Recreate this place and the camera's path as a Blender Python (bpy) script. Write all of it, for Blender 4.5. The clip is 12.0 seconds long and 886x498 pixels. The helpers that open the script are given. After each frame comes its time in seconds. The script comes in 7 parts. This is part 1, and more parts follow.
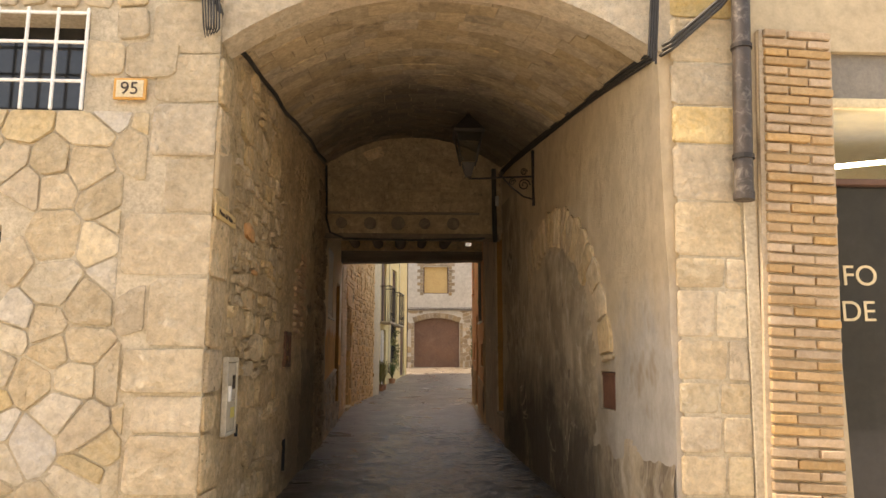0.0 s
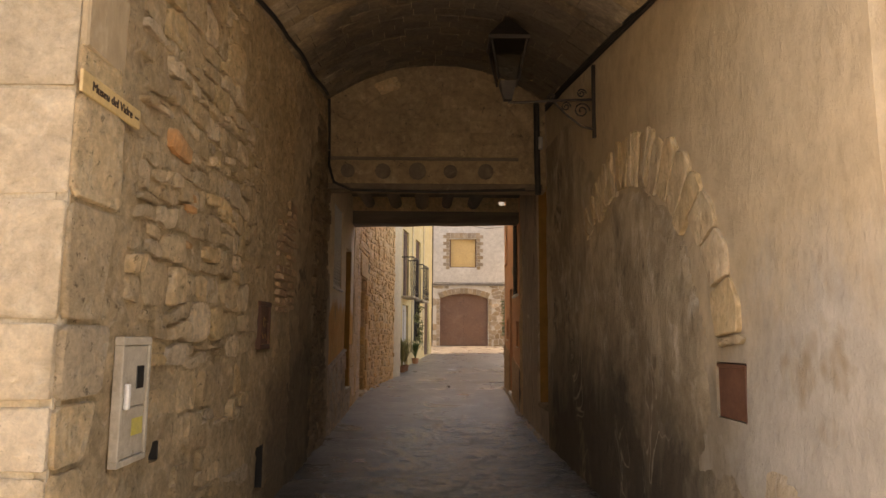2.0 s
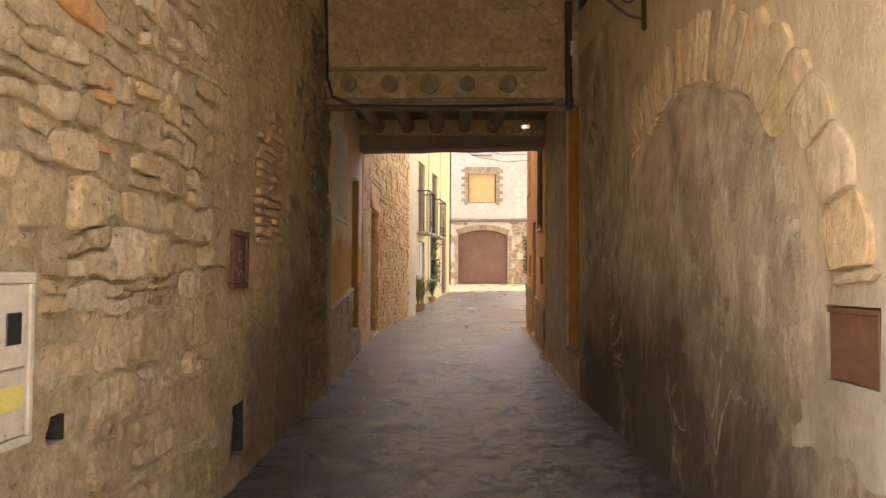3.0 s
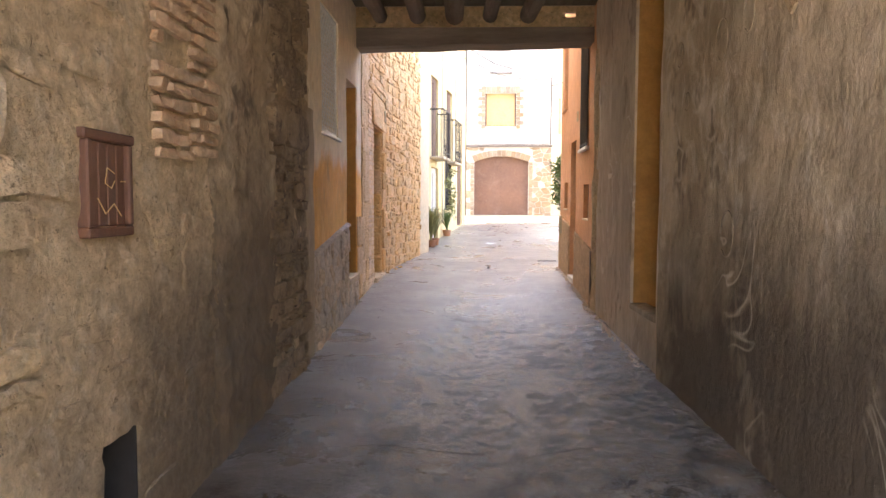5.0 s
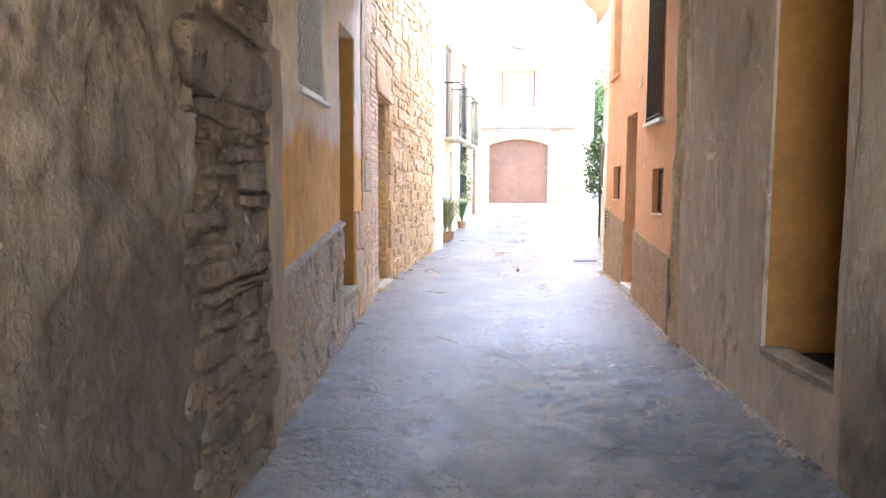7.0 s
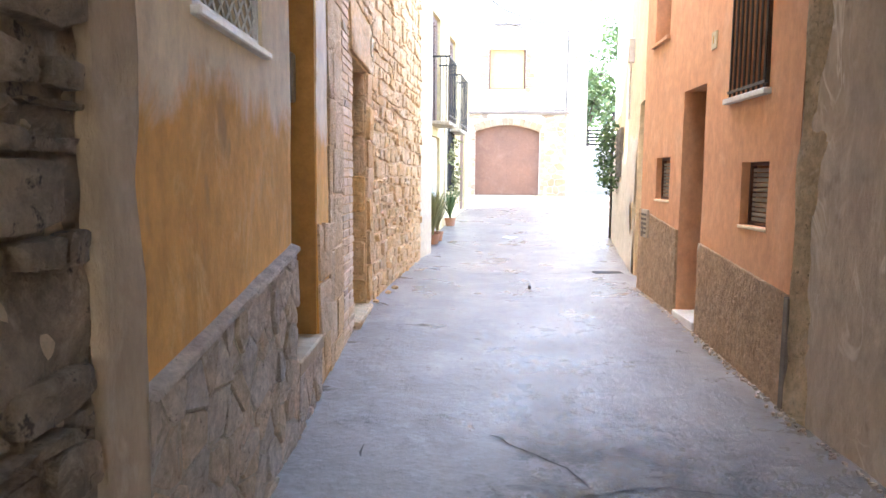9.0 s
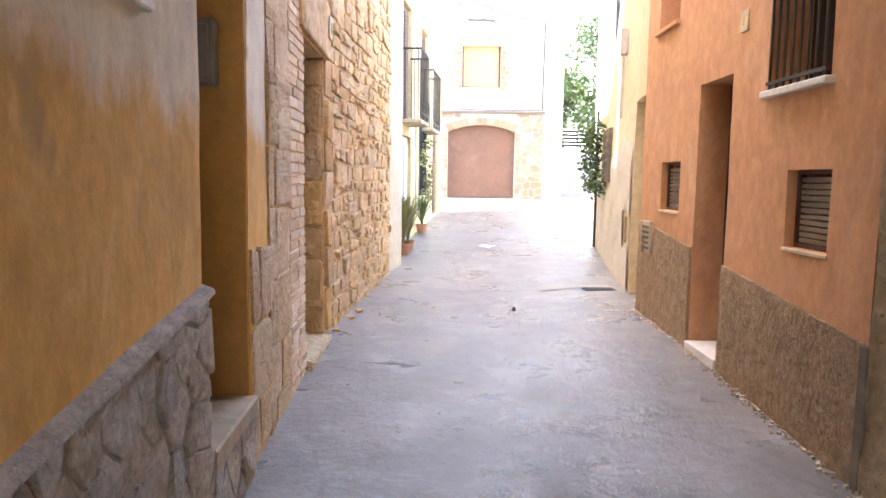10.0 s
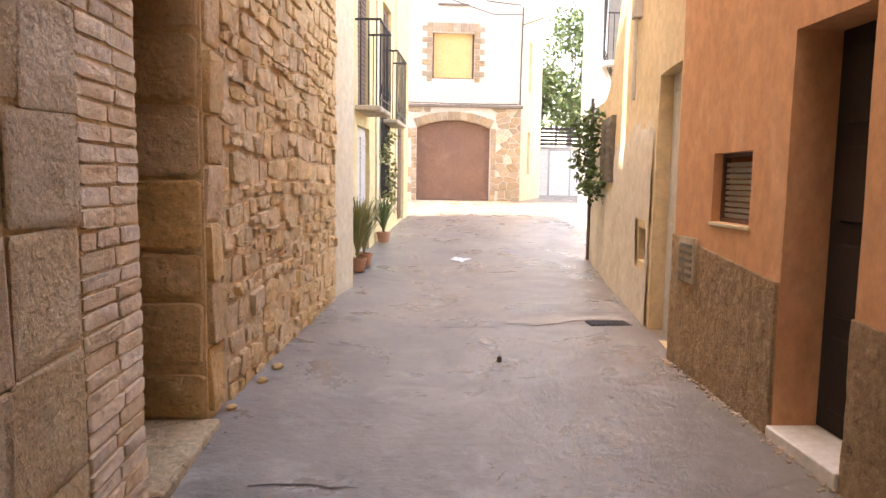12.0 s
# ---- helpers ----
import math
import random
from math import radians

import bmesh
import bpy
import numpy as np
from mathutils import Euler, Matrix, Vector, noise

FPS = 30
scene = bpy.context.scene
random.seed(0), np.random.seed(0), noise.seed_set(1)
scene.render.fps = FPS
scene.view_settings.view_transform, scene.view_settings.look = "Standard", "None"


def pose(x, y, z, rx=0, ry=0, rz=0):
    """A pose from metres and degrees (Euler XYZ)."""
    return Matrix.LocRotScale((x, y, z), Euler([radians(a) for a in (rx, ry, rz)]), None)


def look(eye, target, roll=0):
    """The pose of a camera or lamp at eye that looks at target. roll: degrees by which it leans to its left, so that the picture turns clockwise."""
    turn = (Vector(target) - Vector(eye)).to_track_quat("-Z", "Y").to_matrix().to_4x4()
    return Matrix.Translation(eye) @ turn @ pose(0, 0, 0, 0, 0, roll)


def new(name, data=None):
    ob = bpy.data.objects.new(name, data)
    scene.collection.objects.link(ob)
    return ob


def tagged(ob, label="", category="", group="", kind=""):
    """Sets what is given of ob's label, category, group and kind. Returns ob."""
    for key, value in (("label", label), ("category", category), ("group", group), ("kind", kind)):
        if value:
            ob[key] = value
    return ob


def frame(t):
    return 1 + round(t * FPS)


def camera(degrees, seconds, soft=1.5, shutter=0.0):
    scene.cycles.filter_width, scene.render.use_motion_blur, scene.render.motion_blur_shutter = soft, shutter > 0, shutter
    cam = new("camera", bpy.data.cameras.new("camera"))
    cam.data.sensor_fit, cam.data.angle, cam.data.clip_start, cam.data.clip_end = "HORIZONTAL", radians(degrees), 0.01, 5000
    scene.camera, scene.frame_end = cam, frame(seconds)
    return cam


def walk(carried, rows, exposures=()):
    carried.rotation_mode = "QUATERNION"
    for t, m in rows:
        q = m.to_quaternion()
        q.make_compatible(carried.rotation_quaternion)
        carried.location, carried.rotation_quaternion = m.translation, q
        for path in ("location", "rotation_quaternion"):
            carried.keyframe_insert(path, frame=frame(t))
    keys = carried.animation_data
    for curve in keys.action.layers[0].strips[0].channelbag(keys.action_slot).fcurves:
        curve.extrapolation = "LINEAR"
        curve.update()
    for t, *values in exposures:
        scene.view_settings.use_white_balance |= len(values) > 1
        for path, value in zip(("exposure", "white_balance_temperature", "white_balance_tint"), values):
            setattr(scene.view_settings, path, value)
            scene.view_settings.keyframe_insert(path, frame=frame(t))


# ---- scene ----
cam = camera(65.6, 12.0)
PATH = [
    (0, (0.264, -2.581, 1.486), (0.361, -0.609, 1.801), -0.0),
    (0.5, (0.27, -2.108, 1.461), (0.347, -0.134, 1.775), 0.2),
    (1, (0.245, -1.554, 1.51), (0.301, 0.421, 1.822), 0.3),
    (1.5, (0.278, -0.967, 1.514), (0.31, 1.012, 1.801), 0.4),
    (2, (0.328, -0.395, 1.514), (0.348, 1.589, 1.765), 0.4),
    (2.5, (0.402, 0.174, 1.498), (0.394, 2.166, 1.675), 0.4),
    (3, (0.373, 0.735, 1.499), (0.339, 2.733, 1.572), 0.3),
    (3.5, (0.37, 1.199, 1.511), (0.317, 3.198, 1.506), 0.4),
    (5.3, (0.206, 3.249, 1.535), (0.135, 5.243, 1.399), 0.2),
    (5.5, (0.185, 3.429, 1.554), (0.114, 5.423, 1.419), 0.1),
    (6, (0.14, 4.008, 1.573), (0.062, 6.002, 1.436), -0.1),
    (6.5, (0.034, 4.586, 1.564), (-0.054, 6.578, 1.411), 0.1),
    (7, (-0.02, 5.12, 1.567), (-0.109, 7.11, 1.395), 0.3),
    (8.8, (-0.333, 7.094, 1.654), (-0.36, 9.084, 1.45), 0.1),
    (9, (-0.308, 7.263, 1.665), (-0.328, 9.252, 1.457), 0.5),
    (9.5, (-0.316, 7.805, 1.7), (-0.29, 9.794, 1.492), 0.7),
    (10, (-0.336, 8.339, 1.716), (-0.27, 10.327, 1.51), 0.8),
    (10.5, (-0.304, 8.84, 1.723), (-0.209, 10.827, 1.518), 0.8),
    (11, (-0.247, 9.364, 1.708), (-0.138, 11.35, 1.501), 0.7),
    (11.5, (-0.165, 9.888, 1.699), (-0.038, 11.873, 1.494), 0.6),
    (12, (-0.156, 10.377, 1.696), (-0.01, 12.362, 1.494), 0.9),
]
EXPOSURES = [(0.0, 1.98, 10400, 16), (1.5, 1.92, 10600, 20), (2.0, 2.08, 10900, 21), (2.5, 2.68, 10900, 21), (3.0, 3.07, 10500, 21), (3.5, 3.55, 10300, 21), (5.5, 4.15, 6900, 17),
             (7.0, 4.75, 6250, 12), (9.0, 4.5, 6400, 13), (9.5, 4.36, 6800, 15), (10.0, 4.32, 7000, 16), (10.5, 3.87, 6600, 16), (11.5, 3.85, 6750, 15), (12.0, 3.6, 8700, 23)]
walk(cam, [(t, look(eye, target, roll)) for t, eye, target, roll in PATH], EXPOSURES)

# ---- world, sun, light ----
SUN_FROM = Vector((-0.405, -0.004, 0.913)).normalized()
world = bpy.data.worlds.new("sky")
scene.world = world
world.use_nodes = True
wn = world.node_tree
wn.nodes.clear()
sky = wn.nodes.new("ShaderNodeTexSky")
sky.sky_type = "NISHITA"
sky.sun_disc = False
sky.sun_elevation = math.asin(SUN_FROM.z)
sky.sun_rotation = math.atan2(SUN_FROM.x, SUN_FROM.y)
sky.dust_density = 1.5
back = wn.nodes.new("ShaderNodeBackground")
back.inputs["Strength"].default_value = 0.15
wout = wn.nodes.new("ShaderNodeOutputWorld")
wn.links.new(sky.outputs["Color"], back.inputs["Color"])
wn.links.new(back.outputs["Background"], wout.inputs["Surface"])

sun = new("sun", bpy.data.lights.new("sun", "SUN"))
sun.data.energy = 1.5
sun.data.angle = radians(0.53)
sun.data.color = (1.0, 0.95, 0.87)
sun.matrix_world = look((0, 0, 30), Vector((0, 0, 30)) - SUN_FROM)


# ---- materials ----
def surface(name, c1, c2, c3=None, big=0.9, fine=14.0, rough=0.9, bump=0.35, depth=0.02, metal=0.0,
            vary=0.0, stretch=(1, 1, 1), spots=None, gloss=None, island=False, hue=0.0, veins=None, hard=0.14, damp=None, stain_or_shade=None, grit=0.45):
    """A weathered surface: two tones mixed at a large scale, a third in blotches, grain and fine relief."""
    m = bpy.data.materials.new(name)
    m.use_nodes = True
    nt = m.node_tree
    b = nt.nodes["Principled BSDF"]
    b.inputs["Metallic"].default_value = metal
    geo = nt.nodes.new("ShaderNodeNewGeometry")
    mp = nt.nodes.new("ShaderNodeMapping")
    mp.inputs["Scale"].default_value = stretch
    nt.links.new(geo.outputs["Position"], mp.inputs["Vector"])

    def tex(scale, detail=6.0, rgh=0.6, dist=0.0):
        n = nt.nodes.new("ShaderNodeTexNoise")
        n.inputs["Scale"].default_value = scale
        n.inputs["Detail"].default_value = detail
        n.inputs["Roughness"].default_value = rgh
        n.inputs["Distortion"].default_value = dist
        nt.links.new(mp.outputs["Vector"], n.inputs["Vector"])
        return n.outputs["Fac"]

    def ramp(fac, lo, hi):
        r = nt.nodes.new("ShaderNodeMapRange")
        r.inputs["From Min"].default_value = lo
        r.inputs["From Max"].default_value = hi
        nt.links.new(fac, r.inputs["Value"])
        return r.outputs["Result"]

    def mix(fac, a, c, kind="MIX"):
        x = nt.nodes.new("ShaderNodeMix")
        x.data_type = "RGBA"
        x.blend_type = kind
        for sock, v in ((x.inputs[0], fac), (x.inputs[6], a), (x.inputs[7], c)):
            if isinstance(v, bpy.types.NodeSocket):
                nt.links.new(v, sock)
            elif isinstance(v, (int, float)):
                sock.default_value = v
            else:
                sock.default_value = (*v, 1)
        return x.outputs[2]

    col = mix(ramp(tex(big, 8, 0.65, 0.4), 0.5 - hard, 0.5 + hard), c1, c2)
    if c3:
        col = mix(ramp(tex(big * 2.3, 8, 0.7, 0.8), 0.52, 0.72), col, c3)
    if damp:
        # a ragged tide mark left by damp: the paint above it is paler
        xyz = nt.nodes.new("ShaderNodeSeparateXYZ")
        nt.links.new(geo.outputs["Position"], xyz.inputs[0])
        tide = nt.nodes.new("ShaderNodeMath")
        tide.operation = "MULTIPLY_ADD"
        tide.inputs[1].default_value = damp[3]
        nt.links.new(tex(1.8, 9, 0.72, 0.6), tide.inputs[0])
        nt.links.new(xyz.outputs["Z"], tide.inputs[2])
        mid = damp[1] + damp[3] * 0.5
        col = mix(ramp(tide.outputs[0], mid - damp[2], mid + damp[2]), col, damp[0])
    if stain_or_shade:
        # a patch of soot, damp or painted shade with a ragged outline: colour, centre, reach
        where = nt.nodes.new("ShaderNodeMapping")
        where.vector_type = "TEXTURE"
        where.inputs["Location"].default_value, where.inputs["Scale"].default_value = stain_or_shade[1], stain_or_shade[2]
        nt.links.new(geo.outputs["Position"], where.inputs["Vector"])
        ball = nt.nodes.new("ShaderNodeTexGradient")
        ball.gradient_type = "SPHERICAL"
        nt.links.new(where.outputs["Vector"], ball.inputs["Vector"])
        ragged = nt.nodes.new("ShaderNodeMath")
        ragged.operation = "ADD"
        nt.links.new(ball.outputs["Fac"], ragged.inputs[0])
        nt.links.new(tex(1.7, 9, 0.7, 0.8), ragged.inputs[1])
        col = mix(ramp(ragged.outputs[0], 0.62, 1.02), col, stain_or_shade[0])
    grain = tex(fine, 8, 0.75)
    col = mix(grit, col, mix(ramp(grain, 0.3, 0.7), (0.56, 0.54, 0.51), (1.36, 1.36, 1.36)), "MULTIPLY")
    if spots:
        col = mix(ramp(tex(spots[1], 4, 0.8), spots[2], spots[2] + 0.08), col, spots[0])
    for vein in veins or ():
        line = nt.nodes.new("ShaderNodeMath")
        line.operation = "SUBTRACT"
        line.inputs[1].default_value = 0.5
        nt.links.new(tex(vein[1], 3, 0.5, 1.2), line.inputs[0])
        mag = nt.nodes.new("ShaderNodeMath")
        mag.operation = "ABSOLUTE"
        nt.links.new(line.outputs[0], mag.inputs[0])
        thin = nt.nodes.new("ShaderNodeMapRange")
        thin.inputs["From Min"].default_value, thin.inputs["From Max"].default_value = 0.0, vein[2]
        thin.inputs["To Min"].default_value, thin.inputs["To Max"].default_value = 1.0, 0.0
        nt.links.new(mag.outputs[0], thin.inputs["Value"])
        gate = nt.nodes.new("ShaderNodeMath")
        gate.operation = "MULTIPLY"
        nt.links.new(thin.outputs["Result"], gate.inputs[0])
        nt.links.new(ramp(tex(vein[1] * 0.6, 3, 0.5), 0.5, 0.62), gate.inputs[1])
        col = mix(gate.outputs[0], col, vein[0])
    if vary:
        rnd = geo.outputs["Random Per Island"] if island else nt.nodes.new("ShaderNodeObjectInfo").outputs["Random"]
        hs = nt.nodes.new("ShaderNodeHueSaturation")
        hs.inputs["Hue"].default_value = 0.5
        val = nt.nodes.new("ShaderNodeMapRange")
        val.inputs["To Min"].default_value = 1 - vary
        val.inputs["To Max"].default_value = 1 + vary
        nt.links.new(rnd, val.inputs["Value"])
        nt.links.new(val.outputs["Result"], hs.inputs["Value"])
        if hue:
            wob = nt.nodes.new("ShaderNodeMath")
            wob.operation = "FRACT"
            mul = nt.nodes.new("ShaderNodeMath")
            mul.operation = "MULTIPLY"
            mul.inputs[1].default_value = 7.31
            nt.links.new(rnd, mul.inputs[0])
            nt.links.new(mul.outputs[0], wob.inputs[0])
            sat = nt.nodes.new("ShaderNodeMapRange")
            sat.inputs["To Min"].default_value = 1 - hue
            sat.inputs["To Max"].default_value = 1 + hue
            nt.links.new(wob.outputs[0], sat.inputs["Value"])
            nt.links.new(sat.outputs["Result"], hs.inputs["Saturation"])
        nt.links.new(col, hs.inputs["Color"])
        col = hs.outputs["Color"]
    nt.links.new(col, b.inputs["Base Color"])
    if gloss:
        r = nt.nodes.new("ShaderNodeMapRange")
        r.inputs["From Min"].default_value, r.inputs["From Max"].default_value = 0.4, 0.62
        r.inputs["To Min"].default_value, r.inputs["To Max"].default_value = rough, gloss
        nt.links.new(tex(big * 1.7, 6, 0.7, 0.5), r.inputs["Value"])
        nt.links.new(r.outputs["Result"], b.inputs["Roughness"])
    else:
        b.inputs["Roughness"].default_value = rough
    if bump:
        add = nt.nodes.new("ShaderNodeMath")
        add.operation = "MULTIPLY_ADD"
        add.inputs[1].default_value = 0.45
        nt.links.new(grain, add.inputs[0])
        nt.links.new(tex(fine * 0.28, 5, 0.6), add.inputs[2])
        bp = nt.nodes.new("ShaderNodeBump")
        bp.inputs["Strength"].default_value = bump
        bp.inputs["Distance"].default_value = depth
        nt.links.new(add.outputs[0], bp.inputs["Height"])
        nt.links.new(bp.outputs["Normal"], b.inputs["Normal"])
    return m


def glow(name, colour, strength):
    m = bpy.data.materials.new(name)
    m.use_nodes = True
    b = m.node_tree.nodes["Principled BSDF"]
    b.inputs["Base Color"].default_value = (*colour, 1)
    b.inputs["Emission Color"].default_value = (*colour, 1)
    b.inputs["Emission Strength"].default_value = strength
    return m


def glassy(name, colour=(0.9, 0.95, 0.95)):
    m = bpy.data.materials.new(name)
    m.use_nodes = True
    b = m.node_tree.nodes["Principled BSDF"]
    b.inputs["Base Color"].default_value = (*colour, 1)
    b.inputs["Roughness"].default_value = 0.05
    b.inputs["Transmission Weight"].default_value = 1.0
    b.inputs["IOR"].default_value = 1.45
    return m


def street_floor():
    """Concrete street: cracks, dusty and trodden zones, a run of worn dark aggregate down the passage, and shade
    painted in there.
    """
    # dark brown patch: dirt plus the passage's shade painted into the concrete
    m = surface("street_concrete", (0.258, 0.221, 0.182), (0.172, 0.147, 0.121), (0.345, 0.31, 0.265), big=0.8, fine=24, rough=0.45, gloss=0.23, bump=0.7, depth=0.02, spots=((0.37, 0.335, 0.29), 11, 0.655), stain_or_shade=((0.058, 0.043, 0.030), (0.5, 3.6, 0.0), (5.5, 5.6, 4.0)))
    nt = m.node_tree
    b = nt.nodes["Principled BSDF"]
    geo = nt.nodes.new("ShaderNodeNewGeometry")
    base = b.inputs["Base Color"].links[0].from_socket
    rough = b.inputs["Roughness"].links[0].from_socket

    def node(kind, **sockets):
        nd = nt.nodes.new(kind)
        for key, v in sockets.items():
            sock = nd.inputs[key.replace("_", " ")]
            if isinstance(v, bpy.types.NodeSocket):
                nt.links.new(v, sock)
            else:
                sock.default_value = v
        return nd

    def blend(fac, a, c):
        x = nt.nodes.new("ShaderNodeMix")
        x.data_type = "RGBA"
        nt.links.new(fac, x.inputs[0])
        nt.links.new(a, x.inputs[6])
        if isinstance(c, bpy.types.NodeSocket):
            nt.links.new(c, x.inputs[7])
        else:
            x.inputs[7].default_value = (*c, 1)
        return x.outputs[2]

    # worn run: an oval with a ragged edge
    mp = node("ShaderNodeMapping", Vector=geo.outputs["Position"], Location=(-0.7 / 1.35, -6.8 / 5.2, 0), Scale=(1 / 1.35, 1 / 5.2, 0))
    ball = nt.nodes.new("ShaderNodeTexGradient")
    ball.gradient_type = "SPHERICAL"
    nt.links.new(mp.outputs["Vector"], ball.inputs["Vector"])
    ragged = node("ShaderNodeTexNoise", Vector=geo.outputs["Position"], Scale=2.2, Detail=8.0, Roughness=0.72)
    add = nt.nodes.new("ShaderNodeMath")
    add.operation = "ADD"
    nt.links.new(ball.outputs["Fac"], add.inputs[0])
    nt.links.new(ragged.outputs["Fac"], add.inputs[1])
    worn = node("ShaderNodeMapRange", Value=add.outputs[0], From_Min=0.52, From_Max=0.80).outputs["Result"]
    # flecks: pale aggregate, with sky glints painted into their tone
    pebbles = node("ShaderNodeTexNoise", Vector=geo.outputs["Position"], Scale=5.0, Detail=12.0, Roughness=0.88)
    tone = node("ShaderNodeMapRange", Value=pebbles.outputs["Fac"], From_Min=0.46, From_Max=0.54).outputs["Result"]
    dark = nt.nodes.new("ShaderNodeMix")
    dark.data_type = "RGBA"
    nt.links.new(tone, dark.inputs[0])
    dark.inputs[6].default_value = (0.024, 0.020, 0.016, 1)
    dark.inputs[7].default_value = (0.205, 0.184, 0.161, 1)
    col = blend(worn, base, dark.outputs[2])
    # cracks
    bend = node("ShaderNodeTexNoise", Vector=geo.outputs["Position"], Scale=1.6, Detail=5.0)
    warp = nt.nodes.new("ShaderNodeMix")
    warp.data_type = "VECTOR"
    warp.inputs[0].default_value = 0.22
    nt.links.new(geo.outputs["Position"], warp.inputs[4])
    nt.links.new(bend.outputs["Color"], warp.inputs[5])
    vor = nt.nodes.new("ShaderNodeTexVoronoi")
    vor.feature = "DISTANCE_TO_EDGE"
    vor.inputs["Scale"].default_value = 0.5
    nt.links.new(warp.outputs[1], vor.inputs["Vector"])
    crack = node("ShaderNodeMapRange", Value=vor.outputs["Distance"], From_Min=0.002, From_Max=0.006, To_Min=0.5, To_Max=0.0).outputs["Result"]
    fade = node("ShaderNodeMapRange", Value=bend.outputs["Fac"], From_Min=0.45, From_Max=0.6).outputs["Result"]
    cut = nt.nodes.new("ShaderNodeMath")
    cut.operation = "MULTIPLY"
    nt.links.new(crack, cut.inputs[0])
    nt.links.new(fade, cut.inputs[1])
    col = blend(cut.outputs[0], col, (0.09, 0.08, 0.07))
    nt.links.new(col, b.inputs["Base Color"])
    shine = nt.nodes.new("ShaderNodeMath")
    shine.operation = "MULTIPLY"
    nt.links.new(worn, shine.inputs[0])
    nt.links.new(tone, shine.inputs[1])
    gloss = node("ShaderNodeMapRange", Value=shine.outputs[0], To_Min=0.0, To_Max=0.25).outputs["Result"]
    sub = nt.nodes.new("ShaderNodeMath")
    sub.operation = "SUBTRACT"
    nt.links.new(rough, sub.inputs[0])
    nt.links.new(gloss, sub.inputs[1])
    nt.links.new(sub.outputs[0], b.inputs["Roughness"])
    height = nt.nodes.new("ShaderNodeMath")
    height.operation = "MULTIPLY"
    nt.links.new(pebbles.outputs["Fac"], height.inputs[0])
    nt.links.new(worn, height.inputs[1])
    old = b.inputs["Normal"].links[0].from_socket
    bp = node("ShaderNodeBump", Strength=0.7, Distance=0.016, Height=height.outputs[0], Normal=old)
    nt.links.new(bp.outputs["Normal"], b.inputs["Normal"])
    return m


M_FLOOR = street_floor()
M_MORTAR = surface("lime_mortar", (0.55, 0.47, 0.35), (0.46, 0.39, 0.29), big=2, fine=30, bump=0.5, grit=0.75)
# low deep patch: dark staining and passage shade put into one colour
M_RUBBLE = surface("rubble_mortar", (0.70, 0.525, 0.32), (0.53, 0.39, 0.23), (0.76, 0.62, 0.43), big=2.6, fine=17, bump=1.0, depth=0.16, spots=((0.25, 0.175, 0.10), 21, 0.60), hard=0.12, stain_or_shade=((0.27, 0.20, 0.125), (-1.16, 6.8, 0.2), (3.0, 2.0, 1.5)), grit=0.75)
M_STONE_PALE = surface("pale_limestone", (0.71, 0.58, 0.405), (0.62, 0.495, 0.335), (0.74, 0.64, 0.48), big=2.6, fine=15, bump=1.0, depth=0.11, vary=0.12, hue=0.12, spots=((0.46, 0.35, 0.23), 26, 0.64), grit=0.62)
M_STONE_WHITE = surface("whitish_limestone", (0.72, 0.64, 0.52), (0.64, 0.56, 0.44), (0.75, 0.68, 0.57), big=2.6, fine=15, bump=1.0, depth=0.09, vary=0.10, hue=0.3, spots=((0.48, 0.38, 0.27), 18, 0.65), grit=0.62)
M_STONE_GOLD = surface("golden_sandstone", (0.66, 0.51, 0.29), (0.68, 0.54, 0.34), (0.60, 0.43, 0.21), big=2.6, fine=15, bump=1.0, depth=0.08, vary=0.16, hue=0.25, spots=((0.44, 0.28, 0.12), 12, 0.66), grit=0.62)
M_STONE_TUNNEL = surface("tunnel_stone", (0.78, 0.60, 0.38), (0.66, 0.495, 0.30), (0.81, 0.67, 0.475), big=2.6, fine=17, bump=1.0, depth=0.14, vary=0.12, hue=0.15, spots=((0.27, 0.19, 0.11), 20, 0.60), grit=0.75)
M_STONE_END_WALL = surface("dark_end_wall_stone", (0.47, 0.36, 0.23), (0.34, 0.255, 0.16), (0.56, 0.45, 0.31), big=1.9, fine=12, bump=1.0, depth=0.09, vary=0.12, spots=((0.17, 0.125, 0.08), 7, 0.6), grit=0.75)
# low patch here also carries the shade of the passage foot as colour
M_LUMPY = surface("lumpy_brown_render", (0.55, 0.425, 0.275), (0.38, 0.285, 0.18), (0.63, 0.515, 0.37), big=1.1, fine=9, bump=1.0, depth=0.14, stretch=(1, 1, 0.6), spots=((0.17, 0.125, 0.08), 2.2, 0.58), hard=0.10, stain_or_shade=((0.19, 0.14, 0.088), (-1.16, 7.4, 0.5), (3.0, 1.6, 1.9)), grit=0.75)
M_STONE_RUST = surface("rust_orange_stone", (0.62, 0.30, 0.12), (0.55, 0.33, 0.16), (0.66, 0.42, 0.24), big=3, fine=14, bump=1.0, depth=0.06, grit=0.75)
M_STONE_ARCH = surface("arch_voussoir_stone", (0.62, 0.48, 0.305), (0.53, 0.40, 0.25), (0.68, 0.555, 0.38), big=3.2, fine=16, bump=1.0, depth=0.05, vary=0.09, hue=0.1, stretch=(1, 1, 0.5), spots=((0.36, 0.25, 0.15), 9, 0.66), grit=0.75)
M_STONE_PITTED = surface("pitted_sandstone", (0.82, 0.585, 0.335), (0.73, 0.50, 0.27), (0.84, 0.65, 0.41), big=2.2, fine=34, bump=1.0, depth=0.06, vary=0.08, hue=0.08, spots=((0.44, 0.27, 0.145), 50, 0.565), grit=0.5)
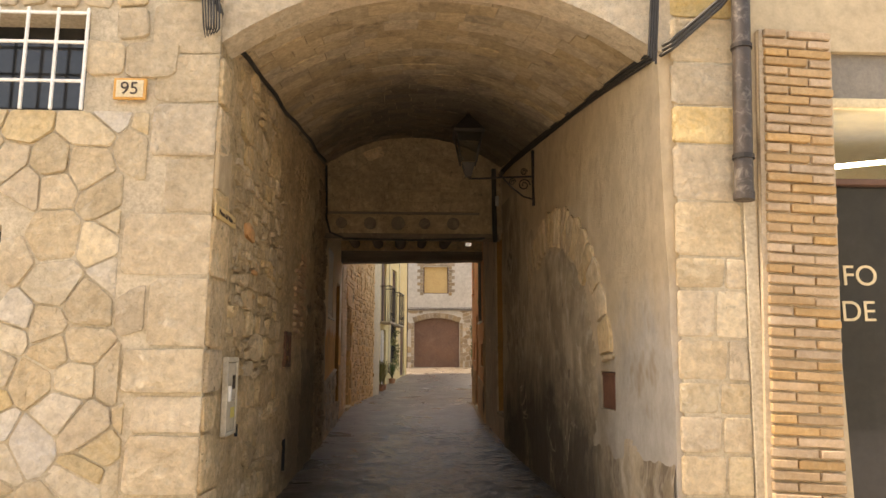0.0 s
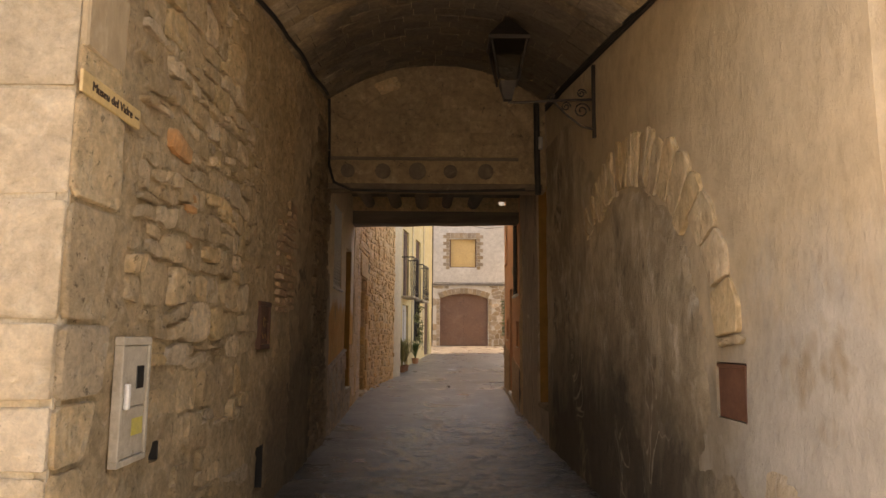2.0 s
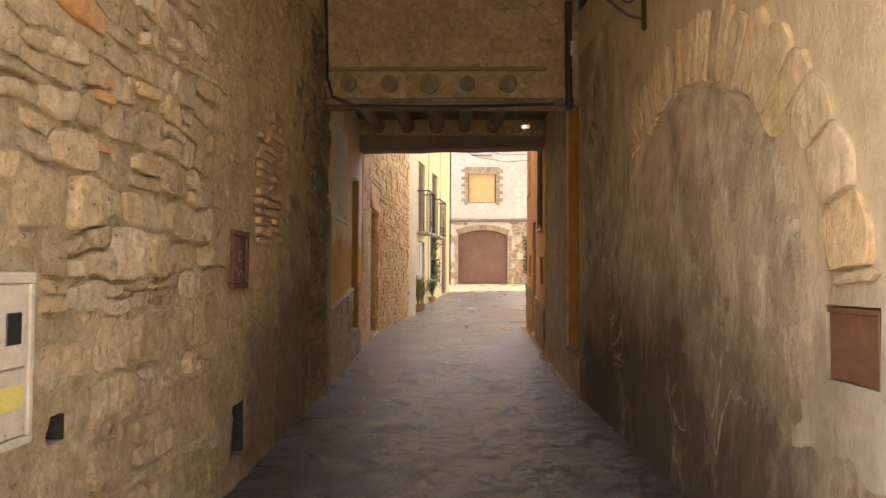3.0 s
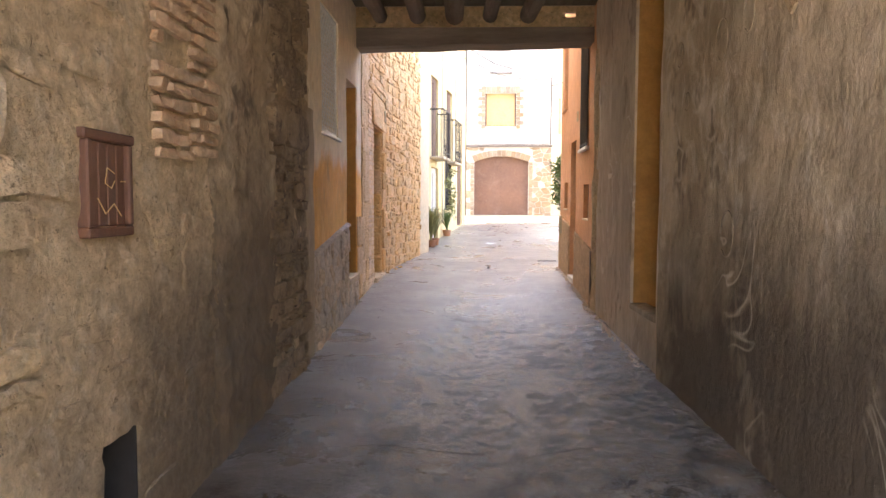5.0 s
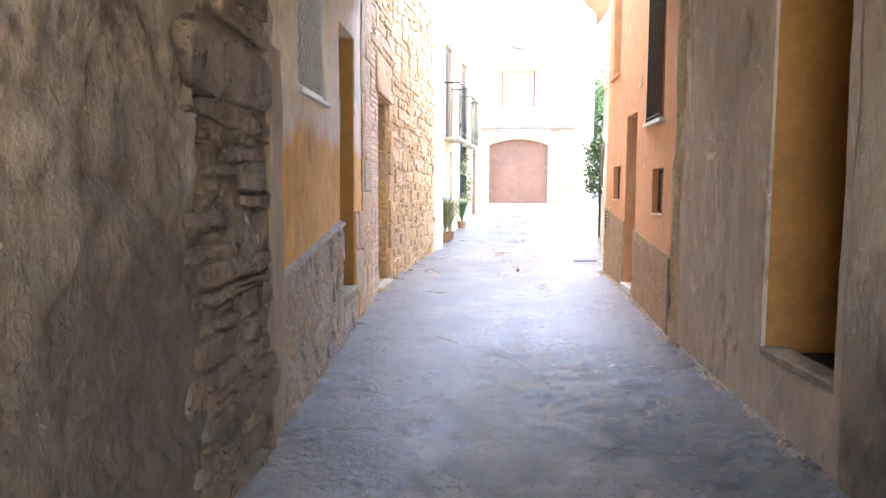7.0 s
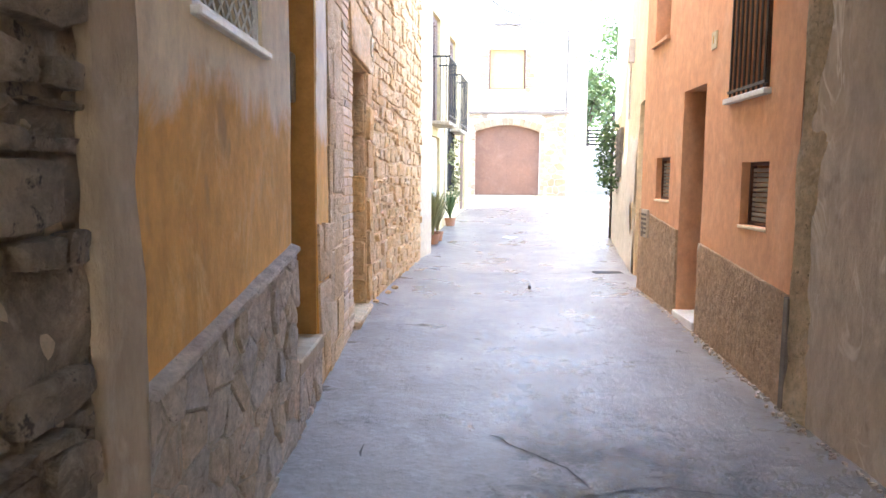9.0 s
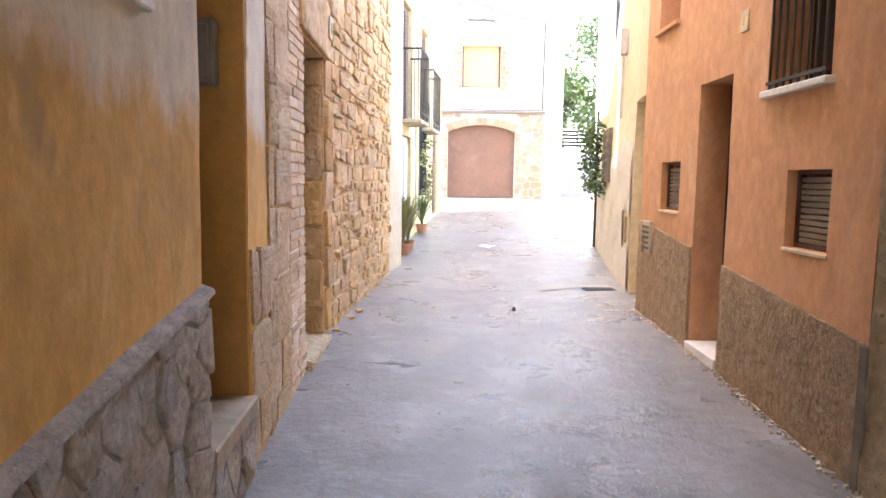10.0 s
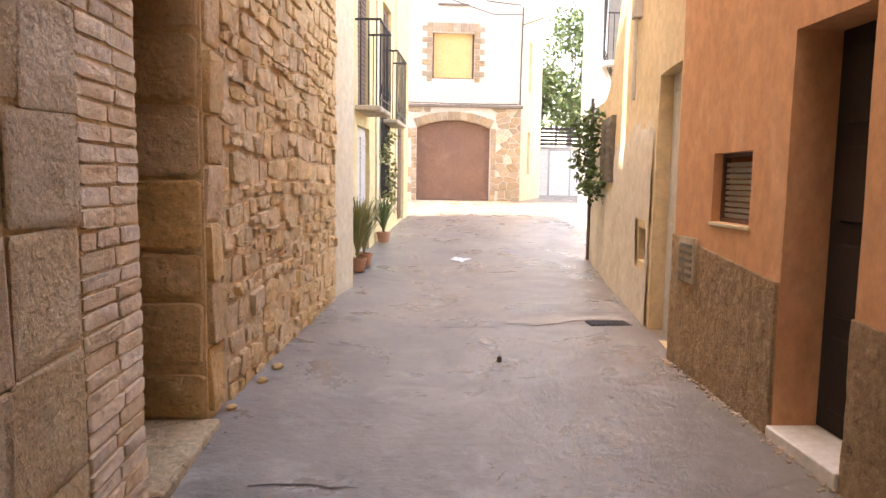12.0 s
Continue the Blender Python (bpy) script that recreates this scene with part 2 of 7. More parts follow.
M_STONE_JAMB = surface("jamb_sandstone", (0.74, 0.47, 0.225), (0.62, 0.38, 0.17), (0.79, 0.56, 0.31), big=2.6, fine=24, bump=1.0, depth=0.06, vary=0.16, hue=0.12, spots=((0.27, 0.14, 0.06), 30, 0.61), grit=0.5)
M_BRICK_TAN = surface("tan_rose_brick", (0.80, 0.59, 0.38), (0.72, 0.51, 0.315), (0.83, 0.67, 0.49), big=4, fine=26, bump=0.9, depth=0.03, vary=0.12, hue=0.12, spots=((0.46, 0.24, 0.13), 6, 0.66), grit=0.5)
M_DADO = surface("dado_slab_stone", (0.68, 0.555, 0.42), (0.53, 0.425, 0.315), (0.75, 0.645, 0.51), big=3.5, fine=22, bump=1.0, depth=0.09, vary=0.14, hue=0.25, spots=((0.29, 0.22, 0.165), 14, 0.61), grit=0.75)
# unseen paving before the passage, kept pale to bounce light inside
M_BOUNCE_PAVING = surface("unseen_bounce_paving", (0.50, 0.465, 0.42), (0.43, 0.40, 0.36), big=1.2, fine=20, bump=0.4)
M_STONE_WARM = surface("warm_sandstone", (0.80, 0.555, 0.295), (0.70, 0.465, 0.235), (0.83, 0.64, 0.385), big=2.4, fine=15, bump=1.0, depth=0.08, vary=0.11, hue=0.1, spots=((0.30, 0.165, 0.08), 17, 0.63), grit=0.75)
M_STONE_ROSE = surface("rosy_sandstone", (0.80, 0.535, 0.27), (0.69, 0.44, 0.21), (0.83, 0.62, 0.36), big=2.2, fine=14, bump=1.0, depth=0.08, vary=0.08, hue=0.08, spots=((0.34, 0.185, 0.08), 18, 0.62), grit=0.75)
M_STONE_GREY = surface("grey_slab_stone", (0.56, 0.48, 0.39), (0.45, 0.375, 0.30), (0.63, 0.57, 0.48), big=3, fine=14, bump=1.0, depth=0.06, vary=0.18, hue=0.3, grit=0.75)
M_BRICK = surface("buff_brick", (0.50, 0.345, 0.205), (0.43, 0.29, 0.165), (0.55, 0.405, 0.265), big=5, fine=30, bump=0.7, depth=0.02, vary=0.15, hue=0.2)
M_BRICK_OLD = surface("smeared_old_brick", (0.56, 0.39, 0.25), (0.47, 0.325, 0.205), (0.52, 0.305, 0.185), big=3, fine=18, bump=1.0, depth=0.06, vary=0.12, spots=((0.25, 0.175, 0.11), 16, 0.62), grit=0.75)
M_BRICK_JOINT = surface("brick_joint", (0.56, 0.455, 0.33), (0.46, 0.37, 0.265), big=4, fine=40, bump=0.5)
M_PLASTER_BEIGE = surface("beige_plaster", (0.35, 0.29, 0.215), (0.26, 0.215, 0.16), (0.46, 0.41, 0.335), big=0.9, fine=7, bump=0.8, depth=0.05, stretch=(1, 1, 0.6), hard=0.11, damp=((0.49, 0.385, 0.258), 1.35, 0.22, 1.6), spots=((0.33, 0.265, 0.19), 1.1, 0.60), stain_or_shade=((0.43, 0.39, 0.335), (2.15, 2.8, 0.9), (2.0, 1.3, 1.5)))
# dark foot of the deep end: staining with the passage's shade painted in
M_PLASTER_STAINED = surface("stained_render", (0.49, 0.395, 0.275), (0.31, 0.245, 0.165), (0.62, 0.54, 0.43), big=2.0, fine=8, bump=1.0, depth=0.06, stretch=(1, 1, 0.55), spots=((0.19, 0.145, 0.10), 1.9, 0.57), veins=(((0.46, 0.39, 0.30), 1.6, 0.014),), hard=0.07, stain_or_shade=((0.10, 0.076, 0.051), (1.92, 6.3, 0.0), (4.0, 3.9, 2.0)))
M_PLASTER_DARK = surface("grey_render", (0.58, 0.465, 0.345), (0.44, 0.35, 0.26), (0.64, 0.54, 0.42), big=1.0, fine=9, bump=0.8, depth=0.04, stretch=(1, 1, 0.5), spots=((0.30, 0.225, 0.16), 2.2, 0.58), veins=(((0.74, 0.66, 0.55), 3.0, 0.03),), hard=0.1)
M_OCHRE = surface("ochre_plaster", (0.80, 0.435, 0.112), (0.65, 0.335, 0.078), (0.82, 0.52, 0.20), big=1.7, fine=11, bump=0.5, depth=0.03, stretch=(1, 1, 0.6), spots=((0.50, 0.29, 0.09), 1.7, 0.60), damp=((0.78, 0.655, 0.465), 1.95, 0.075, 0.7), hard=0.13)
# alcove paint; on the door jamb its darkness stands for recess shade
M_OCHRE_DEEP_SHADED = surface("deep_and_shaded_ochre_plaster", (0.43, 0.225, 0.066), (0.35, 0.18, 0.052), big=1.2, fine=12, bump=0.3, depth=0.015)
M_PINK = surface("salmon_plaster", (0.69, 0.365, 0.19), (0.63, 0.325, 0.165), (0.71, 0.415, 0.24), big=0.7, fine=12, bump=0.35, depth=0.02, stretch=(1, 1, 0.6), spots=((0.52, 0.27, 0.15), 2.5, 0.66))
M_PLINTH = surface("roughcast_plinth", (0.60, 0.395, 0.22), (0.47, 0.305, 0.165), (0.66, 0.47, 0.29), big=7, fine=22, bump=1.0, depth=0.16, spots=((0.26, 0.15, 0.08), 15, 0.60), grit=0.75)
M_CREAM = surface("cream_plaster", (0.70, 0.60, 0.42), (0.66, 0.54, 0.35), (0.72, 0.64, 0.48), big=0.8, fine=10, bump=0.2, depth=0.012)
M_SHOP = surface("beige_shop_plaster", (0.54, 0.44, 0.30), (0.48, 0.385, 0.26), big=0.8, fine=10, bump=0.3, depth=0.012)
M_APRICOT = surface("apricot_plaster", (0.76, 0.585, 0.36), (0.71, 0.53, 0.31), (0.78, 0.64, 0.44), big=0.8, fine=10, bump=0.3, depth=0.015, spots=((0.60, 0.47, 0.31), 2.4, 0.62))
M_LOWER = surface("pale_beige_render", (0.68, 0.585, 0.46), (0.60, 0.51, 0.395), (0.73, 0.65, 0.54), big=1.0, fine=10, bump=0.4, depth=0.015, spots=((0.50, 0.41, 0.30), 2.0, 0.60))
M_YELLOW = surface("yellow_plaster", (0.66, 0.52, 0.27), (0.62, 0.47, 0.23), (0.70, 0.58, 0.36), big=0.8, fine=10, bump=0.2, depth=0.012)
M_WHITE_WALL = surface("white_plaster", (0.78, 0.75, 0.69), (0.74, 0.70, 0.63), big=0.6, fine=8, bump=0.2, depth=0.012)
M_OLD_WHITE = surface("aged_white_plaster", (0.50, 0.47, 0.425), (0.44, 0.41, 0.37), (0.53, 0.505, 0.465), big=0.6, fine=8, bump=0.3, depth=0.015)
M_FAR_STONE = surface("weathered_reddish_stone", (0.33, 0.255, 0.18), (0.25, 0.19, 0.13), (0.39, 0.32, 0.235), big=2.2, fine=14, bump=0.8, depth=0.04, vary=0.14, hue=0.2)
M_FAR_BAND = surface("grey_band_stone", (0.17, 0.15, 0.135), (0.12, 0.105, 0.095), big=2, fine=12, bump=0.3)
M_PIER = surface("pier_rubble", (0.38, 0.275, 0.165), (0.22, 0.158, 0.096), (0.46, 0.35, 0.235), big=3.4, fine=18, bump=1.0, depth=0.14, spots=((0.08, 0.055, 0.034), 9, 0.58), hard=0.08, vary=0.05, grit=0.75)
M_STRIP = surface("tan_mortar", (0.46, 0.35, 0.22), (0.35, 0.26, 0.16), (0.52, 0.42, 0.29), big=2.2, fine=10, bump=0.8, depth=0.04, stretch=(1, 1, 0.5), spots=((0.24, 0.175, 0.11), 4, 0.63))
M_GREYISH = surface("pale_grey_plaster", (0.60, 0.55, 0.48), (0.52, 0.48, 0.43), big=0.8, fine=10, bump=0.25, depth=0.012)
M_VAULT = surface("vault_blocks", (0.50, 0.40, 0.27), (0.40, 0.31, 0.205), (0.24, 0.19, 0.135), big=0.9, fine=18, bump=0.9, depth=0.05, vary=0.16, island=True, hue=0.15, stain_or_shade=((0.155, 0.122, 0.087), (0.85, 7.2, 4.9), (3.0, 3.2, 2.2)), grit=0.75)
M_VAULT_BED = surface("vault_bed", (0.42, 0.335, 0.235), (0.33, 0.265, 0.185), big=2, fine=20, bump=0.6)
M_WOOD_OLD = surface("weathered_timber", (0.20, 0.16, 0.12), (0.13, 0.10, 0.075), (0.27, 0.22, 0.17), big=2, fine=18, bump=0.7, depth=0.02, stretch=(1, 0.15, 1), vary=0.15)
M_WOOD_BEAM = surface("beam_timber", (0.23, 0.19, 0.15), (0.15, 0.12, 0.09), big=3, fine=20, bump=0.7, depth=0.02, stretch=(0.15, 1, 1))
M_WOOD_BROWN = surface("brown_painted_wood", (0.13, 0.06, 0.035), (0.10, 0.045, 0.028), big=3, fine=24, rough=0.6, bump=0.3, stretch=(1, 1, 0.3))
M_WOOD_DARK = surface("near_black_wood", (0.026, 0.015, 0.011), (0.016, 0.010, 0.008), big=3, fine=24, rough=0.85, bump=0.3, stretch=(1, 1, 0.3))
M_RUST = surface("rust_brown_metal", (0.17, 0.075, 0.045), (0.12, 0.05, 0.03), big=5, fine=24, rough=0.7, bump=0.3)
M_GARAGE = surface("garage_red_brown", (0.175, 0.092, 0.060), (0.14, 0.075, 0.052), (0.20, 0.12, 0.085), big=1.2, fine=14, rough=0.6, bump=0.15)
M_IRON = surface("black_iron", (0.025, 0.022, 0.02), (0.045, 0.035, 0.03), big=6, fine=30, rough=0.55, bump=0.3, metal=0.3)
M_PIPE = surface("rusty_drainpipe", (0.07, 0.05, 0.04), (0.04, 0.032, 0.028), (0.22, 0.19, 0.16), big=4, fine=26, rough=0.5, bump=0.4)
M_CABLE = surface("black_cable", (0.02, 0.018, 0.016), (0.04, 0.035, 0.03), big=6, fine=30, rough=0.6, bump=0)
M_GREYMETAL = surface("grey_paint_metal", (0.45, 0.45, 0.44), (0.38, 0.38, 0.37), big=3, fine=20, rough=0.5, bump=0.1)
M_METER = surface("meter_enamel", (0.50, 0.445, 0.355), (0.38, 0.33, 0.26), (0.56, 0.51, 0.42), big=5, fine=20, rough=0.5, bump=0.2, spots=((0.27, 0.21, 0.14), 9, 0.63))
M_WHITE_PAINT = surface("white_paint", (0.78, 0.77, 0.74), (0.70, 0.69, 0.66), big=5, fine=26, rough=0.5, bump=0.1)
M_SIGN = surface("cream_sign_enamel", (0.68, 0.56, 0.36), (0.64, 0.52, 0.33), big=5, fine=30, rough=0.4, bump=0.05)
M_SIGN_TAN = surface("tan_sign_board", (0.60, 0.43, 0.21), (0.53, 0.37, 0.175), big=5, fine=24, rough=0.5, bump=0.1)
M_FADED = surface("faded_brown_paint", (0.24, 0.155, 0.095), (0.36, 0.26, 0.17), big=9, fine=40, bump=0.2)
M_INK = surface("dark_ink", (0.04, 0.025, 0.02), (0.05, 0.03, 0.02), big=8, fine=30, rough=0.6, bump=0)
M_TILE = surface("cream_tile", (0.64, 0.53, 0.34), (0.60, 0.49, 0.31), big=8, fine=40, rough=0.25, bump=0.05)
M_TILE_EDGE = surface("orange_tile_border", (0.58, 0.30, 0.07), (0.54, 0.27, 0.06), big=8, fine=40, rough=0.25, bump=0)
M_YELLOW_STICKER = surface("faded_yellow_sticker", (0.60, 0.52, 0.10), (0.55, 0.47, 0.15), big=8, fine=30, rough=0.5, bump=0)
# near-black for holes, recesses and rooms, where their shade is painted in
M_DARK = surface("dark_interior", (0.03, 0.027, 0.025), (0.02, 0.018, 0.016), big=2, fine=10, bump=0)
M_SHUTTER = surface("yellow_blind", (0.55, 0.38, 0.17), (0.50, 0.34, 0.15), big=3, fine=20, rough=0.6, bump=0)
M_SLATS = surface("grey_brown_slats", (0.25, 0.22, 0.18), (0.20, 0.175, 0.145), big=6, fine=30, rough=0.6, bump=0.1)
M_MARBLE = surface("white_marble", (0.72, 0.69, 0.64), (0.64, 0.61, 0.56), big=4, fine=16, rough=0.4, bump=0.1)
M_LEAF = surface("green_leaves", (0.07, 0.115, 0.03), (0.10, 0.15, 0.045), big=6, fine=20, rough=0.55, bump=0, vary=0.3, island=True)
M_LEAF_DRY = surface("yellow_green_leaves", (0.20, 0.21, 0.07), (0.27, 0.24, 0.10), big=6, fine=20, rough=0.6, bump=0, vary=0.3, island=True)
M_BARK = surface("bark", (0.16, 0.115, 0.08), (0.11, 0.08, 0.055), big=6, fine=24, bump=0.9)
M_ROOF = surface("clay_roof_tiles", (0.42, 0.22, 0.13), (0.36, 0.19, 0.11), (0.48, 0.32, 0.22), big=2, fine=16, bump=0.5, vary=0.2)
M_GLASS = glassy("clear_glass")


def thin_pane(name, gloss):
    """A thin clear pane: mostly straight through, with a faint gloss."""
    m = bpy.data.materials.new(name)
    m.use_nodes = True
    nt = m.node_tree
    nt.nodes.clear()
    clear = nt.nodes.new("ShaderNodeBsdfTransparent")
    clear.inputs["Color"].default_value = (0.62, 0.58, 0.50, 1)
    shine = nt.nodes.new("ShaderNodeBsdfGlossy")
    shine.inputs["Roughness"].default_value = 0.12
    mix = nt.nodes.new("ShaderNodeMixShader")
    mix.inputs[0].default_value = gloss
    out = nt.nodes.new("ShaderNodeOutputMaterial")
    nt.links.new(clear.outputs[0], mix.inputs[1])
    nt.links.new(shine.outputs[0], mix.inputs[2])
    nt.links.new(mix.outputs[0], out.inputs["Surface"])
    return m


M_GLASS_DUSTY = thin_pane("dusty_lantern_glass", 0.015)
M_GLASS_DARK = surface("dark_glass", (0.02, 0.022, 0.024), (0.03, 0.03, 0.03), big=2, fine=10, rough=0.08, bump=0)
M_CERAMIC = surface("terracotta", (0.42, 0.20, 0.11), (0.37, 0.17, 0.09), big=6, fine=30, rough=0.8, bump=0.2)
M_TUBE = glow("lit_tube", (1.0, 0.97, 0.9), 6.0)


# ---- building helpers ----
def link(name, bm, material, parent=None, label="", smooth=False):
    me = bpy.data.meshes.new(name)
    bm.normal_update()
    bm.to_mesh(me)
    bm.free()
    if material:
        me.materials.append(material)
    if smooth:
        me.polygons.foreach_set("use_smooth", [True] * len(me.polygons))
        me.set_sharp_from_angle(angle=radians(38))
    ob = new(name, me)
    if parent:
        ob.parent = parent
    if label:
        ob["label"] = label
    return ob


def part(name, bm, material, parent, label="", smooth=False):
    return link(name, bm, material, parent, label, smooth)


def thing(name, label, category, group="", kind=""):
    return tagged(new(name), label, category, group, kind)


def add_box(bm, x0, x1, y0, y1, z0, z1, bevel=0.0, m=None, jitter=0.0):
    r = bmesh.ops.create_cube(bm, size=1)
    vs = r["verts"]
    for v in vs:
        v.co = Vector((x0 + (v.co.x + 0.5) * (x1 - x0), y0 + (v.co.y + 0.5) * (y1 - y0), z0 + (v.co.z + 0.5) * (z1 - z0)))
        if jitter:
            v.co += Vector((random.uniform(-1, 1), random.uniform(-1, 1), random.uniform(-1, 1))) * jitter
    if m:
        bmesh.ops.transform(bm, matrix=m, verts=vs)
    if bevel:
        es = list({e for v in vs for e in v.link_edges})
        bmesh.ops.bevel(bm, geom=es, offset=bevel, segments=1, affect="EDGES")
    return bm


def box(x0, x1, y0, y1, z0, z1, bevel=0.0, m=None, jitter=0.0):
    return add_box(bmesh.new(), x0, x1, y0, y1, z0, z1, bevel, m, jitter)


def add_tube(bm, pts, r, sides=8, taper=None):
    """A round bar along the points."""
    pts = [Vector(p) for p in pts]
    rings = []
    for i, p in enumerate(pts):
        d = (pts[min(i + 1, len(pts) - 1)] - pts[max(i - 1, 0)]).normalized()
        a = d.orthogonal().normalized() if abs(d.z) > 0.95 else d.cross(Vector((0, 0, 1))).normalized()
        c = d.cross(a).normalized()
        rr = r if taper is None else r + (taper - r) * i / (len(pts) - 1)
        rings.append([bm.verts.new(p + (a * math.cos(2 * math.pi * k / sides) + c * math.sin(2 * math.pi * k / sides)) * rr) for k in range(sides)])
    for q, s in zip(rings, rings[1:]):
        for k in range(sides):
            bm.faces.new((q[k], q[(k + 1) % sides], s[(k + 1) % sides], s[k]))
    bm.faces.new(rings[0][::-1])
    bm.faces.new(rings[-1])
    return bm


def tube(pts, r, sides=8, taper=None):
    return add_tube(bmesh.new(), pts, r, sides, taper)


class Plane:
    """An upright face from p0 to p1 in plan; n points to the street."""

    def __init__(self, p0, p1, flip=False):
        self.o = Vector((*p0, 0))
        d = Vector((*p1, 0)) - self.o
        self.length = d.length
        self.u = d.normalized()
        self.n = Vector((-self.u.y, self.u.x, 0)) * (-1 if flip else 1)

    def at(self, u, z, d=0.0):
        return self.o + self.u * u + self.n * d + Vector((0, 0, z))

    def matrix(self, u, z, d=0.0):
        """Local x along the face, y out of it, z up."""
        m = Matrix.Identity(4)
        m.col[0][:3], m.col[1][:3], m.col[2][:3] = self.u, self.n, (0, 0, 1)
        m.col[3][:3] = self.at(u, z, d)
        return m


def breaks(lo, hi, inner, step):
    marks = sorted({round(v, 4) for v in (lo, hi, *[i for i in inner if lo < i < hi])})
    out = []
    for a, b in zip(marks, marks[1:]):
        k = max(1, math.ceil((b - a) / step))
        out += [a + (b - a) * i / k for i in range(k)]
    return out + [marks[-1]]


def wall(pl, z0, z1, thick, openings=(), step=0.25, amp=0.0, scale=2.0, u0=0.0, u1=None, top=None, ridged=0.0):
    """A thick wall with openings (u0, u1, z0, z1) through it; its face is uneven by amp. top: its height along u."""
    u1 = pl.length if u1 is None else u1
    us = breaks(u0, u1, [v for o in openings for v in o[:2]], step)
    zs = breaks(z0, z1, [v for o in openings for v in o[2:]], step)
    bm = bmesh.new()
    front, rear = {}, {}

    def place(i, j):
        z = zs[j]
        if top and z > top(us[i]):
            z = top(us[i])
        return us[i], z

    for i in range(len(us)):
        for j in range(len(zs)):
            u, z = place(i, j)
            p = pl.at(u, z)
            d = amp * (noise.noise(p * scale) + 0.5 * noise.noise(p * scale * 2.7)) if amp else 0.0
            if ridged:
                d += ridged * (0.5 - abs(noise.noise(p * 7.5)) * 1.6 - 0.7 * abs(noise.noise(p * 16.0)))
            front[i, j] = bm.verts.new(p + pl.n * d)
            rear[i, j] = bm.verts.new(pl.at(u, z, -thick))

    def solid(i, j):
        if not (0 <= i < len(us) - 1 and 0 <= j < len(zs) - 1):
            return False
        u, z = (us[i] + us[i + 1]) / 2, (zs[j] + zs[j + 1]) / 2
        return not any(a < u < b and c < z < d for a, b, c, d in openings)

    for i in range(len(us) - 1):
        for j in range(len(zs) - 1):
            if not solid(i, j):
                continue
            bm.faces.new((front[i, j], front[i + 1, j], front[i + 1, j + 1], front[i, j + 1]))
            bm.faces.new((rear[i, j], rear[i, j + 1], rear[i + 1, j + 1], rear[i + 1, j]))
            for a, b, k, l in (((i, j), (i, j + 1), i - 1, j), ((i + 1, j), (i + 1, j + 1), i + 1, j),
                               ((i, j), (i + 1, j), i, j - 1), ((i, j + 1), (i + 1, j + 1), i, j + 1)):
                if not solid(k, l):
                    bm.faces.new((front[a], front[b], rear[b], rear[a]))
    if top:
        bmesh.ops.remove_doubles(bm, verts=bm.verts, dist=0.0005)
    bmesh.ops.recalc_face_normals(bm, faces=bm.faces)
    return bm


def structure(name, bm, material, label, category="wall", smooth=False):
    return tagged(link(name, bm, material, smooth=smooth), label, category, kind="structure")


# ---- pieces of masonry ----
def clip(poly, a, b, c):
    """The part of a polygon where a*x + b*y <= c."""
    out = []
    for (x0, y0), (x1, y1) in zip(poly, poly[1:] + poly[:1]):
        d0, d1 = a * x0 + b * y0 - c, a * x1 + b * y1 - c
        if d0 <= 0:
            out.append((x0, y0))
        if d0 * d1 < 0:
            t = d0 / (d0 - d1)
            out.append((x0 + (x1 - x0) * t, y0 + (y1 - y0) * t))
    return out


def rubble_cells(u0, u1, z0, z1, size, rng, joint=0.02, squash=1.4, holes=()):
    """Irregular polygons that fill a rectangle, with joints between them."""
    w, h = (u1 - u0) / squash, z1 - z0
    nx, nz = max(1, round(w / size)), max(1, round(h / size))
    pts = np.array([((i + 0.5 + rng.uniform(-0.5, 0.5) + 0.5 * (j % 2)) * w / nx, (j + 0.5 + rng.uniform(-0.5, 0.5)) * h / nz)
                    for j in range(nz) for i in range(nx)])
    cells = []
    for k, (x, z) in enumerate(pts):
        poly = [(0, 0), (w, 0), (w, h), (0, h)]
        d2 = ((pts - pts[k]) ** 2).sum(1)
        for q in np.argsort(d2)[1:22]:
            dx, dz = pts[q] - pts[k]
            dist = math.hypot(dx, dz)
            a, b = dx / dist, dz / dist
            poly = clip(poly, a, b, a * x + b * z + dist / 2 - joint / 2)
            if len(poly) < 3:
                break
        if len(poly) < 3:
            continue
        poly = [(u0 + px * squash, z0 + pz) for px, pz in poly]
        cu = sum(p[0] for p in poly) / len(poly)
        cz = sum(p[1] for p in poly) / len(poly)
        if any(a - 0.03 < cu < b + 0.03 and c - 0.03 < cz < d + 0.03 for a, b, c, d in holes):
            continue
        for a, b, c, d in holes:
            lo_u, hi_u = min(p[0] for p in poly), max(p[0] for p in poly)
            lo_z, hi_z = min(p[1] for p in poly), max(p[1] for p in poly)
            if hi_u > a and lo_u < b and hi_z > c and lo_z < d:
                cuts = ((a - cu, (1, 0, a)), (cu - b, (-1, 0, -b)), (c - cz, (0, 1, c)), (cz - d, (0, -1, -d)))
                poly = clip(poly, *max(cuts)[1])
        if len(poly) >= 3:
            cells.append(poly)
    return cells


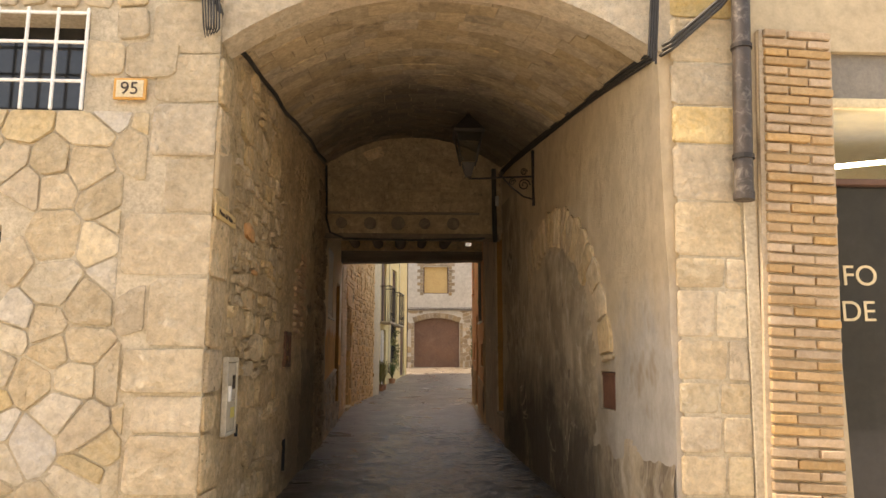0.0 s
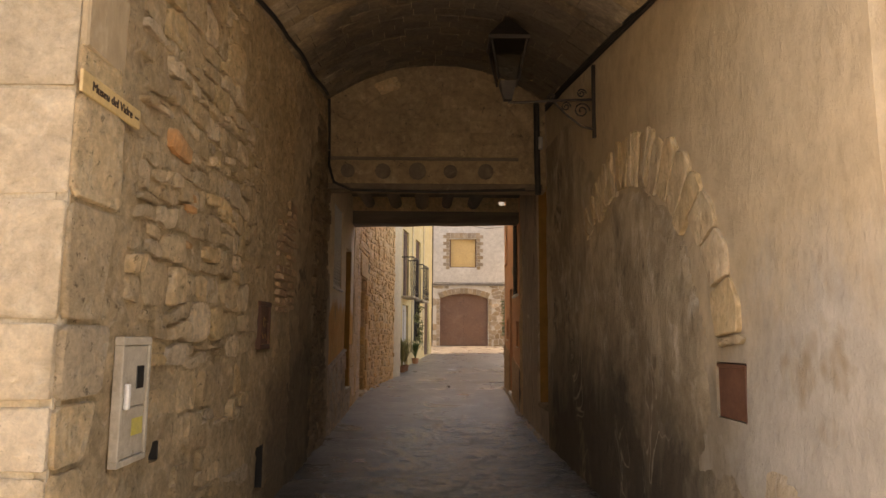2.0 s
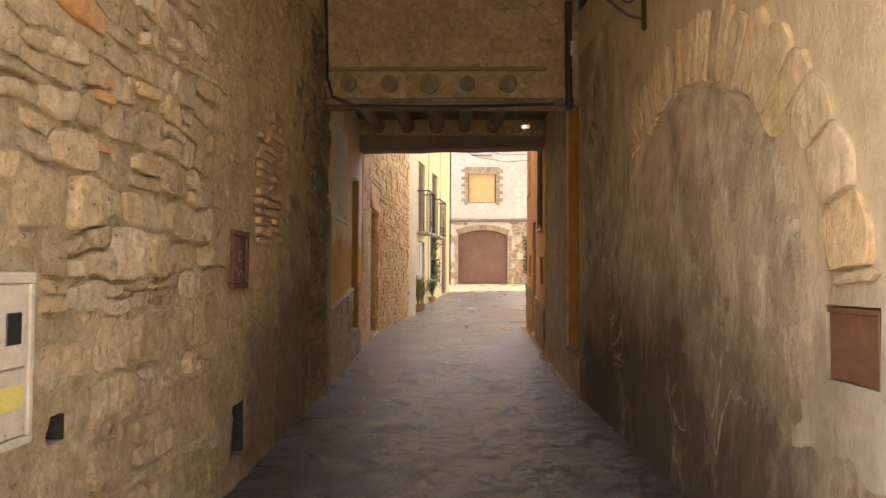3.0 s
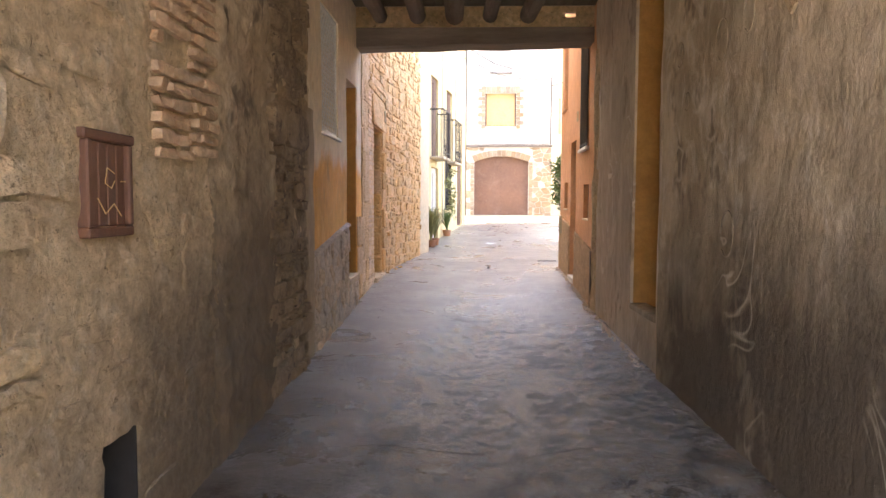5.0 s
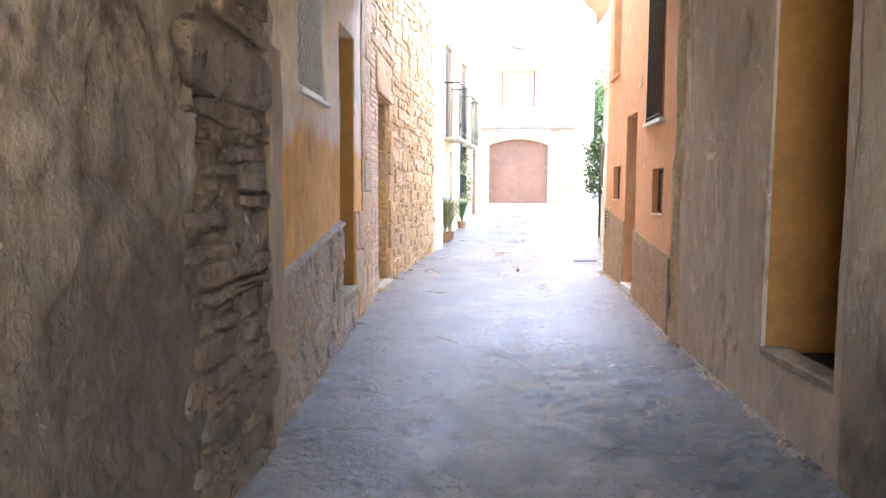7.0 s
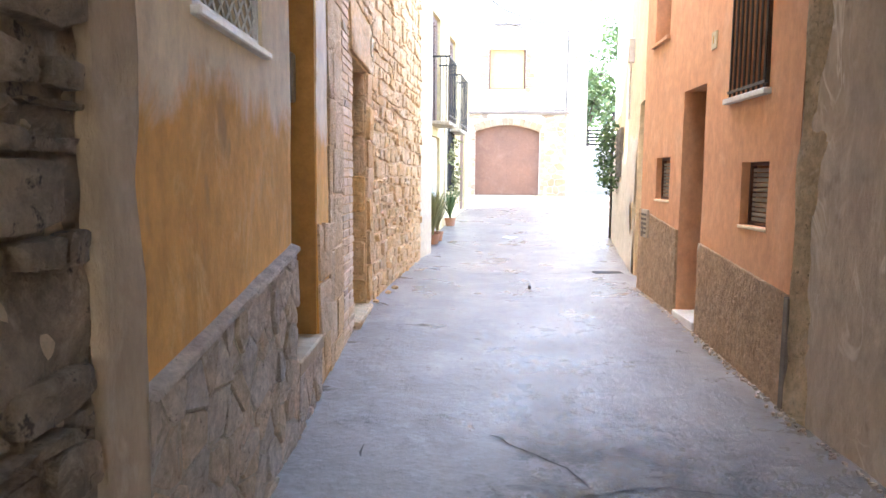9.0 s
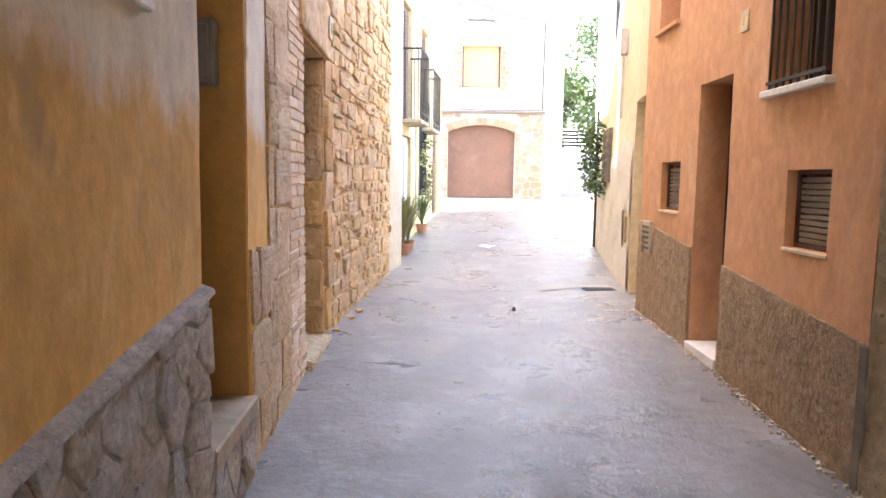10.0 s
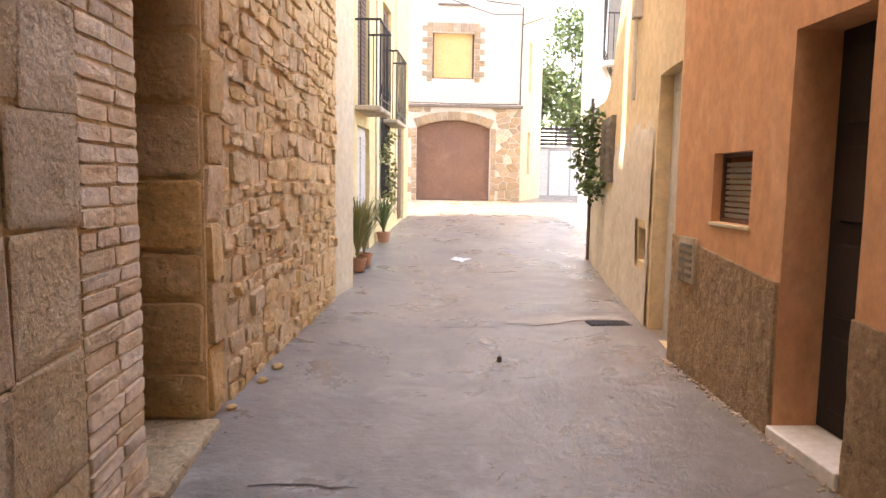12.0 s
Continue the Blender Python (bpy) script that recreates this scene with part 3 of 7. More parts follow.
def course_cells(u0, u1, z0, z1, heights, lengths, rng, joint=0.012, holes=(), wobble=0.006):
    """Blocks in rough courses."""
    cells, z = [], z0
    while z < z1 - 0.03:
        h = min(rng.uniform(*heights), z1 - z)
        if z1 - z - h < heights[0] * 0.5:
            h = z1 - z
        u = u0
        while u < u1 - 0.02:
            w = min(rng.uniform(*lengths), u1 - u)
            if u1 - u - w < lengths[0] * 0.5:
                w = u1 - u
            cu, cz = u + w / 2, z + h / 2
            if not any(a < cu < b and c < cz < d for a, b, c, d in holes):
                g = joint / 2
                cells.append([(p + rng.uniform(-wobble, wobble), q + rng.uniform(-wobble, wobble))
                              for p, q in ((u + g, z + g), (u + w - g, z + g), (u + w - g, z + h - g), (u + g, z + h - g))])
            u += w
        z += h
    return cells


def wild_courses(u0, u1, z0, z1, heights, widths, rng, joint=0.02, holes=(), wave=0.035, split=0.22):
    """Rough rubble in wavering courses: stones of mixed size with bent beds and slanting joints."""
    lines = [z0]
    while lines[-1] < z1:
        lines.append(lines[-1] + rng.uniform(*heights))
    bed = lambda k, u: lines[k] + wave * (noise.noise(Vector((u * 1.1, k * 3.7, 1.0))) + 0.6 * noise.noise(Vector((u * 4.3, k * 5.1, 2.0))))
    j = lambda r=0.010: rng.uniform(-r, r)
    cells = []
    for k in range(len(lines) - 1):
        u, lean_a = u0 - rng.uniform(0, widths[0]), 0.0
        while u < u1:
            w = rng.uniform(*widths) * math.sqrt((lines[k + 1] - lines[k]) / (sum(heights) / 2))
            lean_b = rng.uniform(-0.035, 0.035)
            spans = [(0.0, 1.0)]
            if rng.random() < split:
                cut = rng.uniform(0.35, 0.65)
                spans = [(0.0, cut), (cut, 1.0)]
            for s0, s1 in spans:
                g = joint * rng.uniform(0.3, 0.8)

                def at(f, s):
                    uu = u + f * w + (lean_a * (1 - f) + lean_b * f) * (s - 0.5)
                    return uu, bed(k, uu) + (bed(k + 1, uu) - bed(k, uu)) * s

                raw = [at(0, s0), at(0.5, s0), at(1, s0), at(1, (s0 + s1) / 2), at(1, s1), at(0.5, s1), at(0, s1), at(0, (s0 + s1) / 2)]
                cu, cz = sum(p[0] for p in raw) / 8, sum(p[1] for p in raw) / 8
                wu, wz = max(abs(p[0] - cu) for p in raw), max(abs(p[1] - cz) for p in raw)
                if wu < 0.03 or wz < 0.02 or not (u0 < cu < u1 and z0 < cz < z1):
                    continue
                poly = []
                for n_, (a, b) in enumerate(raw):
                    pull = 0.86 + 0.1 * rng.random() if n_ in (0, 2, 4, 6) else 1.0
                    poly.append((min(u1, max(u0, cu + (a - cu) * pull * (1 - g / wu) + j(min(0.012, wu * 0.1)))), cz + (b - cz) * pull * (1 - g / wz) + j(min(0.010, wz * 0.1))))
                if any(a - 0.02 < cu < b + 0.02 and c - 0.02 < cz < d + 0.02 for a, b, c, d in holes):
                    continue
                for a, b, c, d in holes:
                    if max(p[0] for p in poly) > a and min(p[0] for p in poly) < b and max(p[1] for p in poly) > c and min(p[1] for p in poly) < d:
                        cuts = ((a - cu, (1, 0, a)), (cu - b, (-1, 0, -b)), (c - cz, (0, 1, c)), (cz - d, (0, -1, -d)))
                        poly = clip(poly, *max(cuts)[1])
                if len(poly) >= 3:
                    cells.append(poly)
            u += w
            lean_a = lean_b
    return cells


def add_stone(bm, pl, poly, proud, rng, round_=0.22, sunk=0.03):
    """One stone: a rounded polygon that stands out of the face."""
    pts = poly
    soft = []
    for i in range(len(pts)):
        (ax, ay), (bx, by) = pts[i], pts[(i + 1) % len(pts)]
        soft += [(ax + (bx - ax) * round_, ay + (by - ay) * round_), (bx - (bx - ax) * round_, by - (by - ay) * round_)]
    cu = sum(p[0] for p in soft) / len(soft)
    cz = sum(p[1] for p in soft) / len(soft)
    size = max(max(abs(p[0] - cu), abs(p[1] - cz)) for p in soft)
    tilt_u, tilt_z = rng.uniform(-0.25, 0.25) * proud / size, rng.uniform(-0.25, 0.25) * proud / size
    rings = []
    steps = [(1.0, -sunk), (1.0, proud * 0.7), (0.965, proud * 0.95), (0.62, proud * 1.02)]
    if size > 0.11:
        steps = steps[:3] + [(0.84, proud), (0.62, proud * 1.02), (0.34, proud)]
    chisel = min(0.011, size * 0.05)
    for shrink, d in steps:
        ring = []
        for px, pz in soft:
            u, z = cu + (px - cu) * shrink, cz + (pz - cz) * shrink
            out = d
            if d > 0:
                q = pl.at(u, z)
                out += (px - cu) * tilt_u + (pz - cz) * tilt_z + rng.uniform(-0.2, 0.2) * min(proud, 0.02)
                out += chisel * (noise.noise(q * 8.0) + 0.6 * noise.noise(q * 19.0))
            ring.append(bm.verts.new(pl.at(u, z, out)))
        rings.append(ring)
    k = len(soft)
    made = []
    for q, s in zip(rings, rings[1:]):
        for i in range(k):
            made.append(bm.faces.new((q[i], q[(i + 1) % k], s[(i + 1) % k], s[i])))
    mid = bm.verts.new(pl.at(cu, cz, proud * rng.uniform(0.9, 1.15)))
    for i in range(k):
        made.append(bm.faces.new((rings[-1][i], rings[-1][(i + 1) % k], mid)))
    return made


def lay(pl, cells, proud, materials, parent, rng, name="stone", near=None, limit=290, round_=0.22):
    """Lays the stones of a face: up to limit as parts, the rest joined."""
    cells = list(cells)
    if near is not None:
        cells.sort(key=lambda c: (Vector((sum(p[0] for p in c) / len(c), sum(p[1] for p in c) / len(c))) - Vector(near)).length)
    rest = None
    for i, poly in enumerate(cells):
        p = rng.uniform(*proud)
        if i < limit:
            bm = bmesh.new()
            add_stone(bm, pl, poly, p, rng, round_)
            bmesh.ops.recalc_face_normals(bm, faces=bm.faces)
            part(name, bm, rng.choice(materials), parent, smooth=True)
        else:
            rest = rest or bmesh.new()
            add_stone(rest, pl, poly, p, rng, round_)
    if rest:
        bmesh.ops.recalc_face_normals(rest, faces=rest.faces)
        ob = part("far_stones", rest, materials[0], parent, smooth=True)
        ob["kind"] = "stuff"


def letters(text, size, m, material, parent, name="lettering", depth=0.002, align="CENTER"):
    cu = bpy.data.curves.new(name, "FONT")
    cu.body, cu.size, cu.extrude, cu.align_x, cu.align_y = text, size, depth, align, "CENTER"
    tmp = bpy.data.objects.new(name, cu)
    me = bpy.data.meshes.new_from_object(tmp)
    bpy.data.objects.remove(tmp)
    me.materials.append(material)
    ob = new(name, me)
    ob.parent = parent
    ob.matrix_local = m
    return ob


# ---- the ground ----
PROFILE = [(-60, -0.5), (-8, -0.22), (2, -0.1), (5.6, 0.0), (8.4, 0.13), (11, 0.22), (13.5, 0.36), (15.2, 0.40), (17.6, 0.43),
           (20, 0.52), (25, 0.82), (30.8, 1.07), (45, 1.3), (400, 1.3)]


def ground(y):
    return float(np.interp(y, [p[0] for p in PROFILE], [p[1] for p in PROFILE]))


def ground_mesh():
    bm = bmesh.new()
    xs = [-400, -100, -30, -8, -3] + [-2 + 0.2 * i for i in range(31)] + [5, 8, 30, 100, 400]
    ys = [-400, -100, -30, -12, -6] + [-3 + 0.25 * i for i in range(0, 140)] + [34, 38, 45, 60, 120, 400]
    grid = []
    for y in ys:
        row = []
        for x in xs:
            z = ground(y)
            if -2 < x < 4 and -3 < y < 32:
                z += 0.012 * noise.noise(Vector((x * 1.3, y * 1.1, 0))) + 0.006 * noise.noise(Vector((x * 4, y * 4, 3)))
                z -= 0.05 * math.exp(-((x - 0.45) / 0.8) ** 2)
            row.append(bm.verts.new((x, y, z)))
        grid.append(row)
    for q, s in zip(grid, grid[1:]):
        for i in range(len(xs) - 1):
            bm.faces.new((q[i], q[i + 1], s[i + 1], s[i]))
    return bm


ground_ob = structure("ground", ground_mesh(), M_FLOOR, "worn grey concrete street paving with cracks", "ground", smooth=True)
ground_ob.data.materials.append(M_BOUNCE_PAVING)
# the unseen front part takes the pale bounce colour
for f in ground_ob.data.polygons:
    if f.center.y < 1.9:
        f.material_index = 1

# ---- faces of the street ----
# heights out of view: TALL keeps sun off the street, TOP admits sky
TOP, TALL = 5.75, 11.4
L1 = Plane((-1.16, 9.03), (-1.16, 2.37))   # tunnel, rubble side; u runs towards the entrance
L2 = Plane((-1.16, 12.06), (-1.16, 9.03))              # ochre house
L3 = Plane((-1.13, 14.32), (-1.16, 12.06))
L3B = Plane((-0.76, 17.65), (-1.13, 14.32))             # stone house
L4 = Plane((0.17, 26.4), (-0.95, 18.25))                # yellow house
R1 = Plane((2.17, 2.37), (1.79, 8.5))                  # tunnel, plastered side
R2 = Plane((1.79, 8.5), (1.795, 11.46))                  # grey rendered pier with the alcove
R3 = Plane((1.79, 11.46), (1.90, 15.25))                # salmon house
R4 = Plane((1.94, 15.25), (2.78, 20.4))                # pale house
F_L = Plane((-1.16, 2.35), (-7.0, 2.35), flip=True)    # entrance front, rubble
F_R = Plane((2.17, 2.35), (2.76, 2.35), flip=True)
F_L.n = F_R.n = Vector((0, -1, 0))
FAR = Plane((0.2, 30.8), (3.62, 30.8), flip=True)
FAR.n = Vector((0, -1, 0))

for pl, toward in ((L1, 1), (L2, 1), (L3, 1), (L3B, 1), (L4, 1), (R1, -1), (R2, -1), (R3, -1), (R4, -1)):
    if pl.n.x * toward < 0:
        pl.n = -pl.n


def yu(pl, y):
    """How far along a face the place y lies."""
    return (y - pl.o.y) / pl.u.y


def hole(pl, ya, yb, za, zb):
    a, b = sorted((yu(pl, ya), yu(pl, yb)))
    return (a, b, za, zb)


# tunnel, rubble side
LOW_HOLE = hole(L1, 5.5, 5.8, 0.2, 0.58)
HATCH = hole(L1, 5.42, 5.76, 1.44, 1.80)
SMALL_HOLE = hole(L1, 3.33, 3.46, 0.84, 0.95)
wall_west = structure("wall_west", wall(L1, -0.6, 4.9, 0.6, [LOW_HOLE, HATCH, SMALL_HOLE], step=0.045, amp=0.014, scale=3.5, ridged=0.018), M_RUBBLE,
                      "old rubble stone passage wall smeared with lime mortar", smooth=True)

# tunnel, plastered side
wall_east = structure("wall_east", wall(R1, -0.6, TOP, 0.6, [hole(R1, 3.56, 3.93, 1.03, 1.37)], step=0.12, amp=0.018, scale=1.3), M_PLASTER_BEIGE,
                      "beige plastered passage wall with stains and bare patches", smooth=True)
ALCOVE = hole(R2, 8.58, 9.46, 0.58, 3.7)
wall_east_2 = structure("wall_east_2", wall(R2, -0.6, TOP, 0.10, [ALCOVE], step=0.15, amp=0.015, scale=1.6), M_PLASTER_DARK,
                        "dark grey rendered wall pier with a deep alcove", smooth=True)

# ochre house
O_WIN = hole(L2, 9.57, 10.42, 2.22, 3.45)
O_DOOR = hole(L2, 10.95, 11.66, 0.62, 2.97)
wall_west_2 = structure("wall_west_2", wall(L2, -0.6, TALL, 0.5, [O_WIN, O_DOOR], step=0.25, amp=0.01, scale=1.5), M_OCHRE,
                        "ochre yellow plastered house wall, faded above", smooth=True)

# stone house
S_DOOR = hole(L3, 13.13, 14.02, ground(13.6) - 0.02, 2.66)
wall_west_3 = structure("wall_west_3", wall(L3, -0.6, TALL, 0.5, [S_DOOR], step=0.2, amp=0.004, scale=3), M_STONE_WARM,
                        "warm brown rubble stone house wall", smooth=True)

wall_west_5 = structure("wall_west_5", wall(L3B, -0.6, TALL, 0.5, step=0.2, amp=0.01, scale=3), M_STONE_WARM, "warm brown rubble stone house wall", smooth=True)

# yellow house
Y_DOOR = hole(L4, 20.3, 21.3, ground(20.8), 2.45)
Y_WIN = hole(L4, 22.3, 23.3, 1.35, 2.75)
Y_BALC = hole(L4, 20.3, 21.3, 2.68, 4.75)
Y_BALC2 = hole(L4, 22.6, 23.6, 2.75, 4.75)
Y_DOOR2 = hole(L4, 24.6, 25.7, ground(25), 2.9)
wall_west_4 = structure("wall_west_4", wall(L4, -0.3, 8.8, 0.5, [Y_DOOR, Y_WIN, Y_BALC, Y_BALC2, Y_DOOR2], step=0.5, amp=0.012, scale=1.5), M_YELLOW,
                        "pale yellow plastered house wall", smooth=True)

# salmon house
P_WIN = hole(R3, 11.95, 12.62, 2.28, 3.75)
P_WIN2 = hole(R3, 14.35, 14.9, 3.1, 4.4)
P_DOOR = hole(R3, 13.17, 13.78, 0.38, 2.47)
P_VENT = hole(R3, 11.87, 12.33, 1.34, 1.79)
P_VENT2 = hole(R3, 14.16, 14.66, 1.455, 1.885)
wall_east_3 = structure("wall_east_3", wall(R3, -0.6, 5.0, 0.4, [P_WIN, P_WIN2, P_DOOR, P_VENT, P_VENT2], step=0.3, amp=0.006, scale=1.5), M_PINK,
                        "salmon pink plastered house wall", smooth=True)

# pale house, its top sloping down towards the far end
wall_east_4 = structure("wall_east_4", wall(R4, -0.3, 4.7, 0.4, [hole(R4, 15.43, 16.17, ground(15.8), 2.6), hole(R4, 16.42, 16.80, 0.96, 1.27), hole(R4, 18.4, 19.27, 1.69, 2.48)], step=0.3, amp=0.012, scale=1.5,
                        top=lambda u: 4.7 if u < 2.5 else max(2.75, 4.7 - (u - 2.5) * 1.45)), M_APRICOT,
                        "cream and grey plastered house wall with a sloping top", smooth=True)

# entrance front
E_WIN = (0.97, 2.0, 3.28, 4.05)
E_WIN2 = (1.46, 2.3, 1.72, 2.42)
SHOP = (0.66, 2.9, -0.08, 3.87)
F_S = Plane((2.76, 2.35), (9.0, 2.35))
F_S.n = Vector((0, -1, 0))
wall_south = structure("wall_south", wall(F_L, -0.6, TOP, 0.5, [E_WIN, E_WIN2], step=0.3, amp=0.01, scale=2, u0=0.05), M_MORTAR,
                       "entrance front of pale rubble stones in lime mortar", smooth=True)
wall_south_2 = structure("wall_south_2", wall(F_R, -0.6, TOP, 0.5, step=0.2, amp=0.01, scale=2, u0=0.03), M_MORTAR,
                         "stone corner pier beside the passage mouth", smooth=True)

wall_south_4 = structure("wall_south_4", wall(F_S, -0.6, TOP, 0.3, [SHOP], step=0.4), M_SHOP, "beige plastered shop front wall")

def lean(ob, degrees, x):
    """Old fronts out of plumb: turns a thing about its foot."""
    ob.matrix_world = Matrix.Translation((x, 0, 0)) @ Matrix.Rotation(radians(degrees), 4, "Y") @ Matrix.Translation((-x, 0, 0))


lean(wall_south_2, 1.5, 2.17)


# ---- the vault, rising inwards ----
def vault_z(x, y):
    """Height of the vault's underside."""
    t = (y - 2.35) / 6.25
    xl, xr = -1.16, 2.17 + (1.79 - 2.17) * t
    c, h = (xl + xr) / 2, (xr - xl) / 2
    spring, rise = 3.86 + 0.80 * t, 0.56 - 0.05 * t
    s = min(1.0, abs((x - c) / h))
    return spring + rise * (1 - s ** 2.2)


def vault_edges(y):
    t = (y - 2.35) / 6.25
    return -1.16 - 0.05, 2.17 + (1.79 - 2.17) * t + 0.05


def vault_mesh():
    bm = bmesh.new()
    rng = random.Random(5)
    ny, nx = 26, 24
    shell = []
    for j in range(ny):
        y = 2.35 + 6.25 * j / (ny - 1)
        a, b = vault_edges(y)
        shell.append([(bm.verts.new((a + (b - a) * i / nx, y, vault_z(a + (b - a) * i / nx, y) + 0.012)),
                       bm.verts.new((a + (b - a) * i / nx, y, 5.6))) for i in range(nx + 1)])
    for q, s in zip(shell, shell[1:]):
        for i in range(nx):
            bm.faces.new((q[i][0], s[i][0], s[i + 1][0], q[i + 1][0]))
            bm.faces.new((q[i][1], q[i + 1][1], s[i + 1][1], s[i][1]))
    for row in (shell[0], shell[-1]):
        for i in range(nx):
            bm.faces.new((row[i][0], row[i + 1][0], row[i + 1][1], row[i][1]))
    for f in bm.faces:
        f.material_index = 1
    # blocks, in rings across the vault
    y = 2.36
    while y < 8.57:
        deep = min(rng.uniform(0.17, 0.27), 8.59 - y)
        s = -rng.uniform(0, 0.06)
        while s < 1.0:
            long = rng.uniform(0.07, 0.13)
            sa, sb = max(0.0, s), min(1.0, s + long)
            d = rng.uniform(-0.006, 0.012)
            rows = []
            for yy in (y + 0.004, y + deep - 0.004):
                a, b = vault_edges(yy)
                row = []
                for q in range(4):
                    x = a + (b - a) * (sa + 0.0012 + (sb - sa - 0.0024) * q / 3)
                    row.append((x, yy, vault_z(x, yy) - d + rng.uniform(-0.004, 0.004)))
                rows.append(row)
            low = [[bm.verts.new(v) for v in row] for row in rows]
            high = [[bm.verts.new((v[0], v[1], v[2] + 0.03)) for v in row] for row in rows]
            for q in range(3):
                bm.faces.new((low[0][q], low[0][q + 1], low[1][q + 1], low[1][q]))
                for r in (0, 1):
                    bm.faces.new((low[r][q], low[r][q + 1], high[r][q + 1], high[r][q]))
            for q in (0, 3):
                bm.faces.new((low[0][q], low[1][q], high[1][q], high[0][q]))
            s += long
        y += deep
    return bm


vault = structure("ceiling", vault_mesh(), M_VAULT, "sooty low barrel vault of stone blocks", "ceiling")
vault.data.materials.append(M_VAULT_BED)


# wall over the entrance arch, and the end wall under the vault
def over_arch(y, thick, z1, lower, x0=-1.16, x1=2.17, n=28):
    bm = bmesh.new()
    cols = []
    for i in range(n + 1):
        x = x0 + (x1 - x0) * i / n
        cols.append([bm.verts.new((x, yy, z)) for yy in (y, y + thick) for z in (lower(x), z1)])
    for q, s in zip(cols, cols[1:]):
        bm.faces.new((q[0], s[0], s[1], q[1]))
        bm.faces.new((q[2], q[3], s[3], s[2]))
        bm.faces.new((q[0], q[2], s[2], s[0]))
        bm.faces.new((q[1], s[1], s[3], q[3]))
    bm.faces.new((cols[0][0], cols[0][1], cols[0][3], cols[0][2]))
    bm.faces.new((cols[-1][0], cols[-1][2], cols[-1][3], cols[-1][1]))
    bmesh.ops.recalc_face_normals(bm, faces=bm.faces)
    return bm


wall_over = structure("wall_south_3", over_arch(2.347, 0.3, TOP, lambda x: vault_z(min(x, 2.17), 2.35) - 0.03, -1.16, 2.32), M_STONE_PALE, "pale stone wall over the passage arch")
TY = Plane((-1.16, 8.6), (1.79, 8.6))
TY.n = Vector((0, -1, 0))
tympanum = structure("wall_inner", wall(TY, 3.45, 5.55, 0.3, step=0.06, amp=0.022, scale=2.6, ridged=0.012), M_STONE_END_WALL, "stone end wall under the vault with an arched outline", smooth=True)

# low timber ceiling beyond it
structure("ceiling_2", box(-1.16, 1.80, 8.9, 11.62, 3.96, 4.12), M_WOOD_OLD, "old dark boarded ceiling over round joists", "ceiling")
wall_gap = structure("wall_inner_2", box(-1.16, 1.44, 11.66, 11.74, 3.72, 3.965), M_STONE_TUNNEL, "rough stone filling between joists over the beam")
part("filling", box(1.57, 1.80, 11.66, 11.74, 3.72, 3.965), M_STONE_TUNNEL, wall_gap)
part("filling", box(1.44, 1.57, 11.66, 11.74, 3.72, 3.83), M_STONE_TUNNEL, wall_gap)
part("filling", box(1.44, 1.57, 11.66, 11.74, 3.91, 3.965), M_STONE_TUNNEL, wall_gap)
structure("wall_north", box(-1.16, 1.80, 11.62, 12.0, 3.965, TOP), M_OCHRE, "plastered wall over the passage's far mouth")
structure("roof", box(-7.5, 9.0, 2.4, 12.1, TOP, TOP + 0.2), M_ROOF, "clay tiled roof over the passage houses", "roof")

# ---- far house ----
G_DOOR = (0.32, 2.5, ground(30.8), 3.45)
F_WIN = (0.75, 1.98, 4.62, 5.93)
F_WIN2 = (0.95, 1.75, 6.75, 7.9)
wall_far = structure("wall_far", wall(FAR, 0.4, 8.6, 0.5, [G_DOOR, F_WIN, F_WIN2], step=0.4), M_OLD_WHITE, "white plastered house front over a stone ground floor")


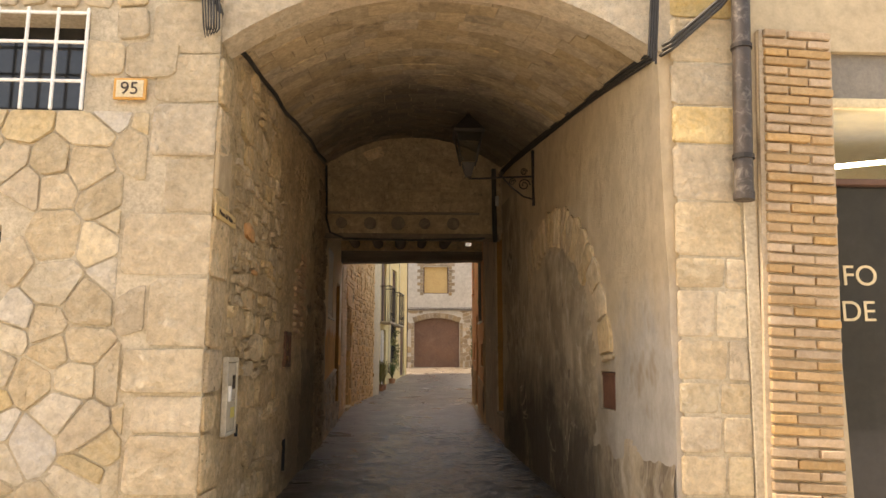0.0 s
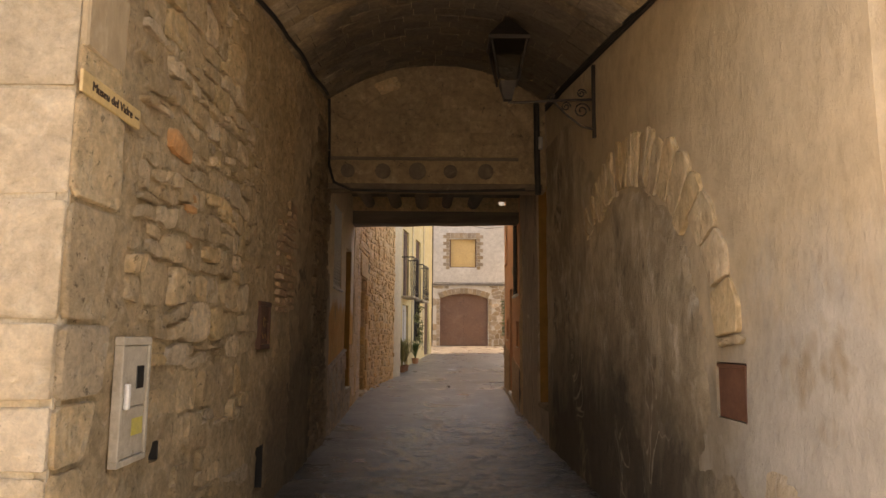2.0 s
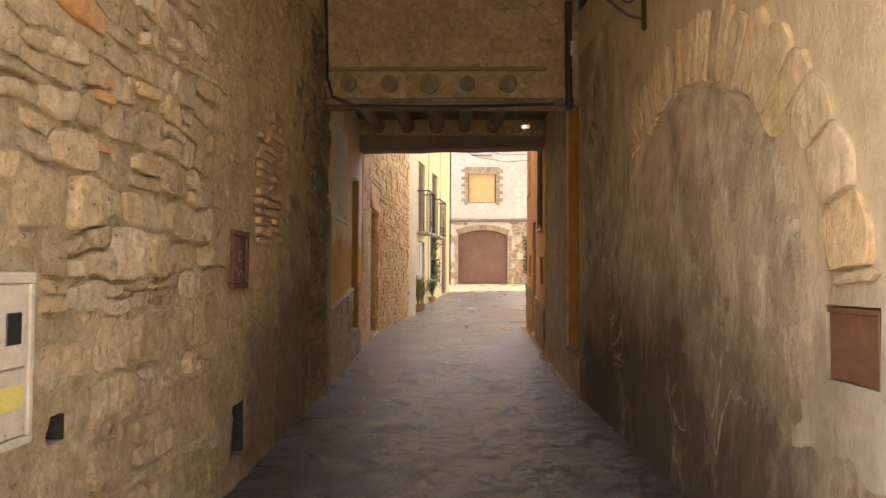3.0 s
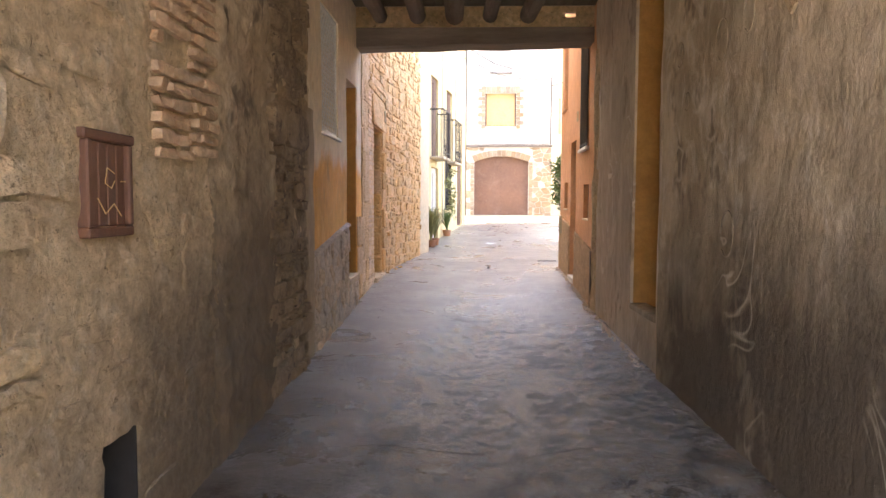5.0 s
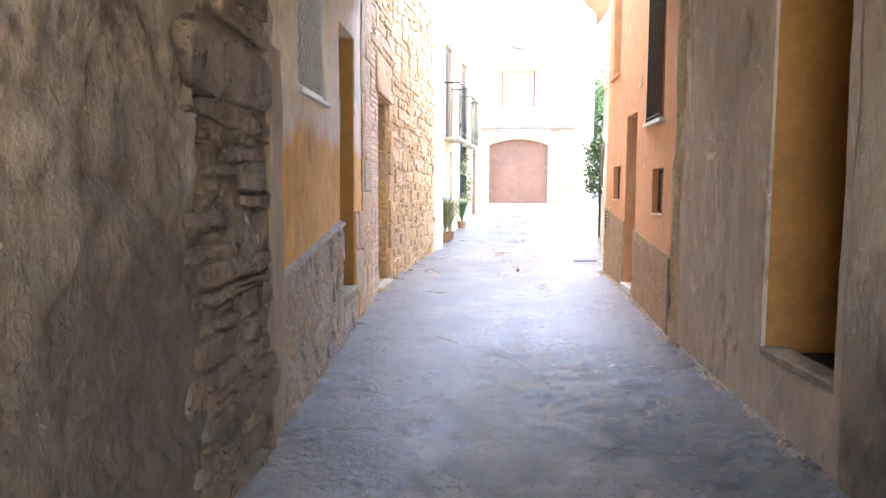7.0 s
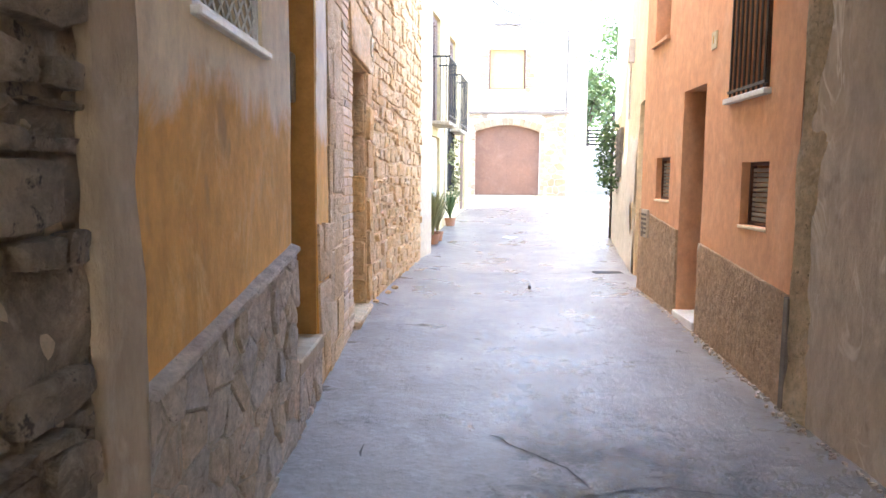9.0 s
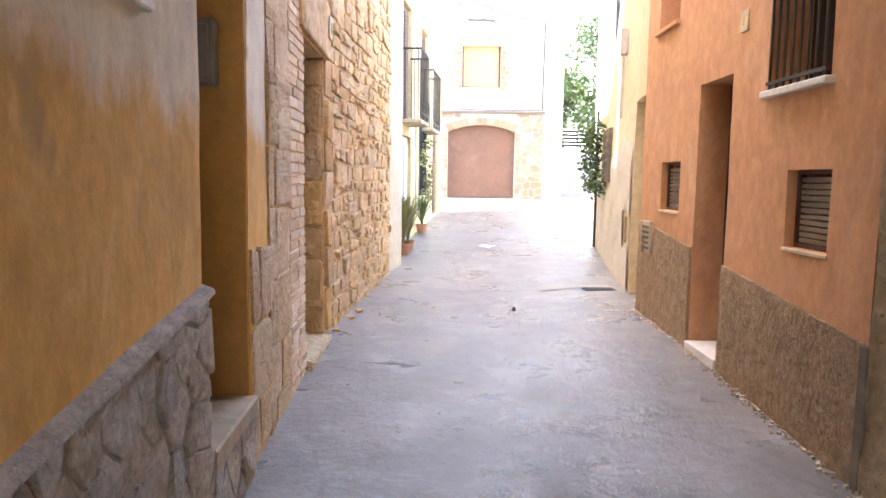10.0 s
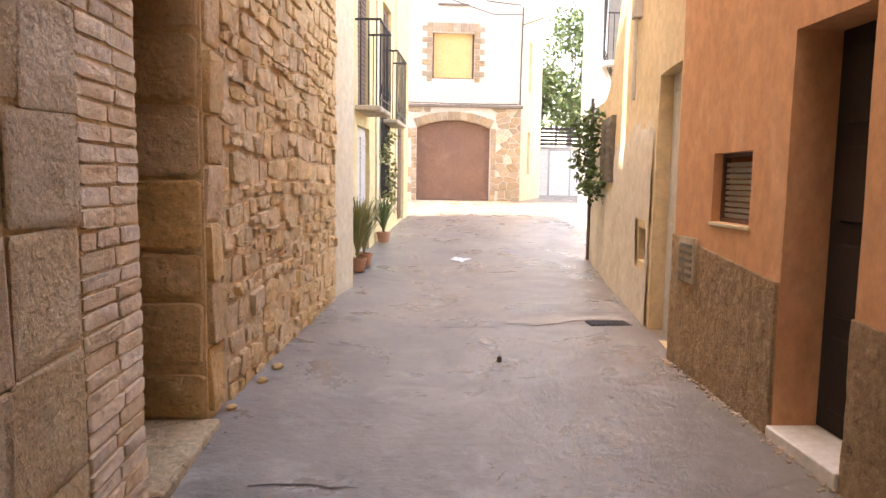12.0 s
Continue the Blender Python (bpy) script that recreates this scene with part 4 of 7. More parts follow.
def slab_blocks():
    """Closing masses behind the street fronts and round the ends of the place."""
    # filler added to stop a sun streak between the two houses
    structure("wall_back_gap", box(-1.9, -1.0, 17.55, 18.6, -0.3, 8.8), M_CREAM, "plain filler added to shut sun out between two houses")
    structure("wall_back_upper", box(-1.85, -1.2, 2.86, 9.02, 4.9, TOP), M_CREAM, "plain plastered house body")
    structure("wall_back_west_2", box(-7, -1.70, 9.03, 17.6, -0.6, TALL - 0.05), M_CREAM, "plain plastered house body")
    structure("wall_back_west", box(-7, -1.80, 2.9, 9.0, -0.6, TOP - 0.02), M_CREAM, "plain plastered house body")
    structure("wall_back_east", box(2.8, 8.0, 4.6, 15.2, -0.6, 4.95), M_CREAM, "plain plastered house body")
    structure("wall_back_yellow", box(-7, -1.6, 17.9, 26.3, -0.3, 8.7), M_YELLOW, "plain yellow house body")
    side = Plane((3.62, 30.8), (4.8, 33.6))
    if side.n.y > 0:
        side.n = -side.n
    structure("wall_far_side", wall(side, 0.4, 8.6, 0.3, [(0.9, 1.3, 4.4, 5.9), (0.9, 1.3, 1.9, 3.2)], step=0.6), M_CREAM, "cream plastered side of the far house")
    structure("wall_far_body", box(-2.5, 3.55, 31.3, 38.0, 0.4, 8.55), M_DARK, "dark inside of the far house")
    white = Plane((4.1, 25.6), (10.0, 25.6))
    white.n = Vector((0, -1, 0))
    structure("wall_white_house", wall(white, 0.2, 8.4, 0.4, [(0.42, 1.1, 4.3, 6.0)], step=0.5), M_WHITE_WALL, "white plastered house corner in the sun")
    flank = Plane((4.12, 26.0), (6.6, 32.0))
    flank.n = Vector((-flank.u.y, flank.u.x, 0))
    structure("wall_white_side", wall(flank, 0.2, 8.4, 0.3, step=1.0), M_WHITE_WALL, "white plastered house side in the sun")
    # added out of view, behind the camera, to limit light on the entrance
    structure("wall_opposite", box(-14, 14, -9.4, -9.0, -0.6, 7.0), M_CREAM, "unseen plain wall added across the street to shape the light")


slab_blocks()


# ---- passage ceiling timbers ----
beam = thing("lintel_beam", "thick weathered wooden lintel beam across the passage mouth", "beam")
bm = bmesh.new()
n = 16
rows = []
for i in range(n + 1):
    x = -1.15 + 2.94 * i / n
    sag = 0.05 * i / n + 0.015 * noise.noise(Vector((x * 2.2, 0, 0)))
    rows.append([bm.verts.new((x, y, z)) for y, z in ((11.6, 3.47 + sag), (11.6, 3.70), (11.98, 3.70), (11.98, 3.47 + sag))])
for q, s in zip(rows, rows[1:]):
    for k in range(4):
        bm.faces.new((q[k], q[(k + 1) % 4], s[(k + 1) % 4], s[k]))
bm.faces.new(rows[0]), bm.faces.new(rows[-1])
bmesh.ops.recalc_face_normals(bm, faces=bm.faces)
part("timber", bm, M_WOOD_BEAM, beam)

for k, x in enumerate((-0.86, -0.39, 0.07, 0.51, 0.98)):
    joist = thing("ceiling_joist", "round weathered wooden joist under the passage ceiling", "joist", "joists of the passage ceiling")
    part("log", tube([(x, 8.545 + 0.02 * (k % 2), 3.69), (x + 0.02, 10.2, 3.77), (x, 11.72, 3.86)], 0.092 + 0.012 * (k % 3), 12), M_WOOD_OLD, joist)
inner_lintel = thing("inner_lintel", "long timber lintel under the stone end wall", "beam")
part("timber", box(-1.14, 1.74, 8.56, 8.62, 3.44, 3.52, 0.01, jitter=0.008), M_WOOD_OLD, inner_lintel)
part("batten", box(-1.10, 1.42, 8.57, 8.61, 3.845, 3.885, 0.006), M_WOOD_BEAM, inner_lintel)

# blind arch on the end wall, and its masonry
rng = random.Random(21)
arch_c = 1.47


def under_arch(poly):
    return all(((u - arch_c) / 1.27) ** 2 + ((z - 3.85) / 1.02) ** 2 < 1.0 for u, z in poly)


cells = [c for c in course_cells(0.2, 2.75, 3.9, 4.95, (0.15, 0.2), (0.3, 0.55), rng, 0.012) if under_arch(c)]
lay(TY, cells, (0.02, 0.034), [M_STONE_END_WALL], tympanum, rng, "block", round_=0.08)
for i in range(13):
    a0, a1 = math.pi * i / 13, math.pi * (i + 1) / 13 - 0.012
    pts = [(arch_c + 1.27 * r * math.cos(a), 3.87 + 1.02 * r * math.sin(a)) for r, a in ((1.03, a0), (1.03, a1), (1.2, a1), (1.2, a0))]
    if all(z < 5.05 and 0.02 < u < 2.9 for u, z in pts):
        lay(TY, [pts], (0.035, 0.055), [M_STONE_TUNNEL if 4 < i < 9 else M_STONE_END_WALL], tympanum, rng, "block", round_=0.1)

# ---- entrance front: stones ----
rng = random.Random(3)
holes = [E_WIN, E_WIN2, (0.50, 0.76, 3.34, 3.53)]
quoins, z, k = [], -0.1, 0
while z < 6.0:
    h = rng.uniform(0.26, 0.5)
    w = rng.uniform(0.34, 0.52) if k % 2 else rng.uniform(0.5, 0.78)
    if z < 3.53 and z + h > 3.34:
        w = 0.48
    if z + h > 3.28 and z < 4.05:
        w = min(w, 0.9)
    quoins.append((0.0, w, z, z + h))
    z += h
    k += 1
quoin_cells = []
for a, b, c, d in quoins:
    w_ = lambda r=0.012: rng.uniform(0, r)
    quoin_cells.append([(a + 0.004, c + 0.008 + w_()), ((a + b) / 2, c + 0.006 + w_(0.008)), (b - 0.03 - w_(0.03), c + 0.009 + w_()), (b - 0.01 - w_(), c + 0.04 + w_(0.03)),
                        (b - 0.012 - w_(0.02), d - 0.04 - w_(0.03)), (b - 0.04 - w_(0.04), d - 0.009 - w_()), ((a + b) / 2, d - 0.006 - w_(0.008)), (a + 0.004, d - 0.008 - w_())])
lay(F_L, quoin_cells, (0.008, 0.030), [M_STONE_PALE], wall_south, rng, "quoin", round_=0.03)
cells = []
for poly in rubble_cells(0.3, 3.4, -0.1, 3.27, 0.26, rng, 0.018, 1.05, holes):
    for a, b, c, d in quoins:
        if poly and max(p[1] for p in poly) > c + 0.04 and min(p[1] for p in poly) < d - 0.04:
            poly = clip(poly, -1, 0, -b - 0.008)
    if len(poly) >= 3 and max(p[0] for p in poly) - min(p[0] for p in poly) > 0.05:
        cells.append(poly)
lay(F_L, cells, (0.008, 0.026), [M_STONE_PALE] * 5 + [M_STONE_WHITE] * 2 + [M_STONE_GOLD] * 2, wall_south, rng, "stone", near=(1.2, 2.0), limit=180, round_=0.07)
cells = course_cells(0.3, 3.4, 3.29, 6.0, (0.2, 0.3), (0.2, 0.45), rng, 0.028, holes + quoins, 0.02)
lay(F_L, cells, (0.015, 0.035), [M_STONE_PALE], wall_south, rng, "stone", near=(1.2, 3.5), limit=60, round_=0.12)
# the corner's return into the passage
RET = Plane((-1.16, 2.35), (-1.16, 2.85))
RET.n = Vector((1, 0, 0))
cells = [[(0.004, c + 0.012), (rng.uniform(0.2, 0.46), c + 0.012), (rng.uniform(0.2, 0.46), d - 0.012), (0.004, d - 0.012)] for a, b, c, d in quoins if d < 4.0]
lay(RET, cells, (0.02, 0.032), [M_STONE_TUNNEL], wall_south, rng, "quoin", round_=0.08)
part("corner_mortar", box(-1.40, -1.164, 2.354, 2.42, -0.3, 4.1), M_MORTAR, wall_south, "lime mortar at the corner")

cells, z = [], -0.1
while z < 6.0:
    h = rng.uniform(0.3, 0.45) if z > 2.0 else rng.uniform(0.22, 0.36)
    if z > 2.0:
        cells.append([(0.006, z + 0.01), (0.50, z + 0.01), (0.50, z + h - 0.01), (0.006, z + h - 0.01)])
    else:
        m_ = rng.uniform(0.2, 0.36)
        cells.append([(0.006, z + 0.012), (m_, z + 0.02), (m_ + 0.02, z + h - 0.012), (0.006, z + h - 0.014)])
        cells.append([(m_ + 0.025, z + 0.016), (0.51, z + 0.012), (0.51, z + h - 0.014), (m_ + 0.04, z + h - 0.012)])
    z += h
lay(F_R, cells, (0.006, 0.017), [M_STONE_PALE] * 5 + [M_STONE_GOLD], wall_south_2, rng, "stone", round_=0.06)

part("mortar_strip", box(2.69, 2.78, 2.325, 2.349, -0.3, 4.3, 0.004), M_MORTAR, wall_south_2, "grey mortar strip")

# brick pilaster
pilaster = structure("wall_pilaster", box(2.79, 3.36, 2.29, 2.36, -0.3, 4.02), M_BRICK_JOINT, "buff brick pilaster with deep joints beside the shop")
meshes = {}
for key, (a, b) in {"long": (0.0, 0.345), "short": (0.0, 0.185)}.items():
    me = bpy.data.meshes.new("brick")
    bmx = box(a + 0.007, b - 0.007, -0.035, 0.06, 0.0, 0.057, 0.006, jitter=0.002)
    bmx.to_mesh(me)
    bmx.free()
    me.materials.append(M_BRICK)
    meshes[key] = me
z, k = -0.1, 0
while z < 3.99:
    order = ("short", "long") if k % 2 else ("long", "short")
    x = 2.815
    for key in order:
        b = new("brick", meshes[key])
        b.parent = pilaster
        b.location = (x + rng.uniform(-0.006, 0.006), 2.292 + rng.uniform(-0.007, 0.007), z)
        b.rotation_euler = (0, rng.uniform(-0.012, 0.012), rng.uniform(-0.015, 0.015))
        x += 0.35 if key == "long" else 0.19
    z += 0.0765
    k += 1

lean(pilaster, 3.2, 2.76)
pilaster.matrix_world = Matrix.Translation((-0.06, 0, 0)) @ pilaster.matrix_world

# shop front behind the pilaster
shop = thing("shop_window", "dark shop window with gold lettering and a lit tube", "shop window")
part("header_panel", box(3.42, 5.66, 2.40, 2.50, 3.50, 3.87, 0.004), M_SLATS, shop)
part("rail", box(3.42, 5.66, 2.38, 2.52, 3.42, 3.50, 0.008), M_SIGN, shop)
part("rail", box(3.42, 5.66, 2.38, 2.52, 2.80, 2.85, 0.006), M_WOOD_BROWN, shop)
part("upper_pane", box(3.42, 5.66, 2.44, 2.45, 2.85, 3.42), M_GLASS, shop, "clear upper glass pane").visible_shadow = False
part("lower_pane", box(3.42, 5.66, 2.44, 2.452, -0.1, 2.80), M_GLASS_DARK, shop, "dark lower glass pane")
# this glowing tube is added for the tube reflection in the pane
part("tube_lamp", tube([(3.5, 2.8, 3.03), (5.0, 2.8, 3.2)], 0.02, 8), M_TUBE, shop, "lit white tube, in place of a tube's reflection in the glass")
part("ceiling_panel", box(3.42, 5.66, 2.6, 4.2, 3.5, 3.52), M_CREAM, shop)
part("back_panel", box(3.42, 5.66, 4.2, 4.22, 2.6, 3.5), M_SIGN, shop)
UP = Matrix.Rotation(radians(90), 4, "X")
letters("FO", 0.22, Matrix.Translation((3.53, 2.434, 2.10)) @ UP, M_SIGN, shop, align="LEFT")
letters("DE", 0.22, Matrix.Translation((3.50, 2.434, 1.83)) @ UP, M_SIGN, shop, align="LEFT")

# barred window
barred = thing("barred_window", "white painted iron grid over a dark window", "window")
for x in [-2.13 - 0.216 * i for i in range(5)]:
    part("bar", box(x - 0.011, x + 0.011, 2.30, 2.32, 3.27, 4.06, 0.003), M_WHITE_PAINT, barred)
for z in (3.49, 3.79, 4.02):
    part("bar", box(-3.2, -2.12, 2.303, 2.323, z - 0.011, z + 0.011, 0.003), M_WHITE_PAINT, barred)
part("pane", box(-3.2, -2.12, 2.62, 2.64, 3.27, 4.06), M_GLASS_DARK, barred)
barred2 = thing("small_window", "dark recessed window in the stone front", "window")
part("pane", box(-3.5, -2.6, 2.62, 2.64, 1.7, 2.44), M_GLASS_DARK, barred2)

# house number tile
tile = thing("number_tile", "cream glazed number tile with an ochre border", "sign")
part("tile_body", box(-1.905, -1.67, 2.30, 2.325, 3.355, 3.515, 0.004), M_TILE_EDGE, tile, "ochre border")
part("tile_field", box(-1.885, -1.69, 2.296, 2.305, 3.37, 3.50, 0.002), M_TILE, tile, "cream field")
letters("95", 0.135, Matrix.Translation((-1.788, 2.2935, 3.432)) @ UP, M_INK, tile, "digits")

# drainpipe
pipe = thing("drainpipe", "dark rusty iron drainpipe ending above the street", "pipe")
part("shaft", tube([(2.74, 2.24, 2.66), (2.74, 2.24, 6.5)], 0.068, 16), M_PIPE, pipe, smooth=True)
for z in (2.95, 3.82, 5.0):
    part("clamp", tube([(2.74, 2.24, z), (2.74, 2.24, z + 0.035)], 0.078, 16), M_IRON, pipe)
part("mouth", tube([(2.74, 2.24, 2.64), (2.742, 2.24, 2.70)], 0.075, 16), M_PIPE, pipe)

lean(pipe, 3.0, 2.76)
pipe.matrix_world = Matrix.Translation((-0.16, 0, 0)) @ pipe.matrix_world


def cable(label, pts, r=0.012, mat=None, name="cable", sides=6):
    t = thing(name, label, "cable")
    part("strand", tube(pts, r, sides), mat or M_CABLE, t, smooth=True)
    return t


rng = random.Random(12)
for i in range(5):
    x = -1.28 + 0.02 * i
    cable("black cable hanging loose at the passage mouth", [(x - 0.05, 2.34, 5.0), (x - 0.02, 2.27, 4.2), (x + 0.015, 2.25 - 0.01 * i, 3.9), (x + 0.03, 2.25, 3.82 + 0.01 * i), (x + 0.045, 2.26, 3.9), (x + 0.03, 2.27, 4.15)], 0.007)
for i in range(4):
    x = 2.11 + 0.018 * i
    cable("black cable hanging loose at the passage mouth", [(x + 0.03, 2.34, 5.0), (x, 2.26, 4.25), (x - 0.05, 2.25, 3.75 - 0.02 * i)], 0.009)
run = [(-1.2, 2.3, 4.15), (-1.14, 2.42, 3.95)] + [(-1.10 + 0.012 * math.sin(y * 5), y, vault_z(-1.10, y) - 0.025 + 0.02 * math.sin(y * 2.3)) for y in [2.6 + 0.3 * k for k in range(20)]]
cable("thick black cable clipped along the vault's spring", run, 0.022)
cable("thick black cable down the passage corner", [(-1.12, 8.5, 4.65), (-1.11, 8.53, 4.2), (-1.10, 8.52, 3.75), (-1.03, 8.5, 3.52), (-0.8, 8.52, 3.42), (0.3, 8.52, 3.40), (1.5, 8.52, 3.44)], 0.02)
for i in range(3):
    o = 0.035 * i
    cable("dusty cable bundle along the vault's spring", [(3.0, 2.27, 4.6 + o), (2.66, 2.27, 4.18 + o), (2.25, 2.28, 3.82 + o), (2.13, 2.5, 3.80 + o), (2.075, 3.6, 3.98 + o), (2.02, 4.5, 4.1 + o), (1.93, 6.0, 4.27 + o), (1.84, 7.5, 4.44 + o), (1.77, 8.45, 4.5 + o)], 0.014)
corner_pipe = thing("corner_pipe", "thick black pipe running down the passage corner", "pipe")
part("shaft", tube([(1.66, 8.52, 4.62), (1.66, 8.52, 3.9), (1.67, 8.52, 3.38)], 0.04, 12), M_CABLE, corner_pipe, smooth=True)
part("white_tip", tube([(1.70, 8.46, 3.98), (1.70, 8.46, 4.14)], 0.03, 10), M_GREYMETAL, corner_pipe)

def coat(pl, ua, ub, za, zb, inside, material, label, out=0.012, step=0.06, parent=None, amp=0.018, scale=1.3):
    """A patch of render with a ragged outline, standing a little proud."""
    bm = bmesh.new()
    nu, nz = int((ub - ua) / step), int((zb - za) / step)
    vs = {}
    for i in range(nu + 1):
        for j in range(nz + 1):
            u, z = ua + i * step, za + j * step
            p = pl.at(u, z)
            e = inside(u, z) + 0.22 * noise.noise(p * 2.2) + 0.1 * noise.noise(p * 6)
            if e > -0.06:
                vs[i, j] = bm.verts.new(pl.at(u, z, min(out, e * 0.12) + out * 0.35 * noise.noise(p * 3.3) + amp * (noise.noise(p * scale) + 0.5 * noise.noise(p * scale * 2.7))))
    for (i, j) in list(vs):
        if (i + 1, j) in vs and (i, j + 1) in vs and (i + 1, j + 1) in vs:
            bm.faces.new((vs[i, j], vs[i + 1, j], vs[i + 1, j + 1], vs[i, j + 1]))
    for v in list(bm.verts):
        if not v.link_faces:
            bm.verts.remove(v)
    bmesh.ops.recalc_face_normals(bm, faces=bm.faces)
    return part("render_patch", bm, material, parent, label, smooth=True)


# ---- passage, rubble side ----
rng = random.Random(8)
lh = [LOW_HOLE, HATCH, SMALL_HOLE]
a, b = yu(L1, 6.9), yu(L1, 2.9)
meter_h = (yu(L1, 3.2), yu(L1, 2.8), 0.88, 1.55)
brick_h = (yu(L1, 6.75), yu(L1, 5.9), 1.55, 2.8)
hatch_h = (yu(L1, 5.84), yu(L1, 5.34), 1.36, 1.88)
cells = wild_courses(a, b, 0.0, 4.25, (0.10, 0.29), (0.14, 0.38), rng, 0.020, lh + [meter_h, brick_h, hatch_h], 0.085, 0.3)


def bare(c):
    """Stones show where the smeared mortar has fallen off: most of all near the mouth and at eye height."""
    y, z = L1.at(c[0][0], 0).y, c[0][1]
    clear = 0.95 if y < 5.2 and z > 1.15 else 0.5 if y < 5.2 else 0.30
    return rng.random() < clear and noise.noise(Vector((c[0][0] * 0.9, z * 0.9, 4.0))) > -0.38


shown = [c for c in cells if bare(c)]
deep_in = lambda c: L1.at(c[0][0], 0).y > 5.2
lay(L1, [c for c in shown if not deep_in(c)], (0.006, 0.050), [M_STONE_TUNNEL] * 80 + [M_RUBBLE] * 40 + [M_STONE_RUST], wall_west, rng, near=(yu(L1, 4.2), 1.8), limit=230, round_=0.2)
lay(L1, [c for c in shown if deep_in(c)], (0.002, 0.022), [M_RUBBLE], wall_west, rng, limit=60, round_=0.24)
# red brick patches
for (ya, yb, za, zb) in ((6.38, 6.74, 1.75, 2.85), (5.98, 6.36, 1.72, 2.6), (3.55, 3.72, 2.0, 2.36)):
    lo, hi = sorted((yu(L1, ya), yu(L1, yb)))
    cells = [c for c in course_cells(lo, hi, za, zb, (0.066, 0.08), (0.16, 0.36), rng, 0.022, wobble=0.008) if rng.random() < 0.92]
    lay(L1, cells, (0.028, 0.046), [M_BRICK_OLD] if ya > 5 else [M_STONE_RUST], wall_west, rng, "brick", round_=0.14)
# rough pier of stones beside the ochre house
lo, hi = yu(L1, 8.82), yu(L1, 7.7)
coat(L1, lo, hi, 0.0, 4.3, lambda u, z: 1.0, M_PIER, "crumbling dark rubble pier", 0.012, 0.03, wall_west, 0.022, 5.0)
cells = [c for c in wild_courses(lo + 0.02, hi, 0.1, 1.93, (0.06, 0.15), (0.12, 0.38), rng, 0.02) if rng.random() < 0.88] + course_cells(lo, hi, 1.95, 2.24, (0.28, 0.30), (0.55, 0.8), rng) + [c for c in wild_courses(lo, hi, 2.28, 4.2, (0.12, 0.22), (0.2, 0.5), rng, 0.03) if rng.random() < 0.9]
lay(L1, cells, (0.026, 0.066), [M_PIER], wall_west, rng, "stone", round_=0.16)
# smooth render between them
lo, hi = yu(L1, 7.95), yu(L1, 6.6)
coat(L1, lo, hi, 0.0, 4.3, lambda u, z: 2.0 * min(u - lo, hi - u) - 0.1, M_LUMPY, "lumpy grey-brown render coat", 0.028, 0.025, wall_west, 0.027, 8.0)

# blackened linings draw the shade inside the holes
for a_, b_, c_, d_ in (LOW_HOLE, SMALL_HOLE):
    part("hole_side", box(a_ + 0.002, a_ + 0.014, -0.3, -0.012, c_, d_ - 0.01, 0, L1.matrix(0, 0)), M_DARK, wall_west, "side of a wall hole, painted dark for its shade")
    part("hole_back", box(a_ - 0.02, b_ + 0.02, -0.62, -0.3, c_ - 0.1, d_ + 0.02, 0, L1.matrix(0, 0)), M_DARK, wall_west, "back of a wall hole, black for the shade inside")

# street sign
sign = thing("street_sign", "tan direction board with dark letters on the corner", "sign")
SG = Plane((-1.16, 2.33), (-1.16, 2.89))
SG.n = Vector((1, 0, 0))
mm = SG.matrix(0, 0)
part("plate", box(0, 0.55, 0.02, 0.034, 2.500, 2.595, 0.003, mm), M_SIGN_TAN, sign)
face = Matrix(((0, 0, 1, 0), (1, 0, 0, 0), (0, 1, 0, 0), (0, 0, 0, 1)))
letters("Museu del Vidre", 0.058, Matrix.Translation((-1.124, 2.60, 2.548)) @ face, M_INK, sign)
part("arrow", box(0.49, 0.53, 0.035, 0.037, 2.543, 2.551, 0, mm), M_INK, sign)

# faded painted notice above the sign
notice = thing("painted_notice", "faded painted notice on a pale plaster patch", "sign")
part("plaster_patch", box(0.02, 0.37, -0.01, 0.026, 2.70, 3.06, 0.008, mm, jitter=0.008), M_STRIP, notice)
for row, (zb_, count) in enumerate(((2.77, 6), (2.88, 4))):
    for i in range(count):
        part("letter_bar", box(0.06 + 0.045 * i + 0.04 * row, 0.082 + 0.045 * i + 0.04 * row, 0.026, 0.029, zb_, zb_ + 0.075, 0, mm), M_FADED, notice)

# meter box
meter = thing("meter_box", "pale enamel meter cabinet set in the rubble wall", "meter box")
ME = Plane((-1.16, 2.84), (-1.16, 3.16))
ME.n = Vector((1, 0, 0))
mm = ME.matrix(0, 0)
part("frame", add_box(add_box(add_box(box(0, 0.32, 0, 0.045, 1.46, 1.50, 0.004, mm), 0, 0.32, 0, 0.045, 0.90, 0.93, 0.004, mm), 0, 0.03, 0, 0.045, 0.93, 1.46, 0.004, mm), 0.29, 0.32, 0, 0.045, 0.93, 1.46, 0.004, mm), M_METER, meter)
upper = part("upper_door", box(0.032, 0.288, 0, 0.038, 1.17, 1.458, 0.006, mm), M_METER, meter)
part("lower_door", box(0.032, 0.288, 0, 0.036, 0.932, 1.165, 0.006, mm), M_METER, meter)
part("window", box(0.17, 0.25, 0.036, 0.042, 1.25, 1.36, 0.002, mm), M_GLASS_DARK, upper, "small dark inspection window")
part("latch", box(0.04, 0.075, 0.036, 0.06, 1.16, 1.28, 0.006, mm), M_WHITE_PAINT, meter)
part("sticker", box(0.15, 0.27, 0.035, 0.038, 1.03, 1.11, 0.0, mm), M_YELLOW_STICKER, meter, "faded yellow sticker")

# wooden hatch
hatch = thing("wall_hatch", "small brown wooden hatch with a moulded frame", "hatch")
